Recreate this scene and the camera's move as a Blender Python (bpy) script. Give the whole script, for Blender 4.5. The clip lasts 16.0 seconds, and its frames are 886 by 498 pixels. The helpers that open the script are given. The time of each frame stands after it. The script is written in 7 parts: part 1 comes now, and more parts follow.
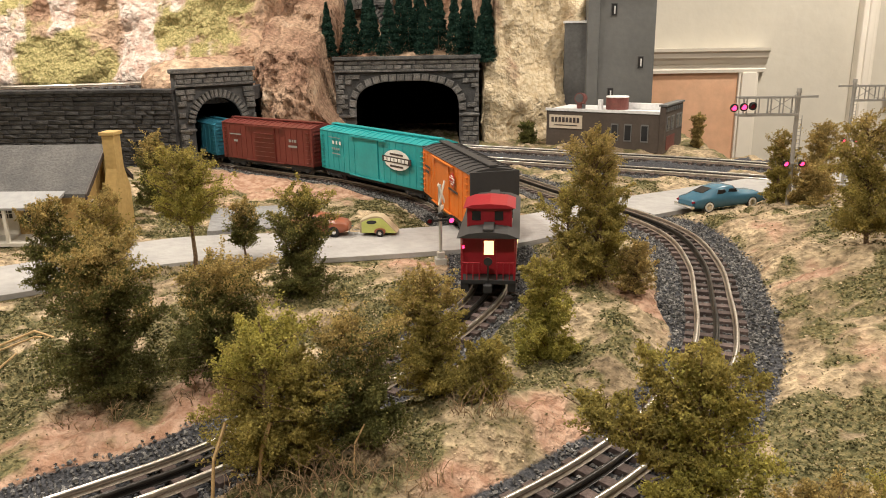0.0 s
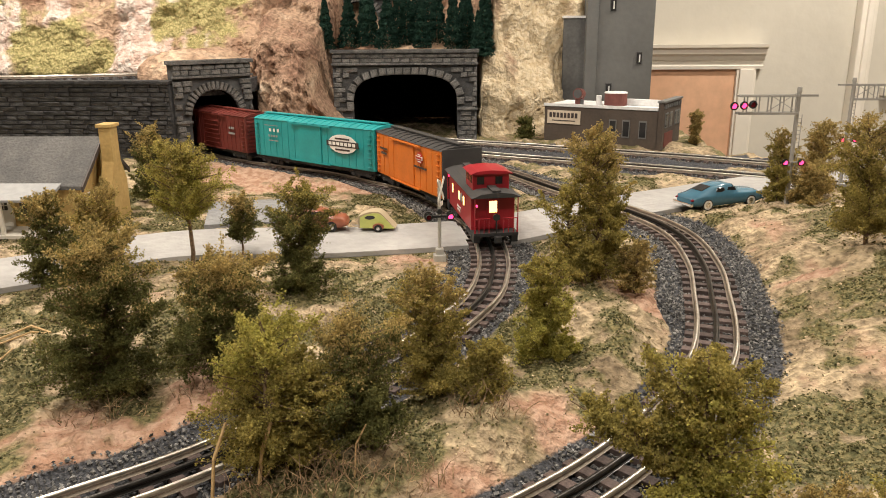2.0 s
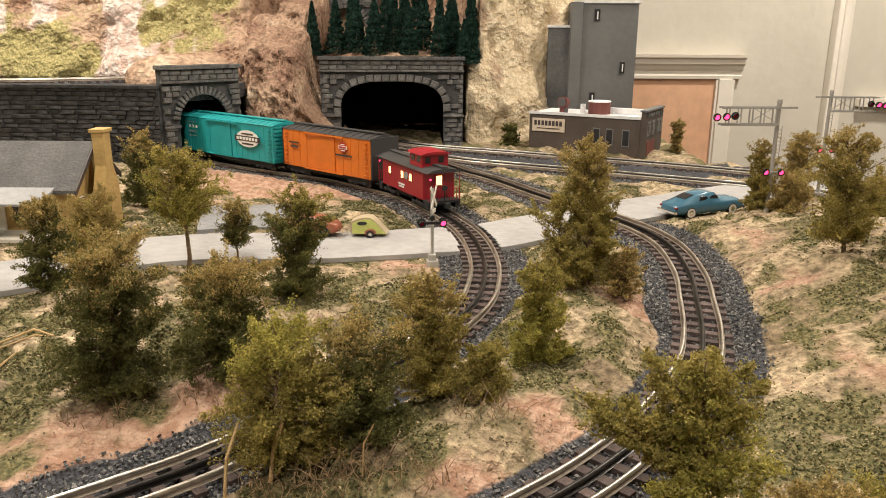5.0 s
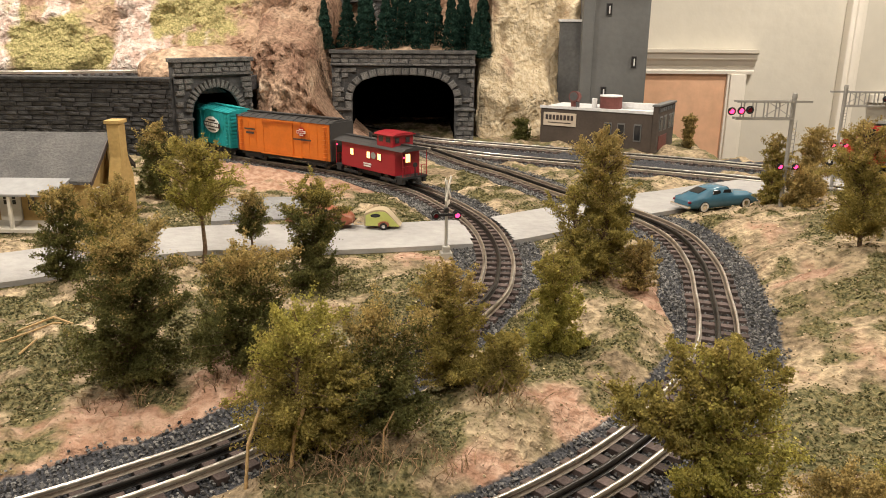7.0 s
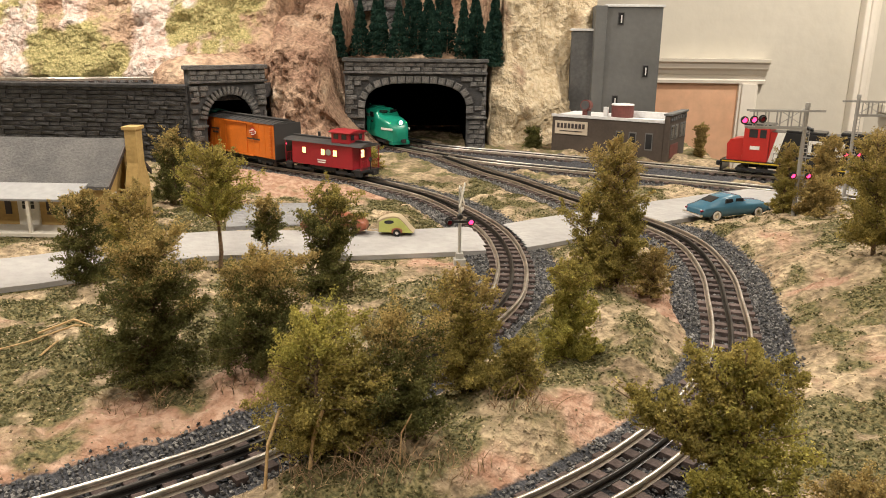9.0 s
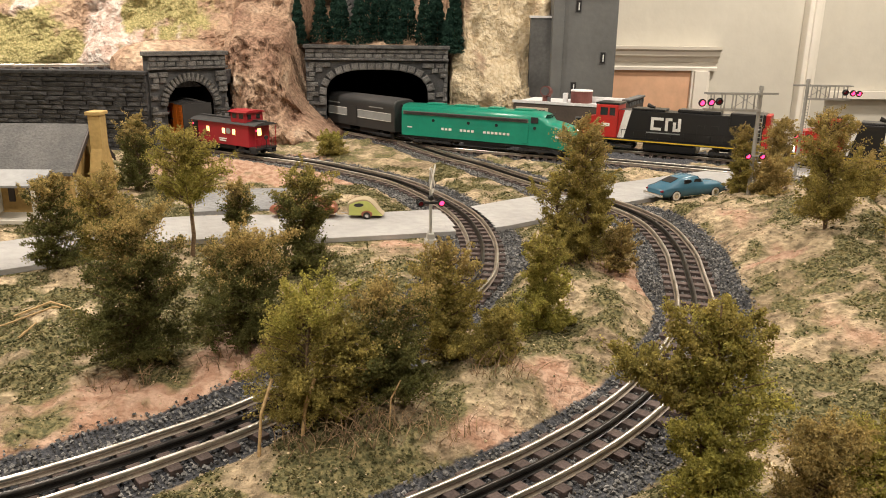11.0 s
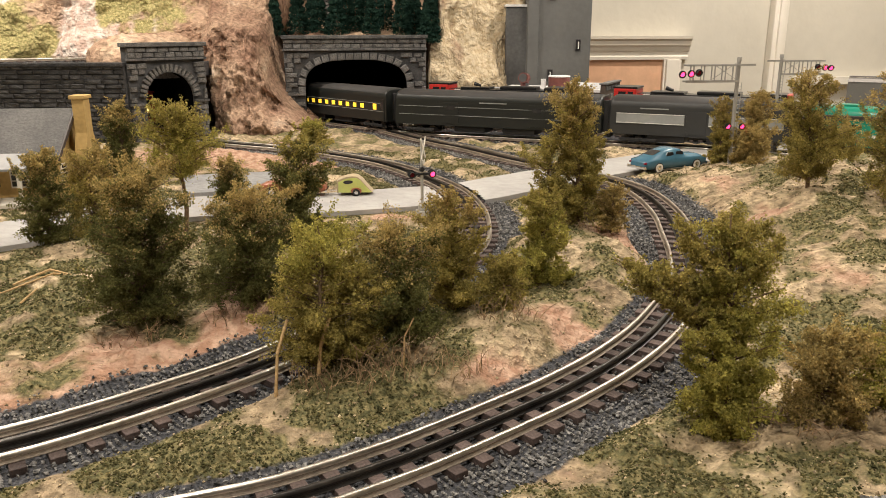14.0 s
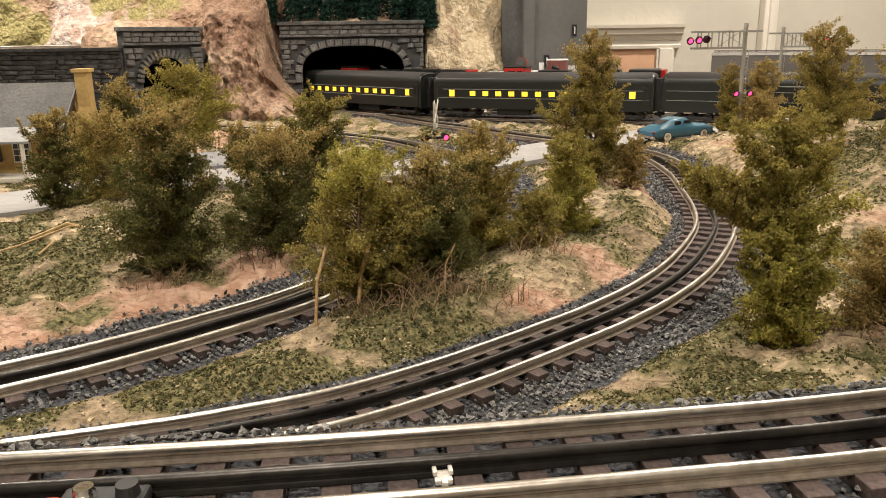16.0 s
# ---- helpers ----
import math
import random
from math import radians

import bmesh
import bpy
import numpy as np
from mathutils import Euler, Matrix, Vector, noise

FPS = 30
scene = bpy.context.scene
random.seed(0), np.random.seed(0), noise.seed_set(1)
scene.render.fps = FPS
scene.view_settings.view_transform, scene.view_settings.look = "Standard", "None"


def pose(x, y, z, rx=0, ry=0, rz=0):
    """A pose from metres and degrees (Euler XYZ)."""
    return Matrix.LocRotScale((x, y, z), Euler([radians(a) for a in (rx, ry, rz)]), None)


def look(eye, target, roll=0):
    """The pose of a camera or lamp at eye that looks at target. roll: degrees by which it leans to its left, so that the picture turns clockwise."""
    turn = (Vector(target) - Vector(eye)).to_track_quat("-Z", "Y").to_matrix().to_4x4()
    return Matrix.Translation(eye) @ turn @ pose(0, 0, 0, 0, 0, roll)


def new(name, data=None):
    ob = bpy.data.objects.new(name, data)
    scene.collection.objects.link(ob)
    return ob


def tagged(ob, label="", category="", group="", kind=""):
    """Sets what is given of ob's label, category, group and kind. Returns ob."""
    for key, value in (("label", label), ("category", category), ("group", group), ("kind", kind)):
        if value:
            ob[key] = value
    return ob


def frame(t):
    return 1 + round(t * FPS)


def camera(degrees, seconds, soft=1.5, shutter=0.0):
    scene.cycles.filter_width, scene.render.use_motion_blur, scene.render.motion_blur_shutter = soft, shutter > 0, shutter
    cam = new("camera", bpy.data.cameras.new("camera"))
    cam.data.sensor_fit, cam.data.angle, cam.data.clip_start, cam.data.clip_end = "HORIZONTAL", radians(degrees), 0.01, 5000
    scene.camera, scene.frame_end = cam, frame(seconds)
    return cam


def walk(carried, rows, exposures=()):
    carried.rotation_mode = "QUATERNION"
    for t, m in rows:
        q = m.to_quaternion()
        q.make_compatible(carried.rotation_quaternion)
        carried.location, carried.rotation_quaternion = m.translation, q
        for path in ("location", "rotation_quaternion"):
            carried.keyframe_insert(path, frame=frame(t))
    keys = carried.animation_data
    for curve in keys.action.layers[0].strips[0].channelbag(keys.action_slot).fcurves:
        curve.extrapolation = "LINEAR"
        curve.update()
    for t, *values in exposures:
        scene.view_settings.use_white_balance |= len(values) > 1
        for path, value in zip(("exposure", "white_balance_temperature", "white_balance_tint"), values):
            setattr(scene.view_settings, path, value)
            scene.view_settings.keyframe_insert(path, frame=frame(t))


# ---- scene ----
cam = camera(60.5, 16.0, soft=0.95)
PATH = [
    (0, (0.022, 0.003, 0.253), (-0.047, 1.927, -0.289), -1.0),
    (0.5, (0.022, 0.008, 0.252), (-0.037, 1.93, -0.297), -0.8),
    (1, (0.021, 0.01, 0.253), (-0.033, 1.93, -0.304), -0.6),
    (1.5, (0.019, 0.007, 0.255), (-0.036, 1.926, -0.305), -0.6),
    (2, (0.017, 0.007, 0.256), (-0.038, 1.927, -0.304), -0.4),
    (2.5, (0.017, 0.003, 0.259), (-0.025, 1.923, -0.301), 0.0),
    (3, (0.016, 0.0, 0.261), (-0.006, 1.922, -0.293), 0.2),
    (3.5, (0.012, -0.003, 0.261), (0.0, 1.92, -0.289), 0.2),
    (4, (0.008, -0.01, 0.263), (0.004, 1.914, -0.283), 0.2),
    (6.5, (-0.004, -0.012, 0.26), (-0.009, 1.909, -0.296), 0.5),
    (7, (-0.006, -0.014, 0.259), (-0.025, 1.906, -0.3), 0.5),
    (7.5, (-0.008, -0.018, 0.26), (-0.032, 1.902, -0.3), 0.6),
    (8, (-0.01, -0.02, 0.263), (-0.045, 1.904, -0.283), 0.7),
    (8.5, (-0.01, -0.019, 0.261), (-0.061, 1.907, -0.277), 0.7),
    (11, (-0.029, -0.04, 0.252), (0.043, 1.878, -0.31), 0.8),
    (11.5, (-0.031, -0.043, 0.249), (0.059, 1.872, -0.322), 1.0),
    (12, (-0.032, -0.046, 0.245), (0.061, 1.867, -0.329), 1.0),
    (12.5, (-0.036, -0.05, 0.235), (0.064, 1.866, -0.33), 0.8),
    (13, (-0.039, -0.055, 0.228), (0.076, 1.862, -0.33), 0.3),
    (13.5, (-0.047, -0.053, 0.218), (0.081, 1.864, -0.337), -0.0),
    (14, (-0.052, -0.059, 0.215), (0.088, 1.859, -0.336), -0.2),
    (14.5, (-0.057, -0.057, 0.207), (0.102, 1.859, -0.344), -0.4),
    (15, (-0.069, -0.054, 0.193), (0.103, 1.861, -0.36), -0.3),
    (15.5, (-0.081, -0.058, 0.179), (0.092, 1.86, -0.362), -0.5),
    (16, (-0.086, -0.06, 0.164), (0.088, 1.859, -0.371), -0.9),
]
walk(cam, [(t, look(eye, target, roll)) for t, eye, target, roll in PATH])


# ---- light ----
world = bpy.data.worlds.new("room_air")
world.use_nodes = True
scene.world = world
world.node_tree.nodes["Background"].inputs[0].default_value = (1.0, 0.86, 0.7, 1)
world.node_tree.nodes["Background"].inputs[1].default_value = 0.012
scene.view_settings.exposure = 0.04


def area_lamp(name, eye, target, size, watts, colour=(1.0, 0.91, 0.79)):
    d = bpy.data.lights.new(name, "AREA")
    d.shape, d.size, d.energy, d.color = "DISK", size, watts, colour
    ob = new(name, d)
    ob.matrix_world = look(eye, target)
    return ob


CEIL = 1.45
# assumed lamps, never in view; placed to light mountain, back wall and tree fronts
LAMPS = [(-1.05, 1.45, 31.0, 0.16), (-0.25, 0.5, 12.5, 0.16), (0.75, 0.75, 11.0, 0.16), (1.2, 1.75, 28.0, 0.16), (-0.2, -0.75, 22.0, 0.16)]
for lx, ly, watts, size in LAMPS:
    area_lamp("ceiling_lamp_light", (lx, ly, CEIL - 0.03), (lx, ly, 0), size, watts)

# ---- materials ----
rng = random.Random(7)


def surf(name, c1, c2, scale=20.0, rough=0.8, bump=0.3, fine=0.35, metal=0.0, island=0.0, obj=0.0, spec=0.5, c3=None):
    """A procedural surface: two colours in broad patches, fine grain, relief; island or obj varies it from piece to piece."""
    m = bpy.data.materials.new(name)
    m.use_nodes = True
    nt = m.node_tree
    n, l = nt.nodes, nt.links
    p = n["Principled BSDF"]
    tc = n.new("ShaderNodeTexCoord")
    big = n.new("ShaderNodeTexNoise")
    big.inputs["Scale"].default_value, big.inputs["Detail"].default_value = scale, 6
    small = n.new("ShaderNodeTexNoise")
    small.inputs["Scale"].default_value, small.inputs["Detail"].default_value = scale * 9, 3
    for t in (big, small):
        l.new(tc.outputs["Object"], t.inputs["Vector"])
    ramp = n.new("ShaderNodeValToRGB")
    ramp.color_ramp.elements[0].position, ramp.color_ramp.elements[0].color = 0.38, (*c1, 1)
    ramp.color_ramp.elements[1].position, ramp.color_ramp.elements[1].color = 0.62, (*c2, 1)
    if c3:
        e = ramp.color_ramp.elements.new(0.74)
        e.color = (*c3, 1)
    l.new(big.outputs["Fac"], ramp.inputs["Fac"])
    val = n.new("ShaderNodeMapRange")
    val.inputs["From Min"].default_value, val.inputs["From Max"].default_value = 0.3, 0.7
    val.inputs["To Min"].default_value, val.inputs["To Max"].default_value = 1 - fine, 1 + fine
    l.new(small.outputs["Fac"], val.inputs["Value"])
    hsv = n.new("ShaderNodeHueSaturation")
    l.new(ramp.outputs["Color"], hsv.inputs["Color"])
    if island or obj:
        src = n.new("ShaderNodeNewGeometry") if island else n.new("ShaderNodeObjectInfo")
        out = src.outputs["Random Per Island"] if island else src.outputs["Random"]
        r = n.new("ShaderNodeMapRange")
        r.inputs["To Min"].default_value, r.inputs["To Max"].default_value = 1 - (island or obj), 1 + (island or obj)
        l.new(out, r.inputs["Value"])
        mul = n.new("ShaderNodeMath")
        mul.operation = "MULTIPLY"
        l.new(r.outputs[0], mul.inputs[0])
        l.new(val.outputs[0], mul.inputs[1])
        l.new(mul.outputs[0], hsv.inputs["Value"])
    else:
        l.new(val.outputs[0], hsv.inputs["Value"])
    l.new(hsv.outputs["Color"], p.inputs["Base Color"])
    p.inputs["Roughness"].default_value, p.inputs["Metallic"].default_value = rough, metal
    p.inputs["Specular IOR Level"].default_value = spec
    if bump:
        b = n.new("ShaderNodeBump")
        b.inputs["Strength"].default_value, b.inputs["Distance"].default_value = bump, 0.15 / scale
        l.new(small.outputs["Fac"], b.inputs["Height"])
        l.new(b.outputs["Normal"], p.inputs["Normal"])
    return m


def glow(name, colour, strength):
    m = bpy.data.materials.new(name)
    m.use_nodes = True
    p = m.node_tree.nodes["Principled BSDF"]
    p.inputs["Base Color"].default_value = (*colour, 1)
    p.inputs["Emission Color"].default_value = (*colour, 1)
    p.inputs["Emission Strength"].default_value = strength
    return m


def foliage(name, c1, c2, c3, through_=0.4):
    """Leaf foam: matt, with some light coming through."""
    m = surf(name, c1, c2, 60, 0.95, 0, 0.3, island=0.32, spec=0.1, c3=c3)
    n, l = m.node_tree.nodes, m.node_tree.links
    p = n["Principled BSDF"]
    t = n.new("ShaderNodeBsdfTranslucent")
    l.new(p.inputs["Base Color"].links[0].from_socket, t.inputs["Color"])
    mix = n.new("ShaderNodeMixShader")
    mix.inputs[0].default_value = through_
    l.new(p.outputs[0], mix.inputs[1])
    l.new(t.outputs[0], mix.inputs[2])
    l.new(mix.outputs[0], n["Material Output"].inputs["Surface"])
    return m


M_DIRT = surf("scenic_dirt", (0.25, 0.19, 0.122), (0.42, 0.33, 0.215), 14, 0.95, 0.9, 0.5, spec=0.15)


def paint_ground(m, coats):
    """Mixes turf, clay and ballast grit into the dirt by the ground's own colour masks."""
    nt = m.node_tree
    n, l = nt.nodes, nt.links
    p = n["Principled BSDF"]
    link = p.inputs["Base Color"].links[0]
    col = link.from_socket
    l.remove(link)
    att = n.new("ShaderNodeVertexColor")
    att.layer_name = "cover"
    sep = n.new("ShaderNodeSeparateColor")
    l.new(att.outputs["Color"], sep.inputs["Color"])
    tc = n.new("ShaderNodeTexCoord")
    for ch, scale, lo, hi, c1, c2 in coats:
        tex = n.new("ShaderNodeTexNoise")
        tex.inputs["Scale"].default_value, tex.inputs["Detail"].default_value = scale, 5
        l.new(tc.outputs["Object"], tex.inputs["Vector"])
        add = n.new("ShaderNodeMath")
        add.operation = "MULTIPLY_ADD"
        l.new(tex.outputs["Fac"], add.inputs[0])
        add.inputs[1].default_value = 0.6
        l.new(sep.outputs[ch], add.inputs[2])
        rng_ = n.new("ShaderNodeMapRange")
        rng_.inputs["From Min"].default_value, rng_.inputs["From Max"].default_value = lo + 0.3, hi + 0.3
        l.new(add.outputs[0], rng_.inputs["Value"])
        tone = n.new("ShaderNodeValToRGB")
        tone.color_ramp.elements[0].position, tone.color_ramp.elements[0].color = 0.4, (*c1, 1)
        tone.color_ramp.elements[1].position, tone.color_ramp.elements[1].color = 0.62, (*c2, 1)
        t2 = n.new("ShaderNodeTexNoise")
        t2.inputs["Scale"].default_value, t2.inputs["Detail"].default_value = scale * 3, 3
        l.new(tc.outputs["Object"], t2.inputs["Vector"])
        l.new(t2.outputs["Fac"], tone.inputs["Fac"])
        mix = n.new("ShaderNodeMix")
        mix.data_type = "RGBA"
        l.new(rng_.outputs[0], mix.inputs["Factor"])
        l.new(col, mix.inputs["A"])
        l.new(tone.outputs["Color"], mix.inputs["B"])
        col = mix.outputs["Result"]
    l.new(col, p.inputs["Base Color"])


paint_ground(M_DIRT, (("Blue", 30, 0.25, 0.5, (0.34, 0.20, 0.135), (0.49, 0.33, 0.24)), ("Green", 95, 0.30, 0.62, (0.095, 0.092, 0.044), (0.225, 0.19, 0.092)), ("Red", 160, 0.3, 0.55, (0.04, 0.042, 0.047), (0.09, 0.09, 0.098))))
M_TURF = foliage("ground_foam", (0.088, 0.090, 0.042), (0.17, 0.15, 0.066), (0.37, 0.30, 0.155))
M_LITTER = surf("scenic_litter", (0.20, 0.15, 0.09), (0.46, 0.37, 0.24), 40, 0.95, 0, 0.3, island=0.5, spec=0.1)
M_ROAD = surf("pale_road", (0.315, 0.305, 0.298), (0.375, 0.365, 0.355), 8, 0.85, 0.15, 0.06, spec=0.2)
M_LOT = surf("grey_asphalt", (0.20, 0.20, 0.205), (0.25, 0.25, 0.25), 12, 0.9, 0.3, 0.12, spec=0.2)
M_BALLAST = surf("dark_ballast", (0.105, 0.103, 0.102), (0.18, 0.175, 0.168), 90, 0.9, 0.4, 0.35, island=0.75, spec=0.25)
M_BED = surf("ballast_bed", (0.05, 0.05, 0.055), (0.09, 0.09, 0.095), 150, 0.95, 0.9, 0.6, spec=0.2)
M_TIE = surf("brown_ties", (0.058, 0.042, 0.038), (0.098, 0.072, 0.065), 60, 0.8, 0.3, 0.25, obj=0.35, spec=0.3)
M_RAIL = surf("nickel_rail", (0.50, 0.46, 0.41), (0.68, 0.645, 0.59), 30, 0.36, 0.03, 0.15, metal=1.0)
M_RAILSIDE = surf("rail_side", (0.24, 0.20, 0.16), (0.33, 0.28, 0.23), 40, 0.6, 0.1, 0.2, metal=0.4)
M_CRAIL = surf("blackened_rail", (0.025, 0.023, 0.022), (0.05, 0.045, 0.04), 40, 0.35, 0.05, 0.2, metal=0.6)
M_STONE = surf("grey_cut_stone", (0.085, 0.084, 0.085), (0.165, 0.16, 0.155), 55, 0.9, 0.9, 0.45, obj=0.16, spec=0.25)
M_MORTAR = surf("dark_mortar", (0.05, 0.05, 0.052), (0.08, 0.08, 0.082), 60, 0.95, 0.4, 0.3)
M_WALLSTONE = surf("slate_wall_stone", (0.030, 0.030, 0.032), (0.060, 0.059, 0.060), 50, 0.92, 0.8, 0.45, obj=0.18, spec=0.25)
# near-black that paints in the darkness of the tunnels
M_BLACK = surf("tunnel_shade_black", (0.004, 0.004, 0.004), (0.007, 0.007, 0.007), 20, 1.0, 0, 0.1, spec=0.0)
M_PLASTER = surf("cream_wall_paint", (0.62, 0.585, 0.51), (0.65, 0.615, 0.54), 3, 0.75, 0.05, 0.02, spec=0.2)
M_TRIM = surf("white_trim_paint", (0.78, 0.73, 0.64), (0.82, 0.77, 0.69), 4, 0.45, 0.02, 0.02)
M_DOORWOOD = surf("tan_door_wood", (0.68, 0.40, 0.25), (0.74, 0.45, 0.29), 3, 0.55, 0.05, 0.08)
M_FLOORWOOD = surf("room_floor", (0.20, 0.14, 0.09), (0.28, 0.2, 0.13), 4, 0.5, 0.1, 0.15)

# ---- mesh helpers ----


def mesh_of(name, verts, faces, mats, index=None, smooth=False):
    me = bpy.data.meshes.new(name)
    me.from_pydata(verts, [], faces)
    for m in mats if isinstance(mats, (list, tuple)) else [mats]:
        me.materials.append(m)
    if index is not None:
        me.polygons.foreach_set("material_index", np.array(index, dtype=np.int32))
    me.polygons.foreach_set("use_smooth", np.full(len(me.polygons), smooth))
    me.update()
    return me


def part(name, bm, material, parent, label=""):
    me = bpy.data.meshes.new(name)
    bm.to_mesh(me)
    bm.free()
    me.materials.append(material)
    ob = new(name, me)
    ob.parent = parent
    if label:
        ob["label"] = label
    return ob


def thing(name, label, category, group="", kind="", at=None):
    ob = new(name)
    if at is not None:
        ob.matrix_world = at
    return tagged(ob, label, category, group, kind)


def box(bm, x0, x1, y0, y1, z0, z1, bevel=0.0, m=None):
    r = bmesh.ops.create_cube(bm, size=1)
    vs = r["verts"]
    for v in vs:
        v.co = Vector(((x0 + x1) / 2 + v.co.x * (x1 - x0), (y0 + y1) / 2 + v.co.y * (y1 - y0), (z0 + z1) / 2 + v.co.z * (z1 - z0)))
    if bevel:
        es = list({e for v in vs for e in v.link_edges})
        o = bmesh.ops.bevel(bm, geom=es, offset=bevel, segments=2, profile=0.6, affect="EDGES", clamp_overlap=True)
        vs = list({v for f in o["faces"] for v in f.verts} | {v for v in vs if v.is_valid})
    if m is not None:
        bmesh.ops.transform(bm, matrix=m, verts=[v for v in vs if v.is_valid])
    return vs


def cyl(bm, a, b, r0, r1=None, seg=10):
    a, b = Vector(a), Vector(b)
    d = b - a
    m = Matrix.Translation((a + b) / 2) @ d.to_track_quat("Z", "Y").to_matrix().to_4x4()
    return bmesh.ops.create_cone(bm, cap_ends=True, segments=seg, radius1=r0, radius2=r0 if r1 is None else r1, depth=d.length, matrix=m)["verts"]


def prism(bm, outline, y0, y1, plane="xz"):
    """A closed outline in x and z, drawn out along y (or in y and z along x)."""
    def at(p, d):
        return (p[0], d, p[1]) if plane == "xz" else (d, p[0], p[1])
    a = [bm.verts.new(at(p, y0)) for p in outline]
    b = [bm.verts.new(at(p, y1)) for p in outline]
    k = len(outline)
    bm.faces.new(a)
    bm.faces.new(b[::-1])
    for i in range(k):
        bm.faces.new((a[i], a[(i + 1) % k], b[(i + 1) % k], b[i])[::-1])
    bmesh.ops.recalc_face_normals(bm, faces=bm.faces)


def boxpart(name, parent, material, dims, bevel=0.0, label="", m=None):
    bm = bmesh.new()
    box(bm, *dims, bevel, m)
    return part(name, bm, material, parent, label)


# ---- plan: the lie of the land ----


def base(x, y):
    return 0.012 * math.exp(-((x - 0.38) ** 2 + (y - 0.95) ** 2) / 0.09)


class Line:
    """A smooth line through plan points, sampled evenly."""

    def __init__(self, pts, step=0.004):
        p = [Vector(q) for q in pts]
        p = [p[0] * 2 - p[1]] + p + [p[-1] * 2 - p[-2]]
        dense = []
        for i in range(1, len(p) - 2):
            a, b, c, d = p[i - 1:i + 3]
            for k in range(40):
                u = k / 40
                dense.append(0.5 * (2 * b + (c - a) * u + (2 * a - 5 * b + 4 * c - d) * u * u + (3 * b - a - 3 * c + d) * u ** 3))
        dense.append(p[-2])
        arr = np.array([tuple(v) for v in dense])
        for _ in range(25):
            arr[1:-1] = 0.25 * arr[:-2] + 0.5 * arr[1:-1] + 0.25 * arr[2:]
        seg = np.linalg.norm(np.diff(arr, axis=0), axis=1)
        s = np.concatenate([[0], np.cumsum(seg)])
        self.length = float(s[-1])
        self.s = np.arange(0, self.length, step)
        self.xy = np.stack([np.interp(self.s, s, arr[:, k]) for k in range(2)], axis=1)

    def at(self, s):
        return Vector((float(np.interp(s, self.s, self.xy[:, 0])), float(np.interp(s, self.s, self.xy[:, 1]))))

    def far(self, x, y):
        """Distance to the line, told true up to 0.12 m."""
        q = self.xy[::3]
        q = q[(q[:, 0] > x.min() - 0.13) & (q[:, 0] < x.max() + 0.13) & (q[:, 1] > y.min() - 0.13) & (q[:, 1] < y.max() + 0.13)]
        if not len(q):
            return np.full(len(x), 1.0)
        return np.sqrt(((x[:, None] - q[None, :, 0]) ** 2 + (y[:, None] - q[None, :, 1]) ** 2).min(1))


LINE_A = Line([(-0.75, 1.95), (-0.60, 1.74), (-0.51, 1.63), (-0.42, 1.55), (-0.33, 1.485), (-0.221, 1.415), (-0.149, 1.345), (-0.063, 1.245), (-0.006, 1.128), (0.036, 1.0), (0.051, 0.88), (0.047, 0.785),
               (0.028, 0.70), (-0.034, 0.575), (-0.09, 0.49), (-0.144, 0.425), (-0.19, 0.385), (-0.229, 0.355), (-0.267, 0.331), (-0.36, 0.285), (-0.5, 0.24), (-0.75, 0.2)])
LINE_B = Line([(-0.055, 1.70), (0.046, 1.49), (0.102, 1.395), (0.175, 1.225), (0.25, 1.055), (0.284, 0.93), (0.28, 0.81), (0.26, 0.715), (0.24, 0.637), (0.212, 0.565), (0.155, 0.475),
               (0.104, 0.415), (0.055, 0.371), (0.014, 0.341), (-0.022, 0.316), (-0.053, 0.296), (-0.102, 0.27), (-0.145, 0.256), (-0.2, 0.243), (-0.35, 0.222), (-0.75, 0.195)])
LINE_C = Line([(-2.38, 0.17), (-1.6, 0.16), (-0.8, 0.145), (-0.4, 0.136), (-0.15, 0.131), (0.0, 0.134), (0.08, 0.139), (0.2, 0.155), (0.4, 0.2), (0.6, 0.27), (0.9, 0.37), (1.3, 0.44), (2.3, 0.46)])
LINE_E = Line([(-2.5, 1.15), (-2.5, 1.6), (-2.45, 2.1), (-2.2, 2.4), (-1.6, 2.48), (-0.9, 2.45), (-0.55, 2.32), (-0.36, 2.1), (-0.25, 1.95), (-0.19, 1.87), (-0.13, 1.80), (-0.056, 1.72), (0.04, 1.635), (0.116, 1.588), (0.227, 1.531), (0.291, 1.5), (0.42, 1.43), (0.552, 1.354), (0.7, 1.262), (0.9, 1.13), (1.25, 0.88), (1.55, 0.68), (1.8, 0.6)])
LINE_F = Line([(-0.26, 2.1), (-0.12, 1.915), (-0.05, 1.845), (0.03, 1.80), (0.128, 1.755), (0.25, 1.692), (0.321, 1.66), (0.474, 1.583), (0.626, 1.49), (0.8, 1.38), (1.0, 1.25), (1.35, 1.0), (1.7, 0.9), (2.0, 0.98), (2.15, 1.25), (2.1, 1.8), (1.9, 2.2), (1.6, 2.42)])
LINE_G = Line([(-1.6, 1.665), (-0.977, 1.665), (-0.80, 1.72), (-0.66, 1.80), (-0.5, 1.95)])
C_RISE = 0.050


def track_z(kind, x, y):
    return C_RISE if kind == "C" else (0.162 if kind == "G" else base(x, y))


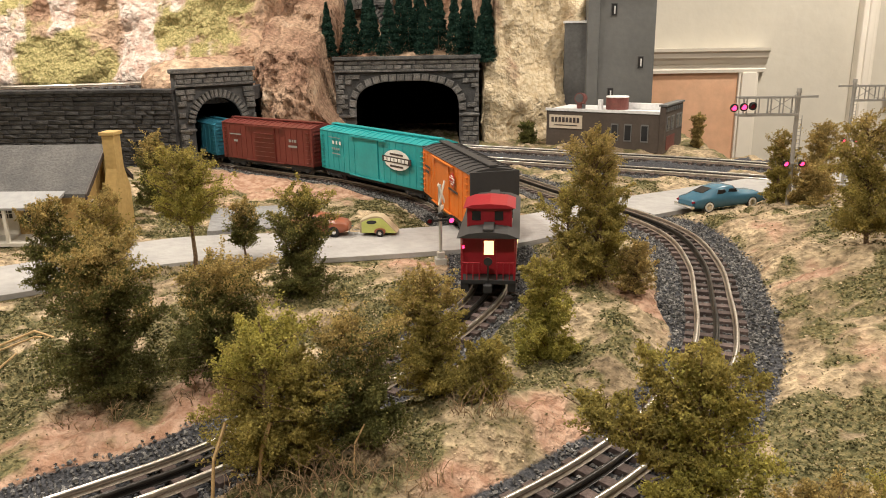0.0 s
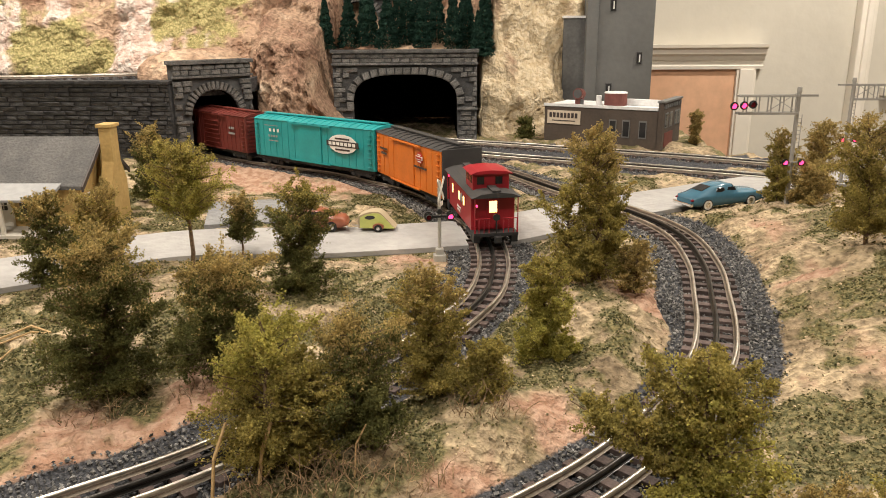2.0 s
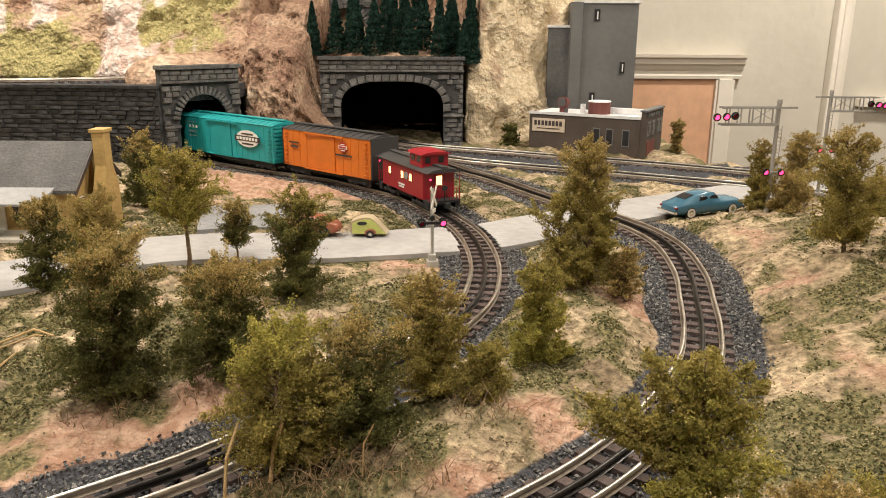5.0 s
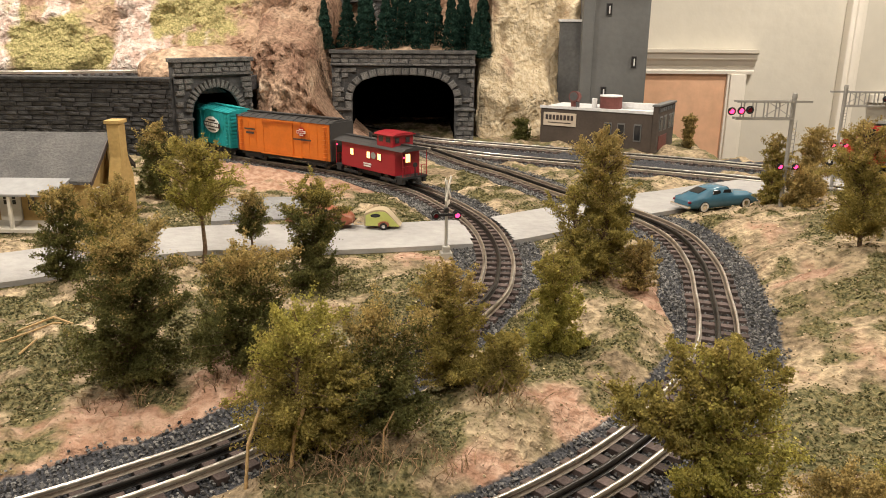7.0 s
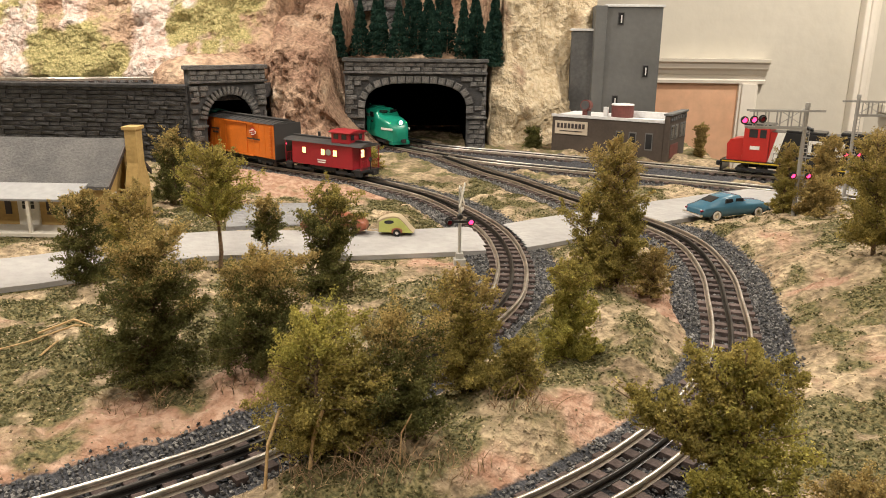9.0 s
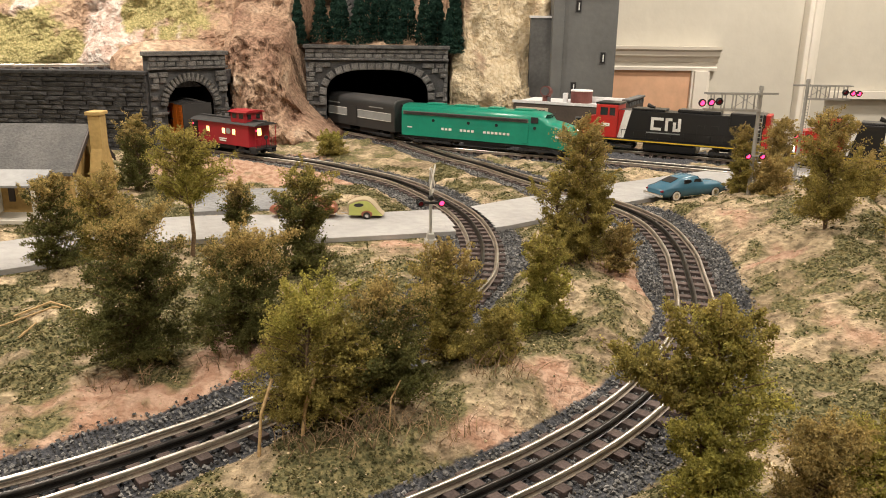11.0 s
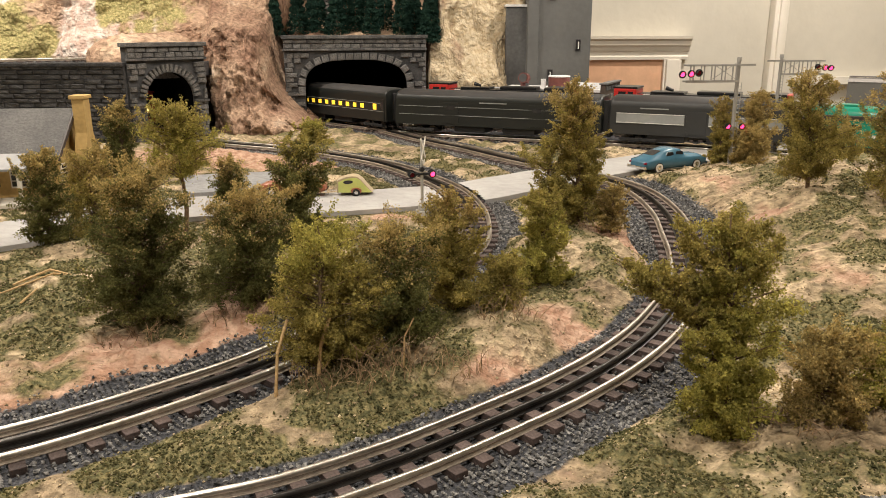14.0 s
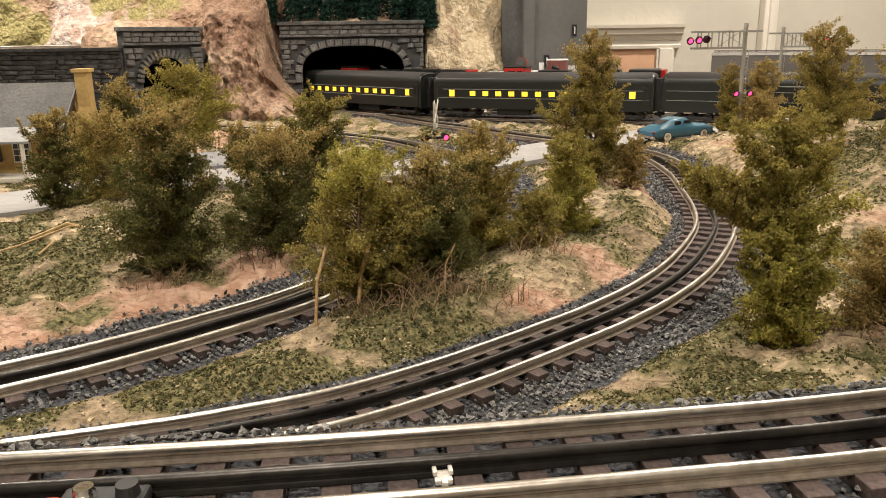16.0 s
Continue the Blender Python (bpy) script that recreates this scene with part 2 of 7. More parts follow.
ROAD_LINE = Line([(-1.2, 0.60), (-0.8, 0.70), (-0.52, 0.79), (-0.38, 0.905), (-0.28, 0.935), (-0.15, 0.937), (-0.03, 0.96), (0.05, 0.975), (0.15, 1.035), (0.29, 1.128), (0.42, 1.215), (0.52, 1.285), (0.62, 1.345), (0.8, 1.45)])
ROAD_HALF = 0.062
GROUND_LINES = (("A", LINE_A), ("B", LINE_B), ("C", LINE_C), ("E", LINE_E), ("F", LINE_F))


def smooth(a, b, v):
    u = np.clip((v - a) / (b - a), 0, 1)
    return u * u * (3 - 2 * u)


def bump_at(x, y, cx, cy, sx, sy, h):
    return h * np.exp(-(((x - cx) / sx) ** 2 + ((y - cy) / sy) ** 2))


HILLS = [(0.175, 0.30, 0.07, 0.05, 0.020), (0.50, 0.86, 0.13, 0.16, 0.040), (0.46, 0.55, 0.13, 0.22, 0.040), (0.40, 0.30, 0.10, 0.12, 0.030), (0.17, 0.24, 0.12, 0.05, 0.016), (0.14, 0.66, 0.05, 0.12, 0.020),
         (-0.06, 0.40, 0.09, 0.045, 0.018), (0.03, 0.47, 0.05, 0.06, 0.014), (-0.24, 0.60, 0.14, 0.13, 0.012), (-0.45, 0.60, 0.15, 0.15, 0.006), (-0.02, 0.72, 0.05, 0.06, 0.006), (0.72, 1.05, 0.14, 0.1, 0.03), (-0.1, 0.215, 0.3, 0.03, 0.010)]


def hill_heights(x, y):
    """Heights of the open ground, before noise, for arrays of plan points."""
    h = 0.012 * np.exp(-((x - 0.38) ** 2 + (y - 0.95) ** 2) / 0.09) - 0.004
    for c in HILLS:
        h = h + bump_at(x, y, *c)
    return h


def noisy(x, y):
    out = np.empty(len(x))
    for i in range(len(x)):
        v = Vector((x[i], y[i], 0.0))
        out[i] = 0.010 * noise.fractal(v * 11, 0.8, 2.1, 4) + 0.0058 * noise.noise(v * 45) + 0.0030 * noise.noise(v * 115)
    return out


def on_mound(x, y):
    """1 on the ground between the two near curves, else 0."""
    b = LINE_B.xy[(LINE_B.xy[:, 1] < 0.56)]
    a = LINE_A.xy[(LINE_A.xy[:, 1] < 0.69)]
    yb = np.interp(x, b[::-1, 0], b[::-1, 1])
    ya = np.interp(x, a[::-1, 0], a[::-1, 1], right=0.75)
    return ((x < 0.2) & (y > yb) & (y < ya)).astype(float)


def ground_heights(x, y):
    near = on_mound(x, y)
    h = hill_heights(x, y) + noisy(x, y)
    d = ROAD_LINE.far(x, y)
    flat = 0.012 * np.exp(-((x - 0.38) ** 2 + (y - 0.95) ** 2) / 0.09) - 0.010
    w = smooth(ROAD_HALF + 0.002, ROAD_HALF + 0.05, d)
    h = flat * (1 - w) + h * w
    lot = ((x > -0.42) & (x < -0.15) & (y > 0.97) & (y < 1.24)) | ((x > -0.95) & (x < -0.45) & (y > 0.9) & (y < 1.25))
    h = np.where(lot, np.minimum(h, -0.006), h)
    for kind, line in GROUND_LINES:
        d = line.far(x, y)
        w = smooth(0.036, 0.075, d + 0.010 * near)
        z = C_RISE if kind == "C" else 0.012 * np.exp(-((x - 0.38) ** 2 + (y - 0.95) ** 2) / 0.09)
        h = (z - 0.0105) * (1 - w) + h * w
    return h


def chunked(fn, x, y, n=1500):
    return np.concatenate([fn(x[i:i + n], y[i:i + n]) for i in range(0, len(x), n)])


def ground_z(x, y):
    return float(ground_heights(np.array([x]), np.array([y]))[0])


# ---- terrain ----
def steps(stops):
    out = []
    for (a, b, d) in stops:
        out += list(np.arange(a, b, d))
    return np.array(out + [stops[-1][1]])


CLAY = [(-0.23, 0.44, 0.07, 0.035, 0.9), (-0.17, 0.50, 0.03, 0.07, 0.8), (-0.30, 0.375, 0.07, 0.03, 0.9), (0.09, 0.465, 0.05, 0.03, 0.75), (0.36, 0.78, 0.04, 0.10, 0.28), (0.33, 0.56, 0.02, 0.09, 0.4), (0.45, 0.92, 0.08, 0.05, 0.2),
        (0.19, 0.70, 0.03, 0.05, 0.9), (-0.36, 1.40, 0.17, 0.14, 1.0), (-0.2, 1.26, 0.10, 0.04, 0.7), (-0.05, 0.86, 0.08, 0.03, 0.6), (-0.53, 0.66, 0.10, 0.05, 0.4), (0.02, 0.40, 0.05, 0.022, 0.5)]
TURF = [(-0.13, 0.295, 0.12, 0.035, 1.1), (-0.05, 0.36, 0.08, 0.04, 0.7), (-0.42, 0.55, 0.20, 0.12, 1.2), (-0.02, 0.68, 0.07, 0.10, 0.6), (0.06, 0.56, 0.05, 0.08, 0.6), (0.42, 0.62, 0.12, 0.12, 0.3), (0.24, 0.235, 0.2, 0.03, 0.5), (-0.10, 0.325, 0.10, 0.03, 0.5), (-0.45, 1.12, 0.12, 0.12, 0.6), (0.33, 0.42, 0.1, 0.08, 0.3), (0.24, 1.0, 0.05, 0.04, 0.4), (-0.1, 1.18, 0.06, 0.06, 0.3)]


def cover(x, y):
    """How much ballast grit, turf and bare clay lies at each plan point."""
    grit = np.zeros(len(x))
    near = on_mound(x, y)
    for kind, line in GROUND_LINES:
        d = np.concatenate([line.far(x[i:i + 1500], y[i:i + 1500]) for i in range(0, len(x), 1500)])
        grit = np.maximum(grit, 1 - smooth(0.045, 0.060, d + 0.015 * near))
    between = (y > 1.45) & (x > -0.3) & (x < 0.9) & (y < 1.86 - 0.4 * (x + 0.1))
    grit = np.where(between & (y > 1.62 - 0.62 * x), 1.0, grit)
    patch = np.array([noise.fractal(Vector((a, b, 3.0)) * 20, 0.75, 2.1, 4) for a, b in zip(x.tolist(), y.tolist())])
    turf = np.clip(0.48 + 0.9 * patch - 0.16 * smooth(0.28, 0.36, x), 0, 1)
    clay = np.clip(-0.1 - 0.5 * patch, 0, 1)
    for c in TURF:
        turf = turf + bump_at(x, y, *c) * (0.7 + patch)
    for c in CLAY:
        w = bump_at(x, y, *c)
        clay, turf = clay + w * 1.1, turf * (1 - 0.85 * np.clip(w, 0, 1))
    turf = np.where(grit > 0.6, 0, turf)
    return grit, np.clip(turf, 0, 1), np.clip(clay, 0, 1)


def build_terrain():
    xs = steps([(-2.4, -0.9, 0.05), (-0.9, -0.45, 0.012), (-0.45, 0.5, 0.0055), (0.5, 1.0, 0.012), (1.0, 2.4, 0.05)])
    ys = steps([(-0.03, 0.14, 0.02), (0.14, 0.75, 0.0055), (0.75, 1.3, 0.010), (1.3, 2.3, 0.02)])
    gx, gy = np.meshgrid(xs, ys)
    x, y = gx.ravel(), gy.ravel()
    z = chunked(ground_heights, x, y)
    z = np.where(y < 0.06, np.minimum(z, 0.0), z)
    nx, ny = len(xs), len(ys)
    past = [xs[i] > 0.57 and xs[i] < 1.5 and ys[j] > 1.583 - 0.62 * (xs[i] - 0.474) + 0.085 for j in range(ny) for i in range(nx)]
    faces = [(j * nx + i, j * nx + i + 1, (j + 1) * nx + i + 1, (j + 1) * nx + i) for j in range(ny - 1) for i in range(nx - 1) if not past[j * nx + i]]
    me = mesh_of("ground", list(zip(x.tolist(), y.tolist(), z.tolist())), faces, M_DIRT, smooth=True)
    grit, turf, clay = cover(x, y)
    layer = me.color_attributes.new("cover", "FLOAT_COLOR", "POINT")
    layer.data.foreach_set("color", np.stack([grit, turf, clay, np.ones(len(x))], axis=1).astype(np.float32).ravel())
    return tagged(new("ground", me), "sculpted tan and pink clay scenery ground with turf patches", "ground", kind="structure"), (x, y, z)


ground, GROUND_PTS = build_terrain()


def strip(line, half, lift, s0=0.0, s1=None, under=0.006):
    """A flat ribbon along a line with a skirt at both sides."""
    s1 = line.length if s1 is None else s1
    verts, faces = [], []
    ss = np.arange(s0, s1, 0.012)
    for s in ss:
        p, q = line.at(s), line.at(s + 0.004)
        d = (q - p).normalized()
        nrm = Vector((-d.y, d.x))
        for o, dz in ((-half, -under), (-half + 0.0012, 0), (0, 0.0006), (half - 0.0012, 0), (half, -under)):
            v = p + nrm * o
            verts.append((v.x, v.y, base(v.x, v.y) + lift + dz))
    for i in range(len(ss) - 1):
        for k in range(4):
            faces.append((i * 5 + k, i * 5 + 5 + k, i * 5 + 6 + k, i * 5 + 1 + k))
    return verts, faces


def build_road():
    ss = np.arange(0.3, ROAD_LINE.length - 0.01, 0.0035)
    offs = np.linspace(-ROAD_HALF, ROAD_HALF, 30)
    verts = []
    for s in ss:
        p, q = ROAD_LINE.at(s), ROAD_LINE.at(s + 0.004)
        d = (q - p).normalized()
        wob = 0.004 * noise.noise(Vector((s * 9, 0, 0)))
        for o in offs:
            v = p + Vector((-d.y, d.x)) * (o * (1 + 12 * wob))
            verts.append((v.x, v.y, base(v.x, v.y) - 0.0035 + 0.0006 * noise.noise(Vector((v.x, v.y, 0)) * 14)))
    n = len(offs)
    arr = np.array(verts)
    near = np.minimum(chunked(LINE_A.far, arr[:, 0], arr[:, 1]), chunked(LINE_B.far, arr[:, 0], arr[:, 1])) < 0.0235
    faces = []
    for i in range(len(ss) - 1):
        for k in range(n - 1):
            f = (i * n + k, i * n + n + k, i * n + n + k + 1, i * n + k + 1)
            if not any(near[v] for v in f):
                faces.append(f)
    # thin skirt down the two long sides
    m = len(verts)
    for i in range(len(ss)):
        for k in (0, n - 1):
            x, y, z = verts[i * n + k]
            verts.append((x, y, z - 0.006))
    for i in range(len(ss) - 1):
        for k, c in ((0, 0), (n - 1, 1)):
            a, b = i * n + k, i * n + n + k
            if not near[a] and not near[b]:
                faces.append((a, b, m + (i + 1) * 2 + c, m + i * 2 + c))
    tagged(new("road", mesh_of("road", verts, faces, M_ROAD, smooth=False)), "pale grey scale roadway with thin raised edge", "road", kind="structure")
    v, f = strip(Line([(-0.36, 1.085), (-0.30, 1.10), (-0.22, 1.11)]), 0.075, -0.0035)
    tagged(new("pavement", mesh_of("pavement", v, f, M_LOT)), "grey asphalt parking lot beside the road", "parking lot", kind="structure")


build_road()

# ---- tracks ----
PROFILE = [(-0.0026, -0.0058), (0.0026, -0.0058), (0.0026, -0.0053), (0.0008, -0.0048), (0.0008, -0.0035)]
PROFILE += [(0.0018 * math.sin(a), -0.0018 - 0.0018 * math.cos(a)) for a in (0.8, 1.25, 1.6, 2.0, 2.4, 2.8, 3.14159, 3.48, 3.88, 4.28, 4.68, 5.03, 5.48)]
PROFILE += [(-0.0008, -0.0035), (-0.0008, -0.0048), (-0.0026, -0.0053)]


def rail_mesh(line, kind, offset, mats):
    verts, faces, idx = [], [], []
    k = len(PROFILE)
    n = 0
    for s in np.arange(0, line.length - 0.004, 0.016 if kind in "EFG" else 0.010):
        p, q = line.at(s), line.at(s + 0.004)
        d = (q - p).normalized()
        nrm = Vector((-d.y, d.x))
        z = track_z(kind, p.x, p.y)
        for o, dz in PROFILE:
            v = p + nrm * (offset + o)
            verts.append((v.x, v.y, z + dz))
        if n:
            for i in range(k):
                a = (n - 1) * k
                faces.append((a + i, a + (i + 1) % k, a + k + (i + 1) % k, a + k + i))
                idx.append(0 if 4 <= i <= 17 else 1)
        n += 1
    me = mesh_of("rail", verts, faces, mats, idx)
    me.polygons.foreach_set("use_smooth", np.array(idx) == 0)
    return me


def tie_mesh():
    bm = bmesh.new()
    box(bm, -0.0265, 0.0265, -0.0042, 0.0042, -0.0105, -0.0058, 0.0005)
    me = bpy.data.meshes.new("tie")
    bm.to_mesh(me)
    bm.free()
    me.materials.append(M_TIE)
    return me


TIE = tie_mesh()


def build_track(kind, line, label):
    t = thing("railway_track", label, "railway track", "model railway tracks")
    for off, mats in ((-0.0165, (M_RAIL, M_RAILSIDE)), (0.0165, (M_RAIL, M_RAILSIDE)), (0.0, (M_CRAIL, M_CRAIL))):
        r = new("rail", rail_mesh(line, kind, off, list(mats)))
        r.parent = t
        if off == 0:
            r["label"] = "blackened centre rail"
    jit = random.Random(ord(kind))
    for s in np.arange(0.005, line.length - 0.01, 0.0185):
        p, q = line.at(s), line.at(s + 0.004)
        d = q - p
        o = new("tie", TIE)
        o.parent = t
        o.matrix_basis = pose(p.x, p.y, track_z(kind, p.x, p.y) + jit.uniform(-0.0004, 0.0004), 0, 0, math.degrees(math.atan2(d.y, d.x)) - 90 + jit.uniform(-1.5, 1.5))
    return t


build_track("A", LINE_A, "curved three-rail model track on dark ballast crossing the road")
build_track("B", LINE_B, "curved three-rail model track in a ballasted cut")
build_track("C", LINE_C, "straight three-rail model track on a low embankment")
build_track("E", LINE_E, "three-rail main line track into the wide tunnel")
build_track("F", LINE_F, "three-rail main line track before the brown factory")
build_track("G", LINE_G, "raised three-rail track on top of the stone wall")


def stones_mesh(name, pts, sizes, mat, rnd, squash=0.7):
    """Many small rough stones in one mesh."""
    octa = np.array([(1, 0, 0), (0, 1, 0), (-1, 0, 0), (0, -1, 0), (0, 0, 1), (0, 0, -1)], float)
    tri = [(0, 1, 4), (1, 2, 4), (2, 3, 4), (3, 0, 4), (1, 0, 5), (2, 1, 5), (3, 2, 5), (0, 3, 5)]
    g = np.random.default_rng(rnd)
    n = len(pts)
    v = octa[None] * (0.65 + 0.7 * g.random((n, 6, 1))) * np.asarray(sizes)[:, None, None]
    v[:, :, 2] *= squash
    a, b = g.random(n) * 6.28, g.random(n) * 1.2
    ca, sa, cb, sb = np.cos(a)[:, None], np.sin(a)[:, None], np.cos(b)[:, None], np.sin(b)[:, None]
    y, z = v[:, :, 1] * cb - v[:, :, 2] * sb, v[:, :, 1] * sb + v[:, :, 2] * cb
    x = v[:, :, 0].copy()
    v = np.stack([x * ca - y * sa, x * sa + y * ca, z], axis=-1) + np.asarray(pts)[:, None, :]
    f = (np.array(tri)[None] + 6 * np.arange(n)[:, None, None]).reshape(-1, 3)
    return mesh_of(name, v.reshape(-1, 3).tolist(), f.tolist(), mat)


def build_ballast():
    g = np.random.default_rng(11)
    beds = []
    for kind, line, s0, s1, per in (("A", LINE_A, 0.35, 2.3, 17000), ("B", LINE_B, 0.0, 2.3, 17000), ("C", LINE_C, 1.85, 3.0, 9500), ("E", LINE_E, 3.35, 4.9, 4200), ("F", LINE_F, 0.2, 1.6, 4200), ("G", LINE_G, 0.0, 1.3, 1500)):
        s1 = min(s1, line.length - 0.01)
        n = int((s1 - s0) * per)
        s = np.sort(s0 + (s1 - s0) * g.random(n))
        o = (g.random(n) * 2 - 1) * (0.046 + 0.012 * g.random(n))
        i = np.clip((s / 0.004).astype(int), 0, len(line.xy) - 2)
        p, d = line.xy[i], line.xy[i + 1] - line.xy[i]
        d /= np.linalg.norm(d, axis=1)[:, None]
        x, y = p[:, 0] - d[:, 1] * o, p[:, 1] + d[:, 0] * o
        keep = ROAD_LINE.far(x, y) > ROAD_HALF - 0.004 if kind in "AB" else np.ones(n, bool)
        keep &= ~((np.abs(np.abs(o) - 0.0165) < 0.003) | (np.abs(o) < 0.003))
        keep &= (on_mound(x, y) < 0.5) | (np.abs(o) < 0.031 + 0.008 * g.random(n))
        x, y, o = x[keep], y[keep], o[keep]
        zt = {"C": C_RISE, "G": 0.162}.get(kind)
        zt = 0.012 * np.exp(-((x - 0.38) ** 2 + (y - 0.95) ** 2) / 0.09) if zt is None else np.full(len(x), zt)
        if kind == "G":
            z = zt - 0.009
        else:
            z = np.where(np.abs(o) < 0.03, zt - 0.0092, chunked(ground_heights, x, y) + 0.001)
        beds.append((np.stack([x, y, z + g.random(len(x)) * 0.0008], axis=1), 0.0009 + 0.0013 * g.random(len(x)) ** 2))
    pts, sizes = np.concatenate([b[0] for b in beds]), np.concatenate([b[1] for b in beds])
    tagged(new("ballast", stones_mesh("ballast", pts, sizes, M_BALLAST, 3)), "loose dark grey crushed stone ballast along the tracks", "ballast", kind="stuff")


build_ballast()


def build_turf():
    g = np.random.default_rng(5)
    n = 520000
    x, y = g.uniform(-0.62, 0.66, n), np.sort(0.15 + 1.25 * g.random(n) ** 1.7)
    grit, turf, clay = cover(x, y)
    keep = (g.random(n) < np.clip(turf * 1.2 - 0.34 - 0.5 * clay, 0.0, 1)) & (grit < 0.5) & (np.abs(x) < 0.25 + 0.6 * y)
    x, y = x[keep], y[keep]
    keep = chunked(ROAD_LINE.far, x, y) > ROAD_HALF + 0.002
    x, y = x[keep], y[keep]
    z = chunked(ground_heights, x, y)
    size = (0.0005 + 0.0009 * g.random(len(x)) ** 2.5) * (0.75 + 0.6 * y)
    me = stones_mesh("turf", np.stack([x, y, z + 0.0004], axis=1), size, M_TURF, 9, 0.8)
    tagged(new("turf", me), "clumps of ground foam turf in mixed greens and straw", "turf", kind="stuff")
    n = 40000
    x, y = g.uniform(-0.6, 0.6, n), np.sort(0.15 + 0.95 * g.random(n) ** 1.5)
    grit, turf, clay = cover(x, y)
    keep = (grit < 0.6) & (np.abs(x) < 0.2 + 0.6 * y) & (g.random(n) > 0.65 * clay)
    x, y = x[keep], y[keep]
    keep = chunked(ROAD_LINE.far, x, y) > ROAD_HALF + 0.003
    x, y = x[keep], y[keep]
    size = (0.0004 + 0.0011 * g.random(len(x)) ** 3) * (0.8 + 0.6 * y)
    me = stones_mesh("litter", np.stack([x, y, chunked(ground_heights, x, y) + 0.0002], axis=1), size, M_LITTER, 21, 0.7)
    tagged(new("litter", me), "fine brown and straw scenic litter strewn over the ground", "litter", kind="stuff")


build_turf()

# ---- room ----
def slab(name, dims, mat, label, category, kind="structure"):
    bm = bmesh.new()
    box(bm, *dims)
    me = bpy.data.meshes.new(name)
    bm.to_mesh(me)
    bm.free()
    me.materials.append(mat)
    return tagged(new(name, me), label, category, kind=kind)


slab("floor", (-2.7, 2.9, -2.2, 2.7, -1.15, -1.1), M_FLOORWOOD, "brown wooden room floor", "floor")
slab("ceiling", (-2.7, 2.9, -2.2, 2.8, CEIL, CEIL + 0.05), M_TRIM, "plain white room ceiling", "ceiling")
slab("wall_west", (-2.75, -2.65, -2.2, 2.8, -1.1, CEIL), M_PLASTER, "cream painted room wall", "wall")
slab("wall_east", (2.85, 2.95, -2.2, 2.8, -1.1, CEIL), M_PLASTER, "cream painted room wall", "wall")
slab("wall_south", (-2.65, 2.85, -2.3, -2.2, -1.1, CEIL), M_PLASTER, "cream painted room wall", "wall")
slab("wall_north", (-2.65, 0.36, 2.62, 2.72, -1.1, CEIL), M_PLASTER, "cream painted room wall", "wall")
slab("wall_north_east", (0.93, 2.85, 2.62, 2.72, -1.1, CEIL), M_PLASTER, "cream painted room wall", "wall")
slab("wall_north_lintel", (0.36, 0.93, 2.62, 2.72, 0.13, CEIL), M_PLASTER, "cream painted wall over the door", "wall")

# made-up fixtures and glowing lenses at the assumed lamps, out of view
for lx, ly, watts, size in LAMPS:
    lamp = thing("ceiling_light", "assumed round ceiling light with warm white lens, added out of view", "ceiling light", "room lights", at=pose(lx, ly, CEIL))
    bm = bmesh.new()
    cyl(bm, (0, 0, -0.012), (0, 0, 0.0), size / 2 + 0.02, size / 2 + 0.025, 32)
    part("rim", bm, M_TRIM, lamp)
    bm = bmesh.new()
    cyl(bm, (0, 0, -0.016), (0, 0, -0.0125), size / 2, seg=32)
    part("lens", bm, glow("assumed_lamp_lens", (1.0, 0.82, 0.6), 6.0), lamp)


def build_door():
    d = thing("door_1", "closed tan wooden door in a white moulded casing", "door", kind="structure")
    boxpart("door_leaf", d, M_DOORWOOD, (0.365, 0.925, 2.612, 2.65, -1.09, 0.125), 0.003)
    for x0, x1 in ((0.916, 0.980), (0.305, 0.369)):
        bm = bmesh.new()
        box(bm, x0, x1, 2.600, 2.620, -1.09, 0.118, 0.003)
        box(bm, x0 + 0.008, x1 - 0.008, 2.592, 2.602, -1.09, 0.118, 0.003)
        part("casing_side", bm, M_TRIM, d)
    bm = bmesh.new()
    prism(bm, [(2.62, 0.118), (2.598, 0.118), (2.596, 0.128), (2.601, 0.132), (2.601, 0.143), (2.592, 0.149), (2.588, 0.160), (2.578, 0.168), (2.576, 0.182), (2.566, 0.188), (2.564, 0.198), (2.62, 0.198)], 0.285, 1.0, "yz")
    part("casing_head", bm, M_TRIM, d, "white stepped crown moulding")
    boxpart("jamb", d, M_TRIM, (0.9255, 0.93, 2.621, 2.66, -1.09, 0.125))
    return d


build_door()
bm = bmesh.new()
box(bm, 1.285, 1.335, 2.575, 2.618, -1.09, CEIL, 0.006)
box(bm, 1.30, 1.32, 2.565, 2.578, -1.09, CEIL, 0.004)
me = bpy.data.meshes.new("trim")
bm.to_mesh(me)
bm.free()
me.materials.append(M_TRIM)
tagged(new("trim", me), "white vertical moulding on the cream wall", "trim", kind="structure")
slab("trim_ledge", (1.40, 2.6, 2.585, 2.618, 0.03, 0.055), M_TRIM, "white horizontal moulding on the cream wall", "trim")

# ---- layout table under the scenery ----
table = thing("layout_table", "plain wooden benchwork table under the model scenery", "table")
boxpart("tabletop", table, M_FLOORWOOD, (-2.39, 0.56, -0.025, 2.25, -0.12, -0.05))
boxpart("tabletop", table, M_FLOORWOOD, (0.563, 2.39, -0.025, 1.10, -0.12, -0.05))
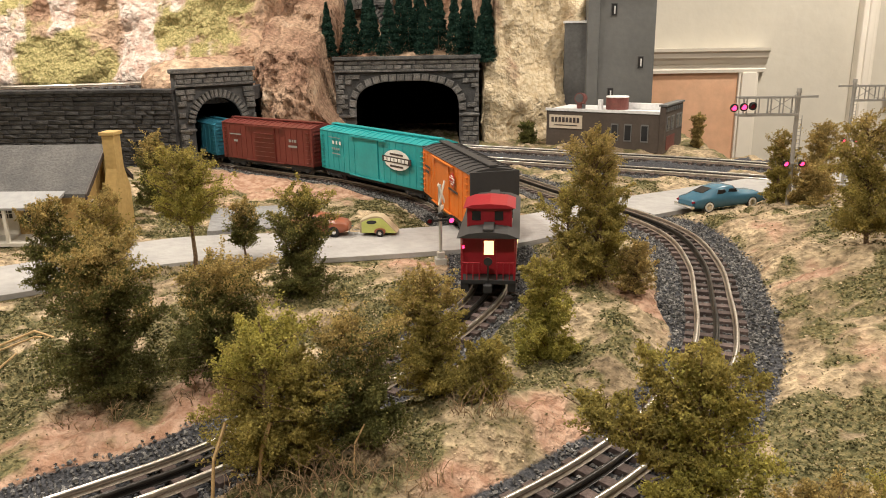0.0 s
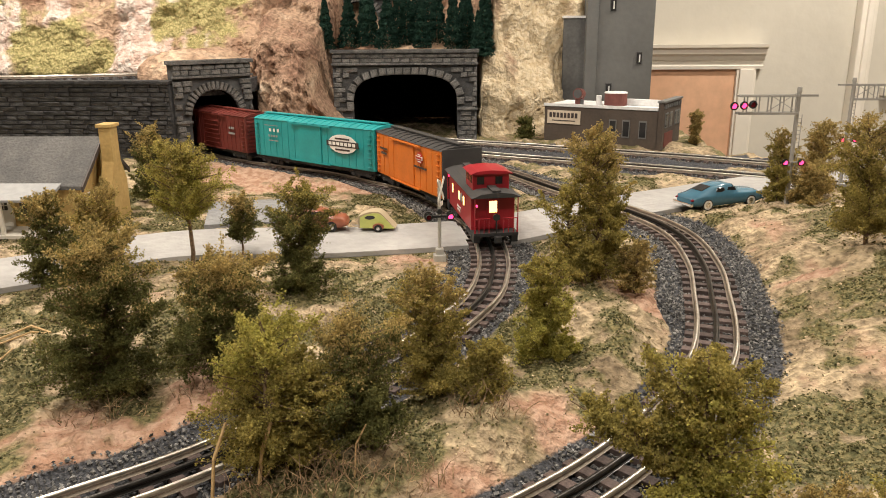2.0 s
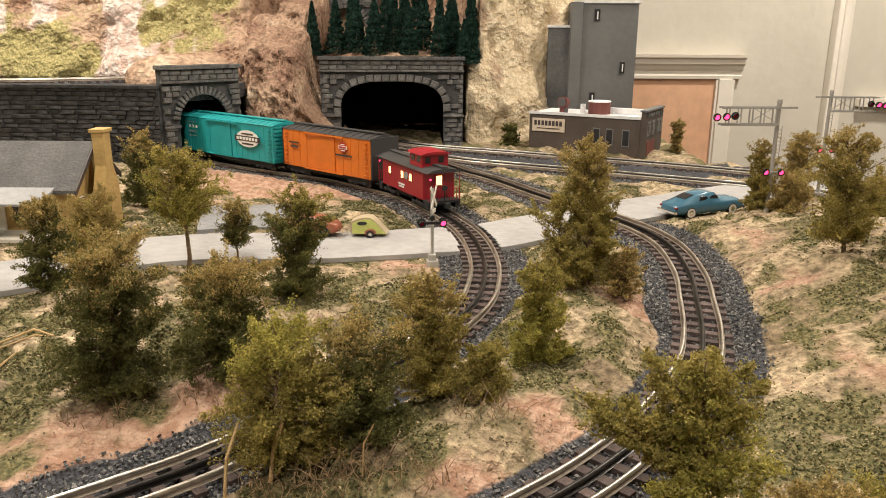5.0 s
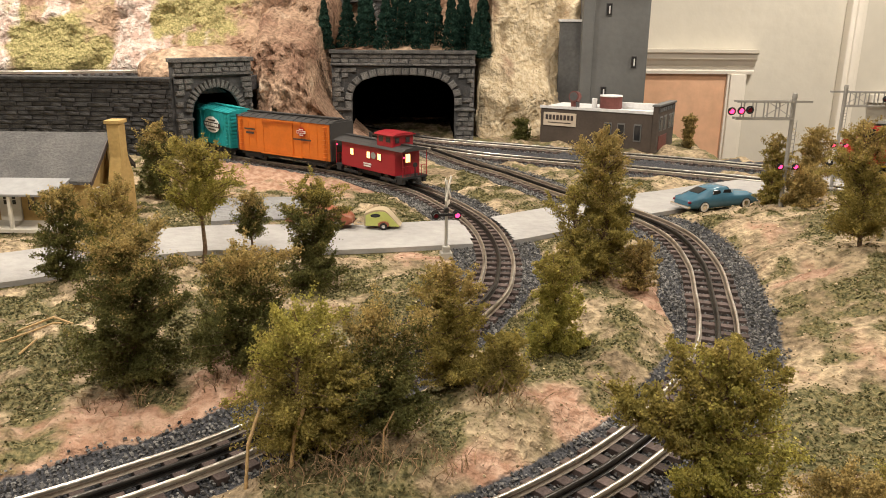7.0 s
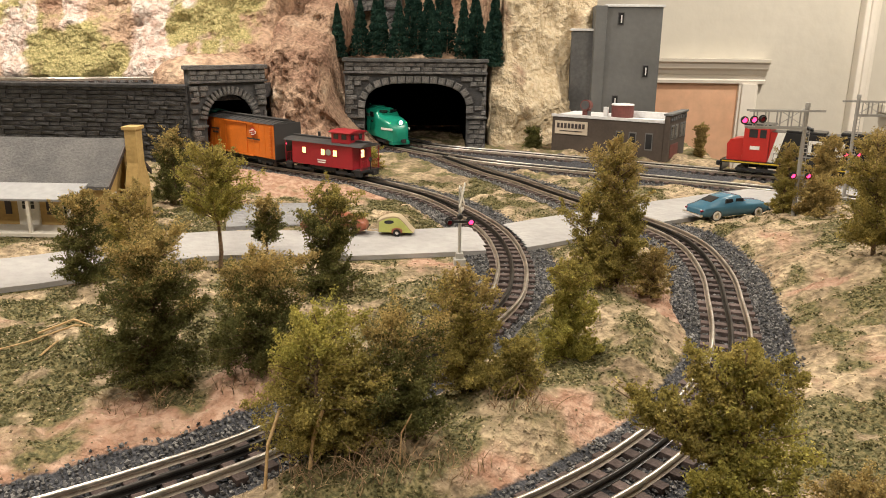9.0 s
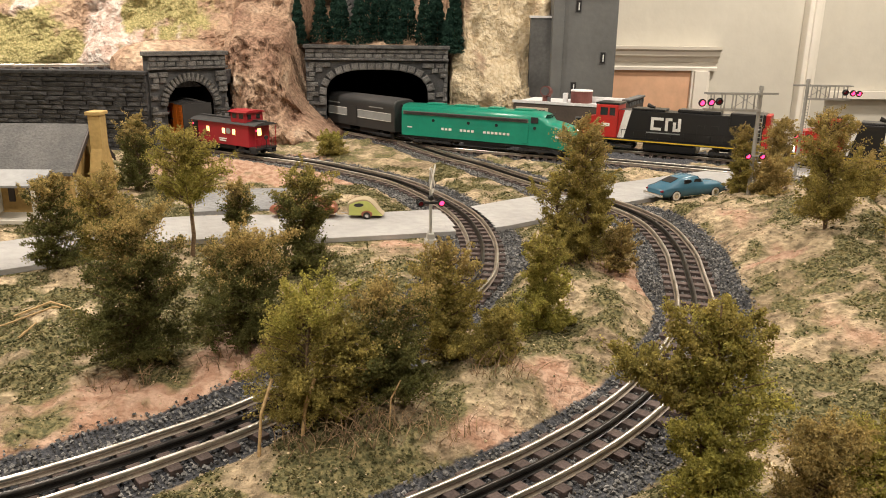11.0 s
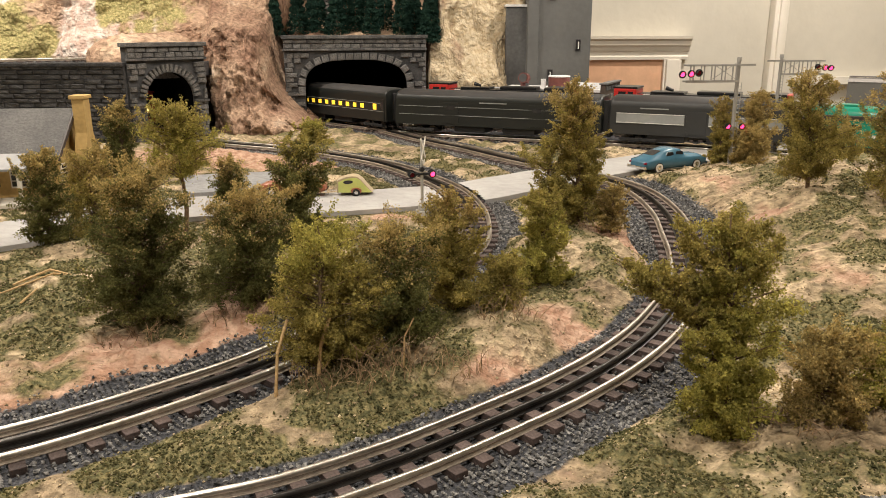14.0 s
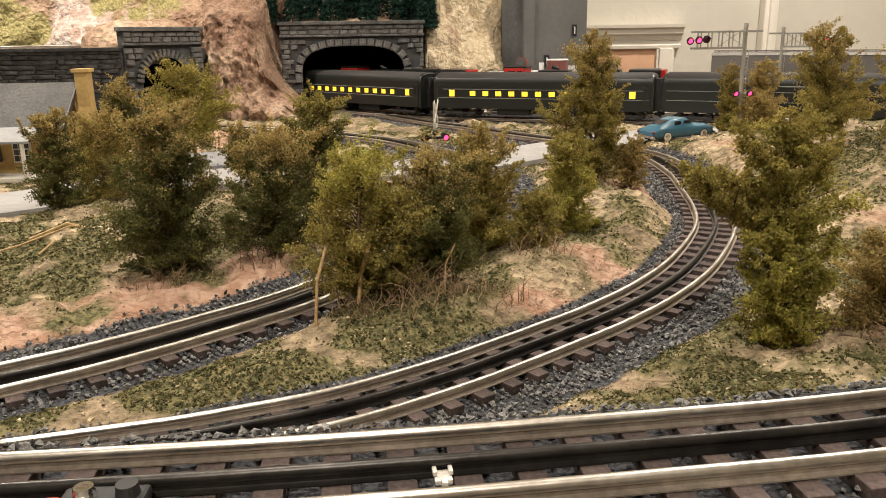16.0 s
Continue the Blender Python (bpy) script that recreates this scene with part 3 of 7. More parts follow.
for lx in (-2.3, -1.4, -0.5, 0.45, 1.4, 2.3):
    for ly in (0.05, 1.0, 2.15):
        if lx < 0.5 or ly < 1.5:
            boxpart("leg", table, M_FLOORWOOD, (lx - 0.035, lx + 0.035, ly - 0.035, ly + 0.035, -1.1, -0.12), 0.003)

# ---- stone work ----
def block_mesh(w, h, d, rnd):
    """A rough-faced stone, its face towards -y."""
    r = random.Random(rnd)
    bm = bmesh.new()
    vs = box(bm, -w / 2, w / 2, -d, 0, -h / 2, h / 2)
    for v in list(bm.verts):
        v.co += Vector((r.uniform(-1, 1) * w * 0.03, r.uniform(-0.0012, 0.0012) if v.co.y < -d / 2 else 0, r.uniform(-1, 1) * h * 0.06))
    f = min(bm.faces, key=lambda f: f.calc_center_median().y)
    ins = bmesh.ops.inset_region(bm, faces=[f], thickness=min(w, h) * 0.16, depth=0.0)
    for v in f.verts:
        v.co.y -= r.uniform(0.0006, 0.0018)
    me = bpy.data.meshes.new("stone")
    bm.to_mesh(me)
    bm.free()
    return me


STONES = {}


def stone(parent, x, z, w, h, d, mat, turn=0.0, y=0.0, name="stone"):
    key = (round(w, 3), round(h, 4), round(d, 4), mat.name, rng.randrange(3))
    if key not in STONES:
        STONES[key] = block_mesh(key[0], key[1], key[2], len(STONES))
        STONES[key].materials.append(mat)
    o = new(name, STONES[key])
    o.parent = parent
    o.matrix_basis = pose(x, y, z, 0, turn, 0)
    return o


def arch_inside(x, z, half, spring, rise, r):
    """Whether a point of the face lies in the opening; the arch is a flat-topped curve."""
    if abs(x) > half or z < 0:
        return False
    if z < spring:
        return True
    return ((abs(x) / half) ** r + ((z - spring) / rise) ** r) < 1


def build_portal(name, m, width, height, half, spring, rise, r, depth, label, course=0.0115, stone_w=0.022):
    t = thing(name, label, "tunnel portal", "stone tunnel portals", at=m)
    # face with the opening cut through
    n = 28
    out = []
    for i in range(n + 1):
        a = math.pi * i / n
        c, s_ = math.cos(a), math.sin(a)
        out.append((half * math.copysign(abs(c) ** (2 / r), c), spring + rise * abs(s_) ** (2 / r)))
    ring = [(half, 0.0)] + out + [(-half, 0.0)]
    outer = []
    hw = width / 2
    for x, z in ring:
        if z <= spring + 0.002:
            outer.append((math.copysign(hw, x), z))
        else:
            k = min(hw / max(abs(x), 1e-6), (height - spring) / max(z - spring, 1e-6))
            outer.append((x * k, spring + (z - spring) * k))
    verts, faces = [], []
    for y in (0.0, 0.02):
        verts += [(x, y, z) for x, z in ring] + [(x, y, z) for x, z in outer]
    k = len(ring)
    for i in range(k - 1):
        faces += [(i, i + 1, k + i + 1, k + i), (2 * k + i, 3 * k + i, 3 * k + i + 1, 2 * k + i + 1), (k + i, k + i + 1, 3 * k + i + 1, 3 * k + i)]
    o = new("backing", mesh_of("backing", verts, faces, M_MORTAR))
    o.parent = t
    # lining and end sheet, coloured near-black to stand for the shade inside
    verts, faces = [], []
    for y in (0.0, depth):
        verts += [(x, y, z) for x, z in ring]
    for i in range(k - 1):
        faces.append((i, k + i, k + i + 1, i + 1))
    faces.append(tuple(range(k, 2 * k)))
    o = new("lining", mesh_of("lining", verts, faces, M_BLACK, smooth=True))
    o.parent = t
    o["label"] = "tunnel lining, near-black in place of the shade inside"
    # voussoirs
    vs = 2 * half / 13
    acc = vs / 2
    for i in range(1, len(out)):
        a, b = out[i - 1], out[i]
        seg = math.hypot(b[0] - a[0], b[1] - a[1])
        while acc <= seg:
            u = acc / seg
            px, pz = a[0] + (b[0] - a[0]) * u, a[1] + (b[1] - a[1]) * u
            nx, nz = (b[1] - a[1]) / seg, -(b[0] - a[0]) / seg
            ang = math.degrees(math.atan2(nx, nz))
            stone(t, px + nx * 0.0085, pz + nz * 0.0085, vs * 0.9, 0.017, 0.0065, M_STONE, ang, name="voussoir")
            acc += vs
        acc -= seg
    # courses
    z = course / 2 + 0.001
    row = 0
    top = height - 0.036
    while z < top:
        x = -hw + (0.3 if row % 2 else 0.65) * stone_w
        while x < hw + stone_w * 0.3:
            w = stone_w * rng.choice((0.7, 0.9, 1.1, 1.25))
            x0, x1 = max(x - w / 2, -hw), min(x + w / 2, hw)
            cx, w2 = (x0 + x1) / 2, x1 - x0
            clear = True
            for ex in (x0, cx, x1):
                for ez in (z - course / 2, z + course / 2):
                    sx, sz = ex, max(ez, 0)
                    g_half, g_rise = half + 0.0175, rise + 0.0175
                    if sz < spring:
                        clear &= abs(sx) > half + 0.001
                    else:
                        clear &= not arch_inside(sx, sz, g_half, spring, g_rise, r)
            if clear and w2 > 0.004:
                stone(t, cx, z, w2 - 0.0012, course - 0.0012, 0.0045, M_STONE)
            x += w
        z += course
        row += 1
    # string course, parapet, coping, springer ledges
    boxpart("string_course", t, M_STONE, (-hw - 0.002, hw + 0.002, -0.009, 0.0, height - 0.036, height - 0.031), 0.001)
    for rowz in (height - 0.0255, height - 0.0145):
        x = -hw
        while x < hw - 0.004:
            w = min(stone_w * rng.choice((0.8, 1.0, 1.2, 1.4)), hw - x)
            stone(t, x + w / 2, rowz, w - 0.001, 0.0098, 0.0045, M_STONE)
            x += w
    boxpart("coping", t, M_STONE, (-hw - 0.004, hw + 0.004, -0.010, 0.022, height - 0.0085, height), 0.0015)
    for sgn in (-1, 1):
        x0, x1 = sorted((sgn * half, sgn * (hw + 0.002)))
        boxpart("springer_ledge", t, M_STONE, (x0, x1, -0.009, 0.0, spring - 0.012, spring - 0.007), 0.001)
    return t


PORTAL_L = pose(-0.512, 1.628, -0.008, 0, 0, 44)
build_portal("tunnel_portal", PORTAL_L, 0.176, 0.203, 0.054, 0.088, 0.054, 2.0, 0.42, "single-track grey stone tunnel portal with round arch", 0.0115, 0.021)
build_portal("tunnel_portal", pose(-0.124, 1.86, -0.008, 0, 0, 2), 0.344, 0.215, 0.124, 0.085, 0.072, 3.0, 0.5, "wide double-track grey stone tunnel portal with flat arch", 0.0115, 0.023)
build_portal("tunnel_portal", pose(-0.27, 2.16, 0.20, 0, 0, 0), 0.18, 0.17, 0.055, 0.075, 0.05, 2.0, 0.3, "small grey stone tunnel portal behind dark conifers", 0.0115, 0.022)


def build_wall(m, width, height, label, n_per):
    t = thing("retaining_wall", label, "retaining wall", "dark stone retaining walls", at=m)
    boxpart("backing", t, M_MORTAR, (0, width, 0.0, 0.03, -0.02, height - 0.004))
    rows = 17
    h = height / rows
    for k in range(rows):
        x = -rng.random() * 0.02
        while x < width:
            w = (width / n_per) * rng.choice((0.7, 0.9, 1.0, 1.2, 1.4))
            x0, x1 = max(x, 0), min(x + w, width)
            if x1 - x0 > 0.006:
                stone(t, (x0 + x1) / 2, (k + 0.5) * h, round(x1 - x0, 3) - 0.001, h * rng.choice((0.86, 0.9, 0.94)), 0.004, M_WALLSTONE)
            x += w
    boxpart("coping", t, M_WALLSTONE, (-0.002, width + 0.002, -0.008, 0.034, height - 0.003, height + 0.004), 0.001)


def wall_between(a, b, height, label, n_per):
    d = Vector(b) - Vector(a)
    build_wall(pose(a[0], a[1], -0.008, 0, 0, math.degrees(math.atan2(d.y, d.x))), d.length, height, label, n_per)


wall_between((-0.705, 1.575), (-0.580, 1.560), 0.160, "dark grey stone retaining wall beside the tunnel portal", 5)
wall_between((-1.20, 1.590), (-0.705, 1.578), 0.160, "long dark grey stone retaining wall below the raised track", 15)
wall_between((-2.2, 1.62), (-1.20, 1.592), 0.160, "far end of the dark grey stone retaining wall", 8)

bm = bmesh.new()
vs = [bm.verts.new((x, y, 0.150)) for x, y in ((-2.2, 1.625), (-1.2, 1.60), (-0.705, 1.585), (-0.59, 1.57), (-0.46, 1.70), (-0.46, 2.15), (-2.2, 2.05))]
lo = [bm.verts.new((v.co.x, v.co.y, 0.12)) for v in vs]
bm.faces.new(vs)
for i in range(len(vs)):
    bm.faces.new((vs[i], vs[(i + 1) % len(vs)], lo[(i + 1) % len(vs)], lo[i]))
me = bpy.data.meshes.new("terrace")
bm.to_mesh(me)
bm.free()
me.materials.append(M_BED)
tagged(new("terrace", me), "ballasted terrace that carries the raised track", "track bed", kind="structure")

# ---- mountain ----
M_ROCK = surf("painted_plaster_rock", (0.29, 0.175, 0.12), (0.45, 0.32, 0.225), 9, 0.95, 0.9, 0.35, spec=0.1, c3=(0.55, 0.44, 0.33))
paint_ground(M_ROCK, ((("Blue", 18, 0.25, 0.5, (0.50, 0.36, 0.30), (0.68, 0.60, 0.54)), ("Green", 60, 0.35, 0.6, (0.26, 0.235, 0.10), (0.45, 0.38, 0.18)), ("Red", 25, 0.3, 0.55, (0.58, 0.46, 0.30), (0.72, 0.61, 0.44)))))
M_CLIFF = surf("tan_cliff", (0.47, 0.35, 0.20), (0.60, 0.48, 0.30), 6, 0.95, 0.9, 0.35, spec=0.1, c3=(0.36, 0.25, 0.15))


def rocky(v, amp):
    ridge = 1 - abs(noise.noise(v * 5.5))
    return amp * (0.9 * ridge + 0.8 * noise.fractal(v * 9, 0.9, 2.2, 5) + 0.25 * noise.noise(v * 70))


def build_mountain():
    xs = np.concatenate([np.arange(-2.6, -1.3, 0.03), np.arange(-1.3, 0.345, 0.011)])
    zs = np.concatenate([np.arange(-0.02, 0.6, 0.010), np.arange(0.6, 0.75, 0.02), np.arange(0.75, 1.42, 0.05)])
    verts = []
    for z in zs:
        for x in xs:
            left = 1.86 + 0.42 * max(z - 0.15, 0)
            mid = 2.17 + 0.25 * max(z - 0.2, 0) + (0.25 if z < 0.21 else 0)
            right = 1.905 + 0.18 * z + 0.45 * max(x - 0.05, 0)
            a = float(smooth(-0.50, -0.36, x))
            b = float(smooth(0.03, 0.06, x) if z < 0.2 else smooth(0.04, 0.10, x))
            y = left * (1 - a) + (mid * (1 - b) + right * b) * a
            if z < 0.15 and x < -0.36:
                y += 0.3
            v = Vector((x, y, z))
            q = Vector((x * 1.7, y, z * 0.75)) if x > -0.1 else v
            verts.append((x, y - rocky(q, 0.045) + 0.025, z))
    nx = len(xs)
    faces = [(j * nx + i, j * nx + i + 1, (j + 1) * nx + i + 1, (j + 1) * nx + i) for j in range(len(zs) - 1) for i in range(nx - 1)]
    me = mesh_of("mountain", verts, faces, M_ROCK, smooth=True)
    col = []
    for x, y, z in verts:
        streak = noise.fractal(Vector((x * 9 + 0.9 * z, 0.5, z * 2.2)), 0.9, 2.0, 3)
        moss = noise.fractal(Vector((x, y, z)) * 8, 0.8, 2.0, 3)
        west = float(1 - smooth(-0.62, -0.42, x))
        east = float(smooth(0.02, 0.08, x))
        col += [min(1, max(0, east * (0.75 + 0.4 * streak))), min(1, max(0, west * (0.62 + 0.9 * moss - 0.9 * max(streak, 0)))), min(1, max(0, west * (0.25 + 1.6 * streak) + 0.5 * max(streak - 0.2, 0))), 1.0]
    layer = me.color_attributes.new("cover", "FLOAT_COLOR", "POINT")
    layer.data.foreach_set("color", np.array(col, dtype=np.float32))
    return tagged(new("mountain", me), "tall plaster mountainside painted tan and pink with mossy turf", "mountain", kind="structure")


mountain = build_mountain()


def build_outcrop(name, centre, radii, amp, label, mat, floor=-0.1):
    bm = bmesh.new()
    bmesh.ops.create_icosphere(bm, subdivisions=5, radius=1)
    for v in list(bm.verts):
        if v.co.z < floor:
            bm.verts.remove(v)
    for v in bm.verts:
        n_ = v.co.normalized()
        p = Vector((n_.x * radii[0], n_.y * radii[1], n_.z * radii[2])) + Vector(centre)
        p += n_ * rocky(Vector((p.x * 1.4, p.y * 1.4, p.z * 0.7)) + Vector((3, 1, 2)), amp) - n_ * amp * 0.4
        v.co = p
    for f in bm.faces:
        f.smooth = True
    me = bpy.data.meshes.new(name)
    bm.to_mesh(me)
    bm.free()
    me.materials.append(mat)
    return tagged(new(name, me), label, "rock", kind="structure")


M_OUTCROP = surf("pink_tan_rock", (0.25, 0.152, 0.108), (0.39, 0.27, 0.19), 12, 0.95, 0.9, 0.4, spec=0.1, c3=(0.57, 0.46, 0.355))


def build_crag():
    """The folded rock face between the two portals; it leans back into the mountain."""
    us, zs = np.linspace(-1, 1, 90), np.arange(-0.015, 0.50, 0.0055)
    verts = []
    for z in zs:
        up = max(z, 0.0)
        mid = -0.362 - 0.10 * up
        front = 1.675 + 0.60 * up + 1.3 * max(up - 0.21, 0)
        for u in us:
            half = 0.058 + 0.10 * math.exp(-up / 0.06) + 0.3 * max(up - 0.2, 0) if u > 0 else 0.108 + 0.16 * up
            x = mid + half * u + 0.012 * noise.noise(Vector((u * 2, z * 9, 4.0)))
            y = front + 0.05 * u * u + 0.20 * abs(u) ** 6
            q = Vector((x * 1.7 + 0.6 * z, y * 0.8, z * 1.05))
            fold = 0.050 * (1 - abs(noise.noise(q * 6))) + 0.030 * noise.fractal(q * 12, 0.65, 2.2, 6) + 0.008 * (1 - 2 * abs(noise.noise(q * 34))) + 0.0035 * noise.noise(Vector((x, y, z)) * 120)
            verts.append((x, y - fold + 0.035, z))
    n = len(us)
    faces = [(j * n + i, j * n + i + 1, (j + 1) * n + i + 1, (j + 1) * n + i) for j in range(len(zs) - 1) for i in range(n - 1)]
    me = mesh_of("rock_outcrop", verts, faces, M_OUTCROP, smooth=True)
    return tagged(new("rock_outcrop", me), "rugged folded pink and tan rock face between the portals", "rock", kind="structure")


build_crag()
build_outcrop("rock_ledge", (-0.12, 2.06, 0.0), (0.50, 0.36, 0.222), 0.010, "tan rock ledge above the wide portal", M_ROCK, 0.88)
build_outcrop("rock_shoulder", (-0.60, 1.78, 0.15), (0.12, 0.13, 0.06), 0.015, "rounded rock shoulder over the small portal", M_ROCK)

# ---- buildings ----
M_BROWN = surf("factory_brown", (0.066, 0.050, 0.040), (0.085, 0.066, 0.053), 20, 0.85, 0.1, 0.1)
M_GREYP = surf("grey_plastic", (0.120, 0.122, 0.120), (0.145, 0.147, 0.145), 8, 0.7, 0.05, 0.06)
M_GREYD = surf("dark_grey_plastic", (0.075, 0.075, 0.077), (0.12, 0.12, 0.12), 14, 0.8, 0.1, 0.15)
M_WHITE = surf("chalky_white", (0.62, 0.62, 0.63), (0.72, 0.72, 0.72), 20, 0.7, 0.05, 0.08)
M_SIGN = surf("cream_sign", (0.55, 0.46, 0.36), (0.6, 0.52, 0.42), 20, 0.6, 0.02, 0.06)
M_INK = surf("dark_lettering", (0.04, 0.03, 0.03), (0.06, 0.045, 0.04), 20, 0.6, 0, 0.05)
M_TANK = surf("oxide_red", (0.12, 0.035, 0.03), (0.17, 0.055, 0.045), 20, 0.6, 0.05, 0.12)
M_GLASSDK = surf("dark_pane", (0.02, 0.02, 0.022), (0.03, 0.03, 0.032), 20, 0.15, 0, 0.05)
M_OCHRE = surf("ochre_siding", (0.42, 0.28, 0.10), (0.50, 0.34, 0.13), 20, 0.8, 0.15, 0.1)
M_SHINGLE = surf("dark_shingle", (0.085, 0.083, 0.082), (0.12, 0.115, 0.112), 30, 0.85, 0.4, 0.2)
M_PORCH = surf("grey_porch_roof", (0.25, 0.25, 0.255), (0.3, 0.3, 0.3), 12, 0.7, 0.05, 0.08)
M_OFFWHITE = surf("off_white_paint", (0.66, 0.62, 0.55), (0.74, 0.7, 0.62), 20, 0.6, 0.05, 0.05)


def build_factory():
    t = thing("factory_building", "low dark brown factory with parapet and rooftop tanks", "building", at=pose(0.208, 1.832, -0.008, 0, 0, -30) @ Matrix.Scale(1.03, 4))
    boxpart("wall", t, M_BROWN, (0, 0.262, 0, 0.13, 0, 0.083), 0.001)
    boxpart("roof", t, M_WHITE, (0.004, 0.258, 0.004, 0.126, 0.0832, 0.0862))
    boxpart("parapet", t, M_WHITE, (-0.002, 0.262, -0.002, 0.003, 0.083, 0.089))
    boxpart("end_wall", t, M_BROWN, (0.2625, 0.274, -0.002, 0.136, 0, 0.100), 0.001)
    boxpart("end_coping", t, M_GREYP, (0.260, 0.277, -0.004, 0.138, 0.100, 0.104), 0.0005)
    for i in range(9):
        boxpart("dentil", t, M_GREYD, (0.274, 0.2765, 0.004 + i * 0.0145, 0.011 + i * 0.0145, 0.088, 0.096))
    boxpart("pipe_box", t, M_WHITE, (0.14, 0.258, 0.06, 0.072, 0.0865, 0.10), 0.001)
    for x in (0.155, 0.185, 0.222):
        w = boxpart("window", t, M_GREYP, (x, x + 0.017, -0.0012, 0.0, 0.022, 0.06))
        boxpart("pane", w, M_GLASSDK, (x + 0.002, x + 0.015, -0.0018, -0.0012, 0.025, 0.057))
    boxpart("loading_door", t, M_TANK, (0.274, 0.2755, 0.012, 0.075, 0.006, 0.036), 0.0004, "dark red loading door")
    for y in (0.012, 0.045, 0.085, 0.110):
        w = boxpart("window", t, M_GREYP, (0.274, 0.2752, y, y + 0.02, 0.046, 0.078))
        boxpart("pane", w, M_GLASSDK, (0.2752, 0.2758, y + 0.002, y + 0.018, 0.049, 0.075))
    s_ = boxpart("sign", t, M_SIGN, (0.008, 0.088, -0.0022, 0.0, 0.044, 0.074), 0.0004, "cream painted factory sign with dark lettering bars")
    for i in range(8):
        boxpart("lettering", s_, M_INK, (0.0135 + i * 0.0088, 0.0195 + i * 0.0088, -0.003, -0.0022, 0.0580, 0.0690))
    boxpart("lettering", s_, M_INK, (0.020, 0.076, -0.003, -0.0022, 0.0505, 0.0525))
    bm = bmesh.new()
    cyl(bm, (0.15, 0.05, 0.086), (0.15, 0.05, 0.113), 0.025, 0.025, 28)
    tank = part("roof_tank", bm, M_TANK, t, "dark red round rooftop tank")
    bm = bmesh.new()
    cyl(bm, (0.15, 0.05, 0.113), (0.15, 0.05, 0.1155), 0.026, 0.025, 28)
    part("rim", bm, M_WHITE, tank)
    bm = bmesh.new()
    cyl(bm, (0.068, 0.04, 0.086), (0.068, 0.04, 0.108), 0.010, 0.010, 16)
    cyl(bm, (0.068, 0.045, 0.108), (0.068, 0.028, 0.110), 0.0125, 0.0125, 20)
    part("roof_vent", bm, M_TANK, t, "dark red rooftop blower vent")
    bm = bmesh.new()
    cyl(bm, (0.068, 0.0275, 0.110), (0.068, 0.026, 0.110), 0.0095, 0.0095, 20)
    cyl(bm, (0.078, 0.03, 0.086), (0.078, 0.03, 0.097), 0.004, 0.004, 10)
    part("vent_grille", bm, M_GREYD, t)
    bm = bmesh.new()
    cyl(bm, (0.118, 0.03, 0.086), (0.118, 0.03, 0.108), 0.006, 0.006, 12)
    part("roof_pipe", bm, M_WHITE, t)
    return t


build_factory()


def build_tower():
    t = thing("factory_tower", "tall plain grey plastic tower with small windows", "building", at=pose(0.322, 1.99, -0.01, 0, 0, -3) @ Matrix.Scale(1.03, 4))
    boxpart("wall", t, M_GREYP, (0.028, 0.162, 0, 0.15, 0, 0.335), 0.001)
    boxpart("pilaster", t, M_GREYP, (0.0, 0.0275, -0.006, 0.15, 0, 0.338), 0.001)
    boxpart("roof", t, M_WHITE, (0.022, 0.166, -0.004, 0.154, 0.3352, 0.341), 0.001)
    for x, z in ((0.062, 0.292), (0.130, 0.168), (0.060, 0.093)):
        w = boxpart("window", t, M_GREYD, (x - 0.008, x + 0.008, -0.0015, 0.0, z, z + 0.031), 0.0005)
        boxpart("pane", w, M_GLASSDK, (x - 0.006, x + 0.006, -0.0022, -0.0015, z + 0.002, z + 0.029))
        boxpart("glazing_bar", w, M_WHITE, (x - 0.0005, x + 0.0025, -0.0028, -0.0022, z + 0.006, z + 0.024))
    t = thing("factory_silo", "narrow streaked dark grey concrete silo block", "building", at=pose(0.270, 2.02, -0.01, 0, 0, -3) @ Matrix.Scale(1.03, 4))
    boxpart("wall", t, M_GREYD, (0, 0.056, 0, 0.12, 0, 0.278), 0.002)
    boxpart("cap", t, M_WHITE, (-0.003, 0.056, -0.003, 0.123, 0.278, 0.284), 0.001)


build_tower()


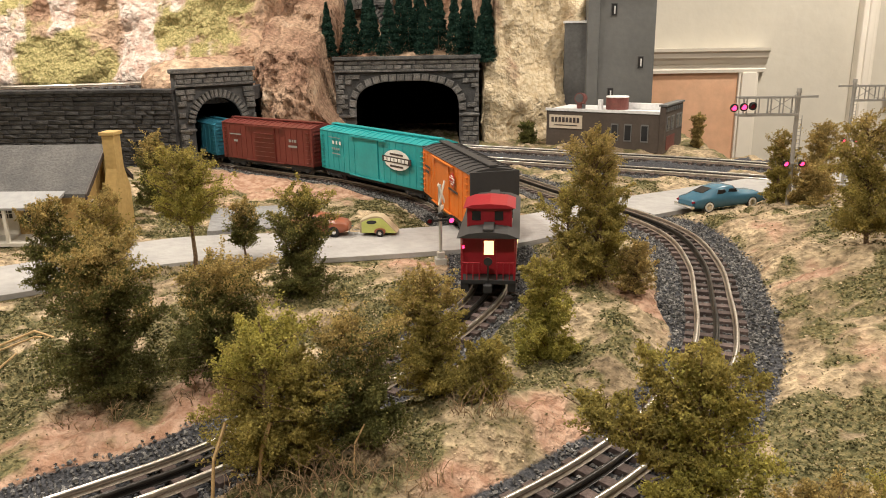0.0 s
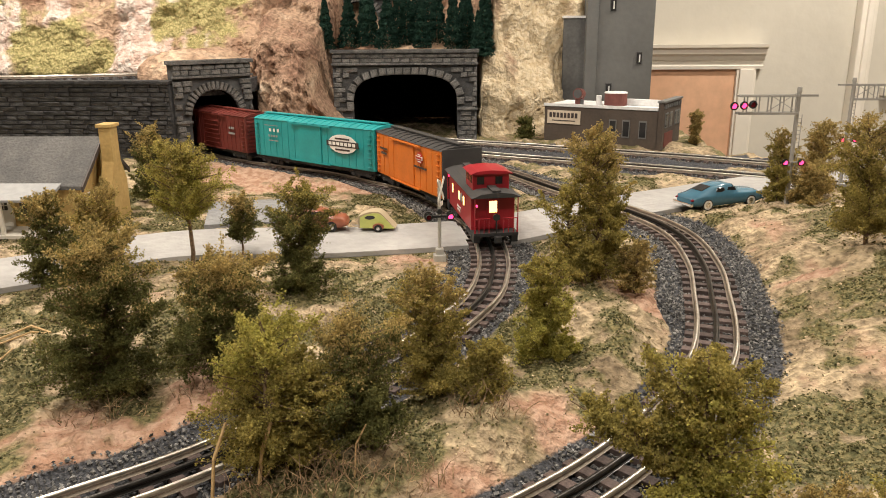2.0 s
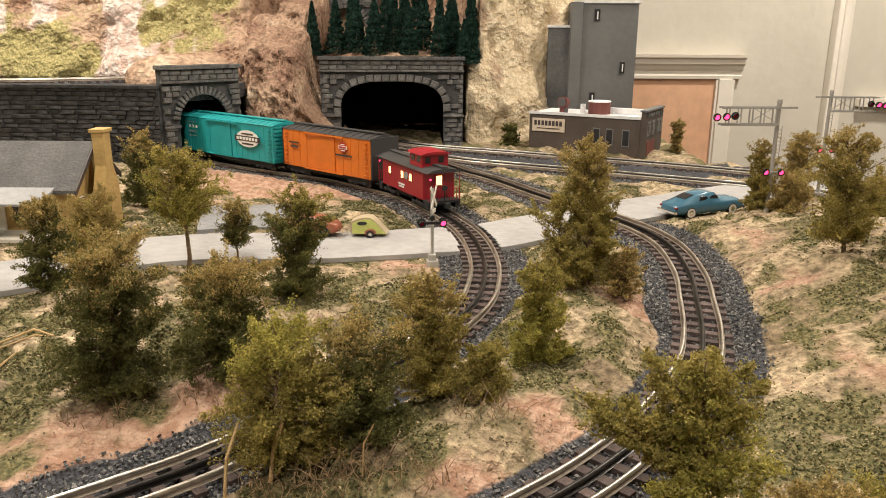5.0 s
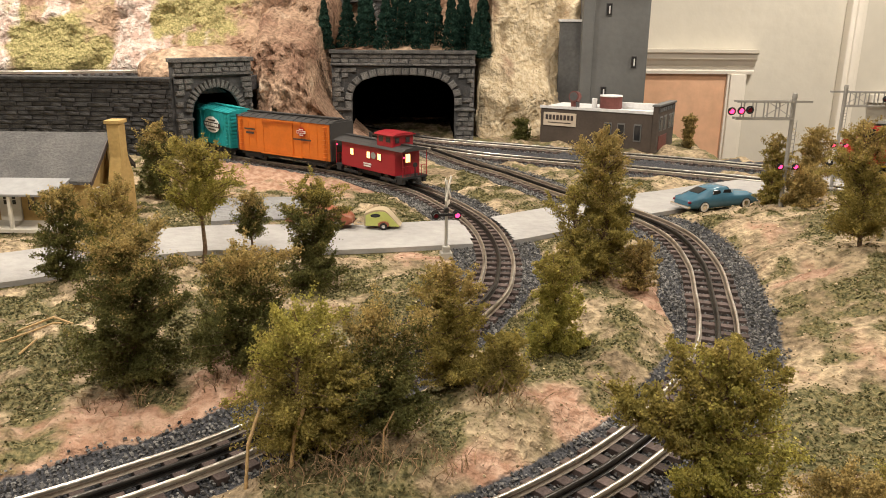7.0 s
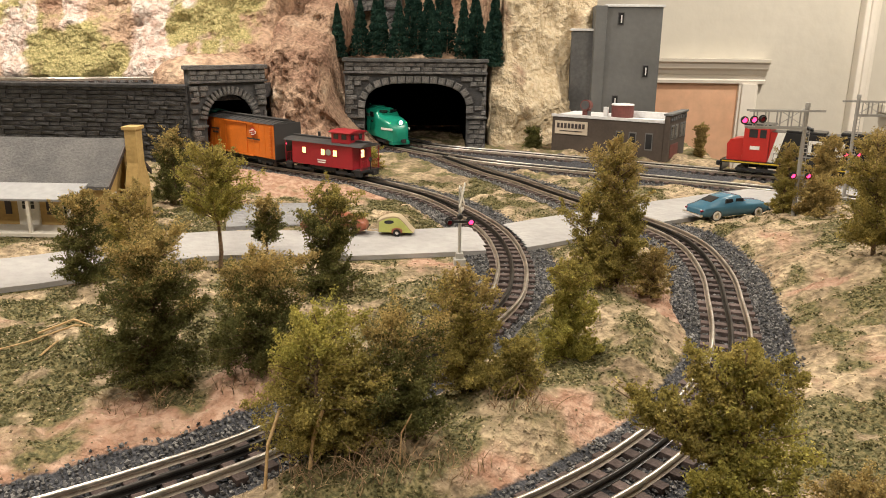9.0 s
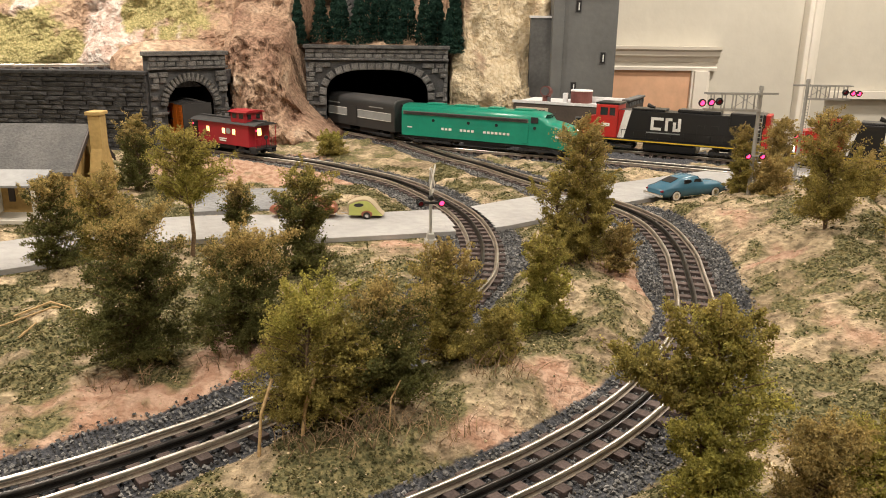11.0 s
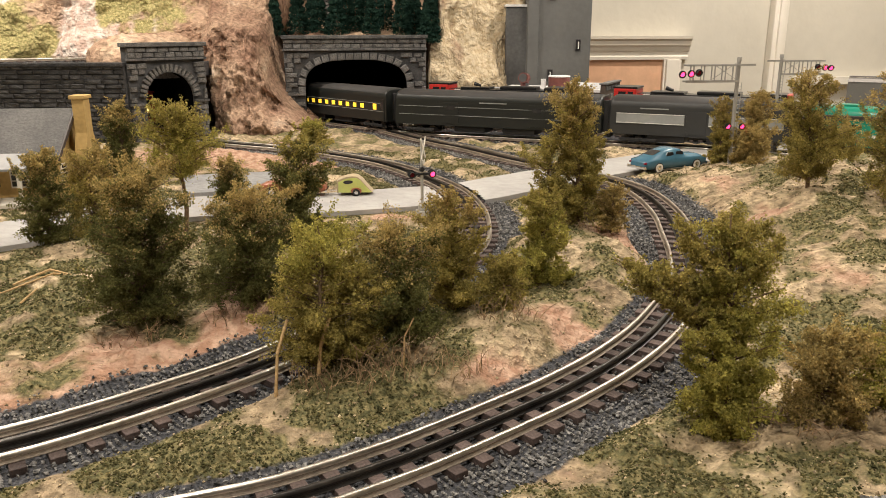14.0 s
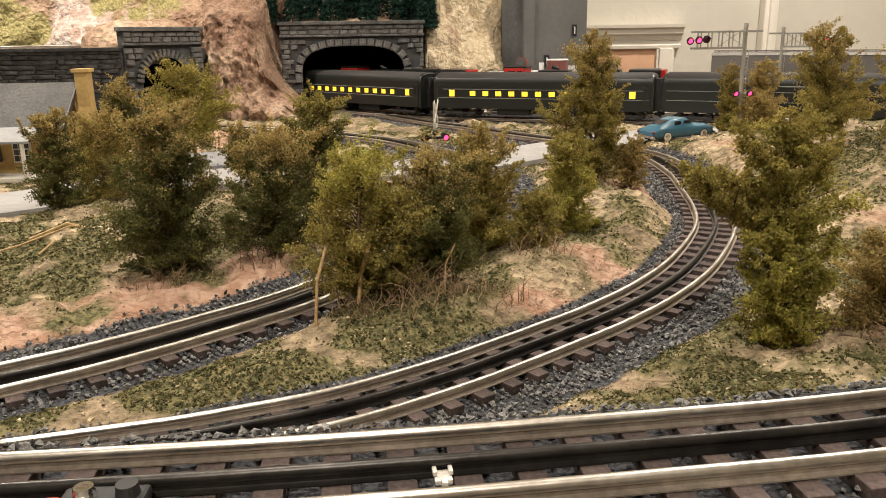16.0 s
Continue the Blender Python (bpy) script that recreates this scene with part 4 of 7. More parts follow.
def build_house():
    t = thing("cottage", "ochre cottage with dark roof, end chimney and white porch", "house", at=pose(-0.50, 1.06, -0.006))
    w = 0.36
    bm = bmesh.new()
    prism(bm, [(-0.062, 0), (0.062, 0), (0.062, 0.066), (0, 0.112), (-0.062, 0.066)], -w, 0, "yz")
    part("wall", bm, M_OCHRE, t)
    for sgn in (-1, 1):
        bm = bmesh.new()
        a, b = (sgn * 0.074, 0.0575), (0, 0.114)
        prism(bm, [a, b, (b[0], b[1] + 0.005), (a[0], a[1] + 0.005)], -w - 0.008, 0.008, "yz")
        part("roof", bm, M_SHINGLE, t)
        bm = bmesh.new()
        prism(bm, [(a[0], a[1] - 0.003), (b[0], b[1] - 0.003), (b[0], b[1] + 0.0045), (a[0], a[1] + 0.0045)], 0.0082, 0.0105, "yz")
        part("barge_board", bm, M_INK, t)
    bm = bmesh.new()
    prism(bm, [(-0.024, 0), (0.024, 0), (0.024, 0.055), (0.011, 0.085), (0.011, 0.132), (-0.011, 0.132), (-0.011, 0.085), (-0.024, 0.055)], 0.0108, 0.027, "yz")
    ch = part("chimney", bm, M_OCHRE, t, "stepped ochre end chimney")
    boxpart("chimney_cap", ch, M_OCHRE, (0.008, 0.030, -0.014, 0.014, 0.132, 0.137), 0.001)
    bm = bmesh.new()
    prism(bm, [(-0.070, 0.062), (-0.112, 0.049), (-0.112, 0.052), (-0.070, 0.066)], -w, -0.02, "yz")
    part("porch_roof", bm, M_PORCH, t, "pale grey porch roof")
    boxpart("porch_floor", t, M_OFFWHITE, (-w, -0.02, -0.112, -0.062, 0.0, 0.005), 0.0005)
    for x in (-0.03, -0.085, -0.15, -0.21, -0.27, -0.35):
        boxpart("porch_post", t, M_OFFWHITE, (x - 0.002, x + 0.002, -0.110, -0.106, 0.005, 0.05))
    d = boxpart("door", t, M_OFFWHITE, (-0.125, -0.095, -0.0645, -0.062, 0.005, 0.047), 0.0004, "white panelled front door")
    for i in range(3):
        for k in range(2):
            boxpart("pane", d, M_GLASSDK, (-0.118 + i * 0.006, -0.1135 + i * 0.006, -0.0652, -0.0645, 0.028 + k * 0.007, 0.034 + k * 0.007))
    for x in (-0.139, -0.081):
        boxpart("shutter", t, M_INK, (x - 0.004, x + 0.004, -0.0642, -0.062, 0.02, 0.044))
    for x in (-0.05, -0.18, -0.24, -0.31):
        fr = boxpart("window", t, M_OFFWHITE, (x - 0.012, x + 0.012, -0.0642, -0.062, 0.018, 0.046), 0.0004)
        for i in range(3):
            for k in range(3):
                boxpart("pane", fr, M_GLASSDK, (x - 0.0100 + i * 0.0068, x - 0.0042 + i * 0.0068, -0.0648, -0.0642, 0.0205 + k * 0.0083, 0.0275 + k * 0.0083))
    for y in (-0.043, 0.043):
        fr = boxpart("window", t, M_OFFWHITE, (0.0, 0.0022, y - 0.009, y + 0.009, 0.022, 0.048), 0.0004)
        for k in range(4):
            boxpart("pane", fr, M_GLASSDK, (0.0022, 0.0028, y - 0.007, y + 0.007, 0.0242 + k * 0.006, 0.0288 + k * 0.006))


build_house()

# ---- trees ----
M_TRUNK = surf("grey_brown_bark", (0.14, 0.09, 0.055), (0.22, 0.15, 0.09), 60, 0.9, 0.5, 0.3)
M_TWIG = surf("dry_twig", (0.45, 0.30, 0.14), (0.55, 0.38, 0.19), 60, 0.85, 0.3, 0.2)
M_LEAF = [foliage("olive_foam_leaves", (0.335, 0.285, 0.09), (0.43, 0.36, 0.115), (0.51, 0.42, 0.16), 0.5),
          foliage("dark_green_leaves", (0.135, 0.14, 0.05), (0.20, 0.19, 0.068), (0.27, 0.235, 0.09), 0.45),
          foliage("autumn_brown_leaves", (0.40, 0.315, 0.13), (0.49, 0.38, 0.16), (0.56, 0.44, 0.20), 0.5),
          foliage("fresh_green_leaves", (0.37, 0.345, 0.09), (0.47, 0.42, 0.12), (0.55, 0.465, 0.16), 0.5)]
M_FIR = foliage("dark_fir_needles", (0.016, 0.042, 0.032), (0.028, 0.062, 0.045), (0.042, 0.085, 0.06), 0.2)


def leaves_mesh(name, pts, sizes, mats, index, rnd):
    """Small bent leaf tufts: two crossing triangles each."""
    g = np.random.default_rng(rnd)
    n = len(pts)
    a = g.normal(size=(n, 3))
    a /= np.linalg.norm(a, axis=1)[:, None]
    b = np.cross(a, g.normal(size=(n, 3)))
    b /= np.linalg.norm(b, axis=1)[:, None]
    c = np.cross(a, b)
    s_ = np.asarray(sizes)[:, None]
    p = np.asarray(pts)
    v = np.stack([p + a * s_, p - a * s_ * 0.6 + b * s_ * 0.7, p - a * s_ * 0.5 - b * s_ * 0.6 + c * s_ * 0.4, p + c * s_ * 0.8 + a * s_ * 0.2], axis=1).reshape(-1, 3)
    k = 4 * np.arange(n)[:, None]
    f = np.stack([k + np.array([[0, 1, 2]]), k + np.array([[0, 3, 1]])], axis=1).reshape(-1, 3)
    return mesh_of(name, v.tolist(), f.tolist(), mats, np.repeat(index, 2) if index is not None else None)


def build_tree(x, y, height, radius, lean, kinds, seed, trunk=0.25, leaves=5200, label="", name="tree", z=None, leaf=0.0023):
    r = random.Random(seed)
    g = np.random.default_rng(seed)
    z0 = (ground_z(x, y) if z is None else z) - 0.003
    t = thing(name, label, "bush" if name == "bush" else "tree", "model trees", at=pose(x, y, z0))
    bend = 3.0 if abs(lean[0]) > 0.05 else 1.2

    def stem(u):
        return Vector((lean[0] * u ** bend, lean[1] * u ** bend, height * u))

    bm = bmesh.new()
    spine = [Vector((0, 0, 0))]
    for i in range(1, 6):
        u = i / 5
        spine.append(stem(u * 0.92) + Vector((r.uniform(-1, 1), r.uniform(-1, 1), 0)) * radius * 0.09)
    rr = max(0.0016, height * 0.018)
    for i in range(5):
        cyl(bm, spine[i], spine[i + 1], rr * (1 - i * 0.17), rr * (1 - (i + 1) * 0.17), 7)
    part("trunk", bm, M_TRUNK, t)
    # fine limbs fan up and out; each carries a loose plume of leaf flakes
    plumes = []
    n_limb = int(70 + 500 * radius)
    bm = bmesh.new()
    for i in range(n_limb):
        u = trunk + (0.88 - trunk) * ((i + r.random()) / n_limb) ** 1.3
        p = stem(u)
        prof = math.sin(math.pi * min(1, max(0.0, (u - trunk) / (1.0 - trunk)) * 0.68 + 0.30)) ** 0.55
        a = i * 2.4 + r.uniform(-0.6, 0.6)
        reach = radius * 1.22 * prof * r.uniform(0.05, 1.0) ** 0.5 * (0.84 + 0.32 * math.sin(2 * a + seed) * math.sin(8 * u + seed))
        rise = r.uniform(0.0, 0.13) * height * (0.6 if u > 0.8 else 1) * (0.35 if u < 0.25 else 1)
        e = p + Vector((math.cos(a) * reach, math.sin(a) * reach, rise))
        start = stem(max(u - 0.06, 0.0))
        cyl(bm, start, e, rr * 0.30, rr * 0.10, 4)
        plumes.append((tuple(start + (e - start) * 0.25), tuple(e), radius * r.uniform(0.06, 0.15), r.random(), r.choice((0.25, 0.8, 1.0, 1.9))))
        for _ in range(2):
            f = start + (e - start) * r.uniform(0.4, 0.9)
            tip = f + Vector((r.uniform(-1, 1), r.uniform(-1, 1), r.uniform(-0.3, 1.2))) * radius * 0.42
            plumes.append((tuple(f), tuple(tip), radius * r.uniform(0.035, 0.08), r.random(), r.choice((0.4, 1.0, 1.8))))
    part("branch_work", bm, M_TRUNK, t)
    p0, p1 = np.array([c[0] for c in plumes]), np.array([c[1] for c in plumes])
    spread, shade = np.array([c[2] for c in plumes]), np.array([c[3] for c in plumes])
    w = (np.linalg.norm(p1 - p0, axis=1) + 0.2 * radius) * spread * np.array([c[4] for c in plumes])
    which = g.choice(len(plumes), leaves, p=w / w.sum())
    along = g.random(leaves) ** 0.75
    pts = p0[which] + (p1 - p0)[which] * along[:, None]
    pts += g.normal(size=(leaves, 3)) * (spread[which] * (0.95 - 0.45 * along))[:, None]
    pts[:, 2] = np.maximum(pts[:, 2], height * 0.02)
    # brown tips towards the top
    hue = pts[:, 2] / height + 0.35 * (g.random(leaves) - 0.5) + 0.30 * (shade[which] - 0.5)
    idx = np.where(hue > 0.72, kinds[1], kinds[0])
    keep = g.random(leaves) > 0.05
    mats = M_LEAF
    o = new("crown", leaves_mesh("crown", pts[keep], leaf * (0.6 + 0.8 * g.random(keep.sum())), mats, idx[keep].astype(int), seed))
    o.parent = t
    return t


# x, y, height, radius, lean x, lower leaves, upper leaves, bare trunk share, leaves, words
TREES = [
    (-0.244, 0.505, 0.132, 0.044, 0.01, 1, 2, 0.08, 12500, "broad dark green model tree with brown top"),
    (-0.168, 0.535, 0.098, 0.045, 0.006, 1, 2, 0.05, 9500, "low dark green model tree with rusty tips"),
    (-0.147, 0.725, 0.125, 0.036, 0.006, 1, 0, 0.05, 7500, "upright dark green model tree beside the road"),
    (-0.284, 0.8, 0.162, 0.042, 0.002, 3, 0, 0.45, 5200, "leafy green model tree on a thin bare trunk"),
    (-0.25, 0.872, 0.088, 0.026, 0.006, 1, 2, 0.35, 2200, "sparse little model tree at the road edge"),
    (-0.472, 1.17, 0.128, 0.036, 0.006, 1, 2, 0.1, 4500, "brownish model tree beside the cottage"),
    (-0.412, 0.745, 0.110, 0.031, 0.004, 1, 2, 0.08, 4500, "thin dark green model tree by the road"),
    (-0.385, 0.8, 0.112, 0.04, 0.004, 0, 2, 0.1, 5000, "olive and brown model tree by the road"),
    (0.15, 0.72, 0.16, 0.038, -0.012, 0, 2, 0.05, 9500, "tall olive model tree with brown top beside the track"),
    (0.122, 0.735, 0.115, 0.03, -0.004, 0, 0, 0.05, 3600, "small olive tree leaning on the tall one"),
    (0.18, 0.7, 0.06, 0.019, 0.002, 2, 2, 0.12, 1300, "thin dry brown bush beside the ballast"),
    (0.084, 0.58, 0.098, 0.026, -0.006, 3, 0, 0.05, 6500, "narrow fresh green model tree between the tracks"),
    (-0.004, 0.49, 0.102, 0.03, -0.008, 0, 2, 0.1, 7000, "ragged olive model tree with brown crown"),
    (0.03, 0.475, 0.046, 0.02, 0.004, 0, 0, 0.06, 3000, "low olive bush beside the ragged tree"),
    (-0.1, 0.4, 0.106, 0.037, 0.006, 0, 3, 0.1, 8500, "spreading olive green bush tree on the bank"),
    (-0.045, 0.418, 0.097, 0.033, -0.004, 1, 2, 0.12, 7000, "dark olive tree beside the hidden track"),
    (-0.072, 0.4, 0.07, 0.024, 0.0, 0, 0, 0.12, 3000, "small olive bush on the bank"),
    (0.425, 0.76, 0.142, 0.042, -0.016, 0, 2, 0.14, 7500, "ragged brown and olive tree on the hillside"),
    (0.452, 1.055, 0.116, 0.026, 0.0, 0, 2, 0.10, 3200, "thin olive tree beside the crossing gantry"),
    (0.482, 1.03, 0.062, 0.030, 0.0, 2, 2, 0.08, 3200, "low brown bush below the crossing gantry"),
    (0.532, 1.13, 0.125, 0.036, 0.01, 2, 2, 0.08, 4200, "bushy brown tree beside the main line"),
    (0.490, 0.70, 0.140, 0.044, -0.012, 0, 2, 0.12, 7500, "olive brown tree on the hillside"),
    (0.128, 0.298, 0.136, 0.032, -0.012, 3, 0, 0.03, 15000, "bright olive ragged tree on the bank"),
    (0.124, 0.306, 0.104, 0.017, -0.08, 0, 0, 0.6, 3200, "slender green tree leaning over the track"),
    (0.172, 0.288, 0.056, 0.026, 0.006, 2, 2, 0.05, 5000, "dry brown bush beside the ragged tree"),
    (0.215, 0.292, 0.05, 0.032, 0.006, 3, 0, 0.05, 5000, "yellow green bush on the hillside"),
    (0.60, 1.0, 0.07, 0.04, 0.0, 0, 2, 0.08, 4000, "brown bush on the far hillside"),
    (-0.20, 1.50, 0.045, 0.034, 0.0, 0, 3, 0.05, 2600, "low yellow green bush at the rock foot"),
    (0.545, 1.765, 0.085, 0.020, 0.0, 2, 2, 0.10, 2200, "pale dry shrub beside the factory"),
    (0.165, 1.85, 0.060, 0.026, 0.0, 1, 1, 0.10, 2200, "dark shadowed bush at the cliff foot"),
]
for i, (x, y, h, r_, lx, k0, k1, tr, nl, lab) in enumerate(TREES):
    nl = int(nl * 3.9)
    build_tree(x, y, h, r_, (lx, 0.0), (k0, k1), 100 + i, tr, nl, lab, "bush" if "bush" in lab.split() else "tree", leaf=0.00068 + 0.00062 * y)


def build_fir(x, y, z, height, radius, seed):
    g = np.random.default_rng(seed)
    t = thing("conifer", "dark green bottle-brush model conifer on the rock ledge", "conifer", "conifers on the ledge", at=pose(x, y, z))
    bm = bmesh.new()
    cyl(bm, (0, 0, -0.004), (0, 0, height * 0.9), 0.0026, 0.0008, 6)
    part("trunk", bm, M_TRUNK, t)
    n = 3800
    u = g.random(n) ** 0.8
    tier = 0.75 + 0.35 * np.abs(np.sin(u * 24))
    rad = radius * (1 - u) ** 0.8 * tier * (0.4 + 0.6 * g.random(n) ** 0.5)
    a = g.random(n) * 6.28
    pts = np.stack([np.cos(a) * rad, np.sin(a) * rad, height * (0.05 + 0.95 * u) - rad * 0.35], axis=1)
    o = new("needles", leaves_mesh("needles", pts, 0.0034 * (0.6 + 0.7 * g.random(n)), [M_FIR], None, seed))
    o.parent = t


for i, (x, y, z, h) in enumerate([(-0.325, 1.95, 0.205, 0.15), (-0.27, 1.97, 0.21, 0.14), (-0.215, 1.95, 0.213, 0.135), (-0.17, 1.93, 0.208, 0.15), (-0.125, 1.96, 0.213, 0.16), (-0.085, 1.92, 0.208, 0.145), (-0.05, 1.97, 0.208, 0.17), (-0.01, 1.93, 0.198, 0.15),
                                  (0.025, 1.96, 0.190, 0.17), (0.065, 1.93, 0.185, 0.17), (-0.24, 2.04, 0.215, 0.17), (-0.15, 2.05, 0.215, 0.19), (-0.07, 2.05, 0.215, 0.2), (0.02, 2.04, 0.2, 0.2), (0.07, 2.0, 0.19, 0.2), (0.05, 1.905, 0.19, 0.12), (-0.10, 2.0, 0.21, 0.18)]):
    build_fir(x, y, z, h * (0.86 + 0.3 * ((i * 7) % 5) / 5), 0.024 + 0.002 * ((i * 3) % 5), 300 + i)

# ---- rolling stock ----
def paint(name, c, rough=0.4, fine=0.05, metal=0.0):
    return surf(name, tuple(v * 0.93 for v in c), tuple(min(1, v * 1.06) for v in c), 25, rough, 0.03, fine, metal=metal)


M_UNDER = paint("black_underframe", (0.018, 0.018, 0.019), 0.6)
M_WHEEL = paint("steel_wheel", (0.12, 0.11, 0.10), 0.4, metal=0.7)
M_TEAL = paint("teal_enamel", (0.018, 0.30, 0.315))
M_MAROON = paint("maroon_enamel", (0.14, 0.028, 0.022))
M_ORANGE = paint("orange_enamel", (0.62, 0.16, 0.018))
M_BLUECAR = paint("blue_enamel", (0.03, 0.17, 0.25))
M_RED = paint("caboose_red", (0.30, 0.012, 0.022))
M_ROOFBLK = paint("roof_black", (0.035, 0.033, 0.033), 0.7)
M_NYC = paint("jade_enamel", (0.01, 0.235, 0.155), 0.3)
M_CNBLACK = paint("gloss_black", (0.012, 0.012, 0.013), 0.3)
M_CNRED = paint("signal_red", (0.45, 0.025, 0.02), 0.35)
M_PWHITE = paint("white_lettering", (0.75, 0.74, 0.70), 0.5)
M_YELLOW = paint("yellow_stripe", (0.6, 0.42, 0.03), 0.5)
M_PGREY = paint("coach_grey", (0.028, 0.029, 0.029), 0.45)
M_PLIGHT = paint("coach_light_grey", (0.26, 0.27, 0.265), 0.45)
M_COACH = paint("coach_dark_green", (0.012, 0.014, 0.013), 0.4)
M_GREYCAR = paint("freight_grey", (0.16, 0.145, 0.135), 0.6)
M_WARM = glow("warm_window", (1.0, 0.70, 0.25), 2.6)
M_CYEL = glow("coach_window_glow", (1.0, 0.62, 0.05), 0.9)
M_HEAD = glow("headlight", (1.0, 0.98, 0.9), 12.0)
M_GREENL = glow("green_marker", (0.08, 1.0, 0.15), 4.0)
M_REDL = glow("red_signal_lens", (1.0, 0.035, 0.13), 4.5)
M_DULLRED = paint("dark_red_lens", (0.16, 0.01, 0.02), 0.2)


def truck(parent, x, wide=0.030, base_=0.036, axles=2):
    """A bogie: side frames, bolster and axles with wheels."""
    bm = bmesh.new()
    for sgn in (-1, 1):
        box(bm, x - base_ / 2 - 0.008, x + base_ / 2 + 0.008, sgn * (wide - 0.003) - 0.0016, sgn * (wide - 0.003) + 0.0016, 0.007, 0.0125, 0.0008)
        for k in range(axles):
            ax = x - base_ / 2 + base_ * k / (axles - 1)
            box(bm, ax - 0.004, ax + 0.004, sgn * (wide - 0.003) - 0.0026, sgn * (wide - 0.003) + 0.0026, 0.0055, 0.0118, 0.0008)
    box(bm, x - 0.005, x + 0.005, -wide + 0.003, wide - 0.003, 0.009, 0.016)
    b = part("bogie", bm, M_UNDER, parent)
    for k in range(axles):
        ax = x - base_ / 2 + base_ * k / (axles - 1)
        bm = bmesh.new()
        for sgn in (-1, 1):
            cyl(bm, (ax, sgn * 0.0145, 0.0085), (ax, sgn * 0.0190, 0.0085), 0.0085, 0.0085, 18)
        cyl(bm, (ax, -0.015, 0.0085), (ax, 0.015, 0.0085), 0.002, seg=8)
        part("wheelset", bm, M_WHEEL, b)


def couplers(parent, half, z=0.014):
    for sgn in (-1, 1):
        bm = bmesh.new()
        box(bm, min(sgn * half, sgn * (half + 0.012)), max(sgn * half, sgn * (half + 0.012)), -0.003, 0.003, z - 0.003, z + 0.003, 0.001)
        box(bm, sgn * (half + 0.011) - 0.003, sgn * (half + 0.011) + 0.003, -0.005, 0.005, z - 0.005, z + 0.005, 0.0015)
        part("coupler", bm, M_UNDER, parent)


def bars(parent, x0, z, widths, h, y, mat, gap=0.0022):
    x = x0
    for w in widths:
        boxpart("lettering", parent, mat, (x, x + w, min(y, y * 1.011), max(y, y * 1.011), z, z + h))
        x += w + gap


def boxcar(label, length, body, roof, height=0.092, floor=0.018, wide=0.032, ribs=14, door=True, group="freight train", slats=True):
    t = thing("boxcar", label, "rail car", group)
    L = length / 2
    b = boxpart("body", t, body, (-L, L, -wide, wide, floor, height - 0.006), 0.0012)
    bm = bmesh.new()
    prism(bm, [(-wide - 0.0012, height - 0.0065), (wide + 0.0012, height - 0.0065), (wide * 0.6, height - 0.0022), (0, height), (-wide * 0.6, height - 0.0022)], -L - 0.001, L + 0.001, "yz")
    r = part("roof", bm, roof, t)
    for k in range(ribs):
        x = -L + length * (k + 0.5) / ribs
        bm = bmesh.new()
        prism(bm, [(-wide - 0.0012, height - 0.006), (wide + 0.0012, height - 0.006), (wide * 0.6, height - 0.0008), (0, height + 0.0014), (-wide * 0.6, height - 0.0008)], x - 0.0008, x + 0.0008, "yz")
        part("roof_rib", bm, roof, r)
    boxpart("running_board", t, roof, (-L, L, -0.006, 0.006, height + 0.001, height + 0.003), 0.0003)
    for sgn in (-1, 1):
        for k in range(ribs):
            x = -L + length * (k + 0.5) / ribs
            if door and abs(x) < 0.038:
                continue
            boxpart("side_rib", b, body, (x - 0.0009, x + 0.0009, min(sgn * wide, sgn * (wide + 0.0006)), max(sgn * wide, sgn * (wide + 0.0006)), floor + 0.004, height - 0.009))
        if door:
            y0, y1 = sorted((sgn * wide, sgn * (wide + 0.0018)))
            d = boxpart("door", t, body, (-0.030, 0.030, y0, y1, floor + 0.003, height - 0.010), 0.0006)
            for k in range(6 if slats else 0):
                z = floor + 0.010 + k * 0.009
                boxpart("door_rib", d, body, (-0.029, 0.029, min(y0, y0 + sgn * 0.0026), max(y0 + sgn * 0.0026, y0), z, z + 0.0014))
            for z in (floor + 0.0005, height - 0.0095):
                boxpart("door_track", t, body, (-0.055, 0.055, min(y0, y0 + sgn * 0.003), max(y0 + sgn * 0.003, y0), z, z + 0.002))
        for e in (-1, 1):
            bm = bmesh.new()
            for k in range(8):
                z = floor + 0.006 + k * 0.008
                box(bm, e * (L - 0.010) - 0.005, e * (L - 0.010) + 0.005, min(sgn * wide, sgn * (wide + 0.0022)), max(sgn * wide, sgn * (wide + 0.0022)), z, z + 0.0009)
            part("ladder", bm, body, t)
    for e in (-1, 1):
        bm = bmesh.new()
        for k in range(9):
            z = floor + 0.006 + k * 0.0075
            box(bm, min(e * L, e * (L + 0.0018)), max(e * L, e * (L + 0.0018)), -wide + 0.004, wide - 0.004, z, z + 0.004, 0.0007)
        part("end_panel", bm, body, t)
    boxpart("sill", t, M_UNDER, (-L + 0.004, L - 0.004, -wide + 0.004, wide - 0.004, floor - 0.006, floor))
    for e in (-1, 1):
        truck(t, e * (L - 0.038))
    couplers(t, L)
    return t


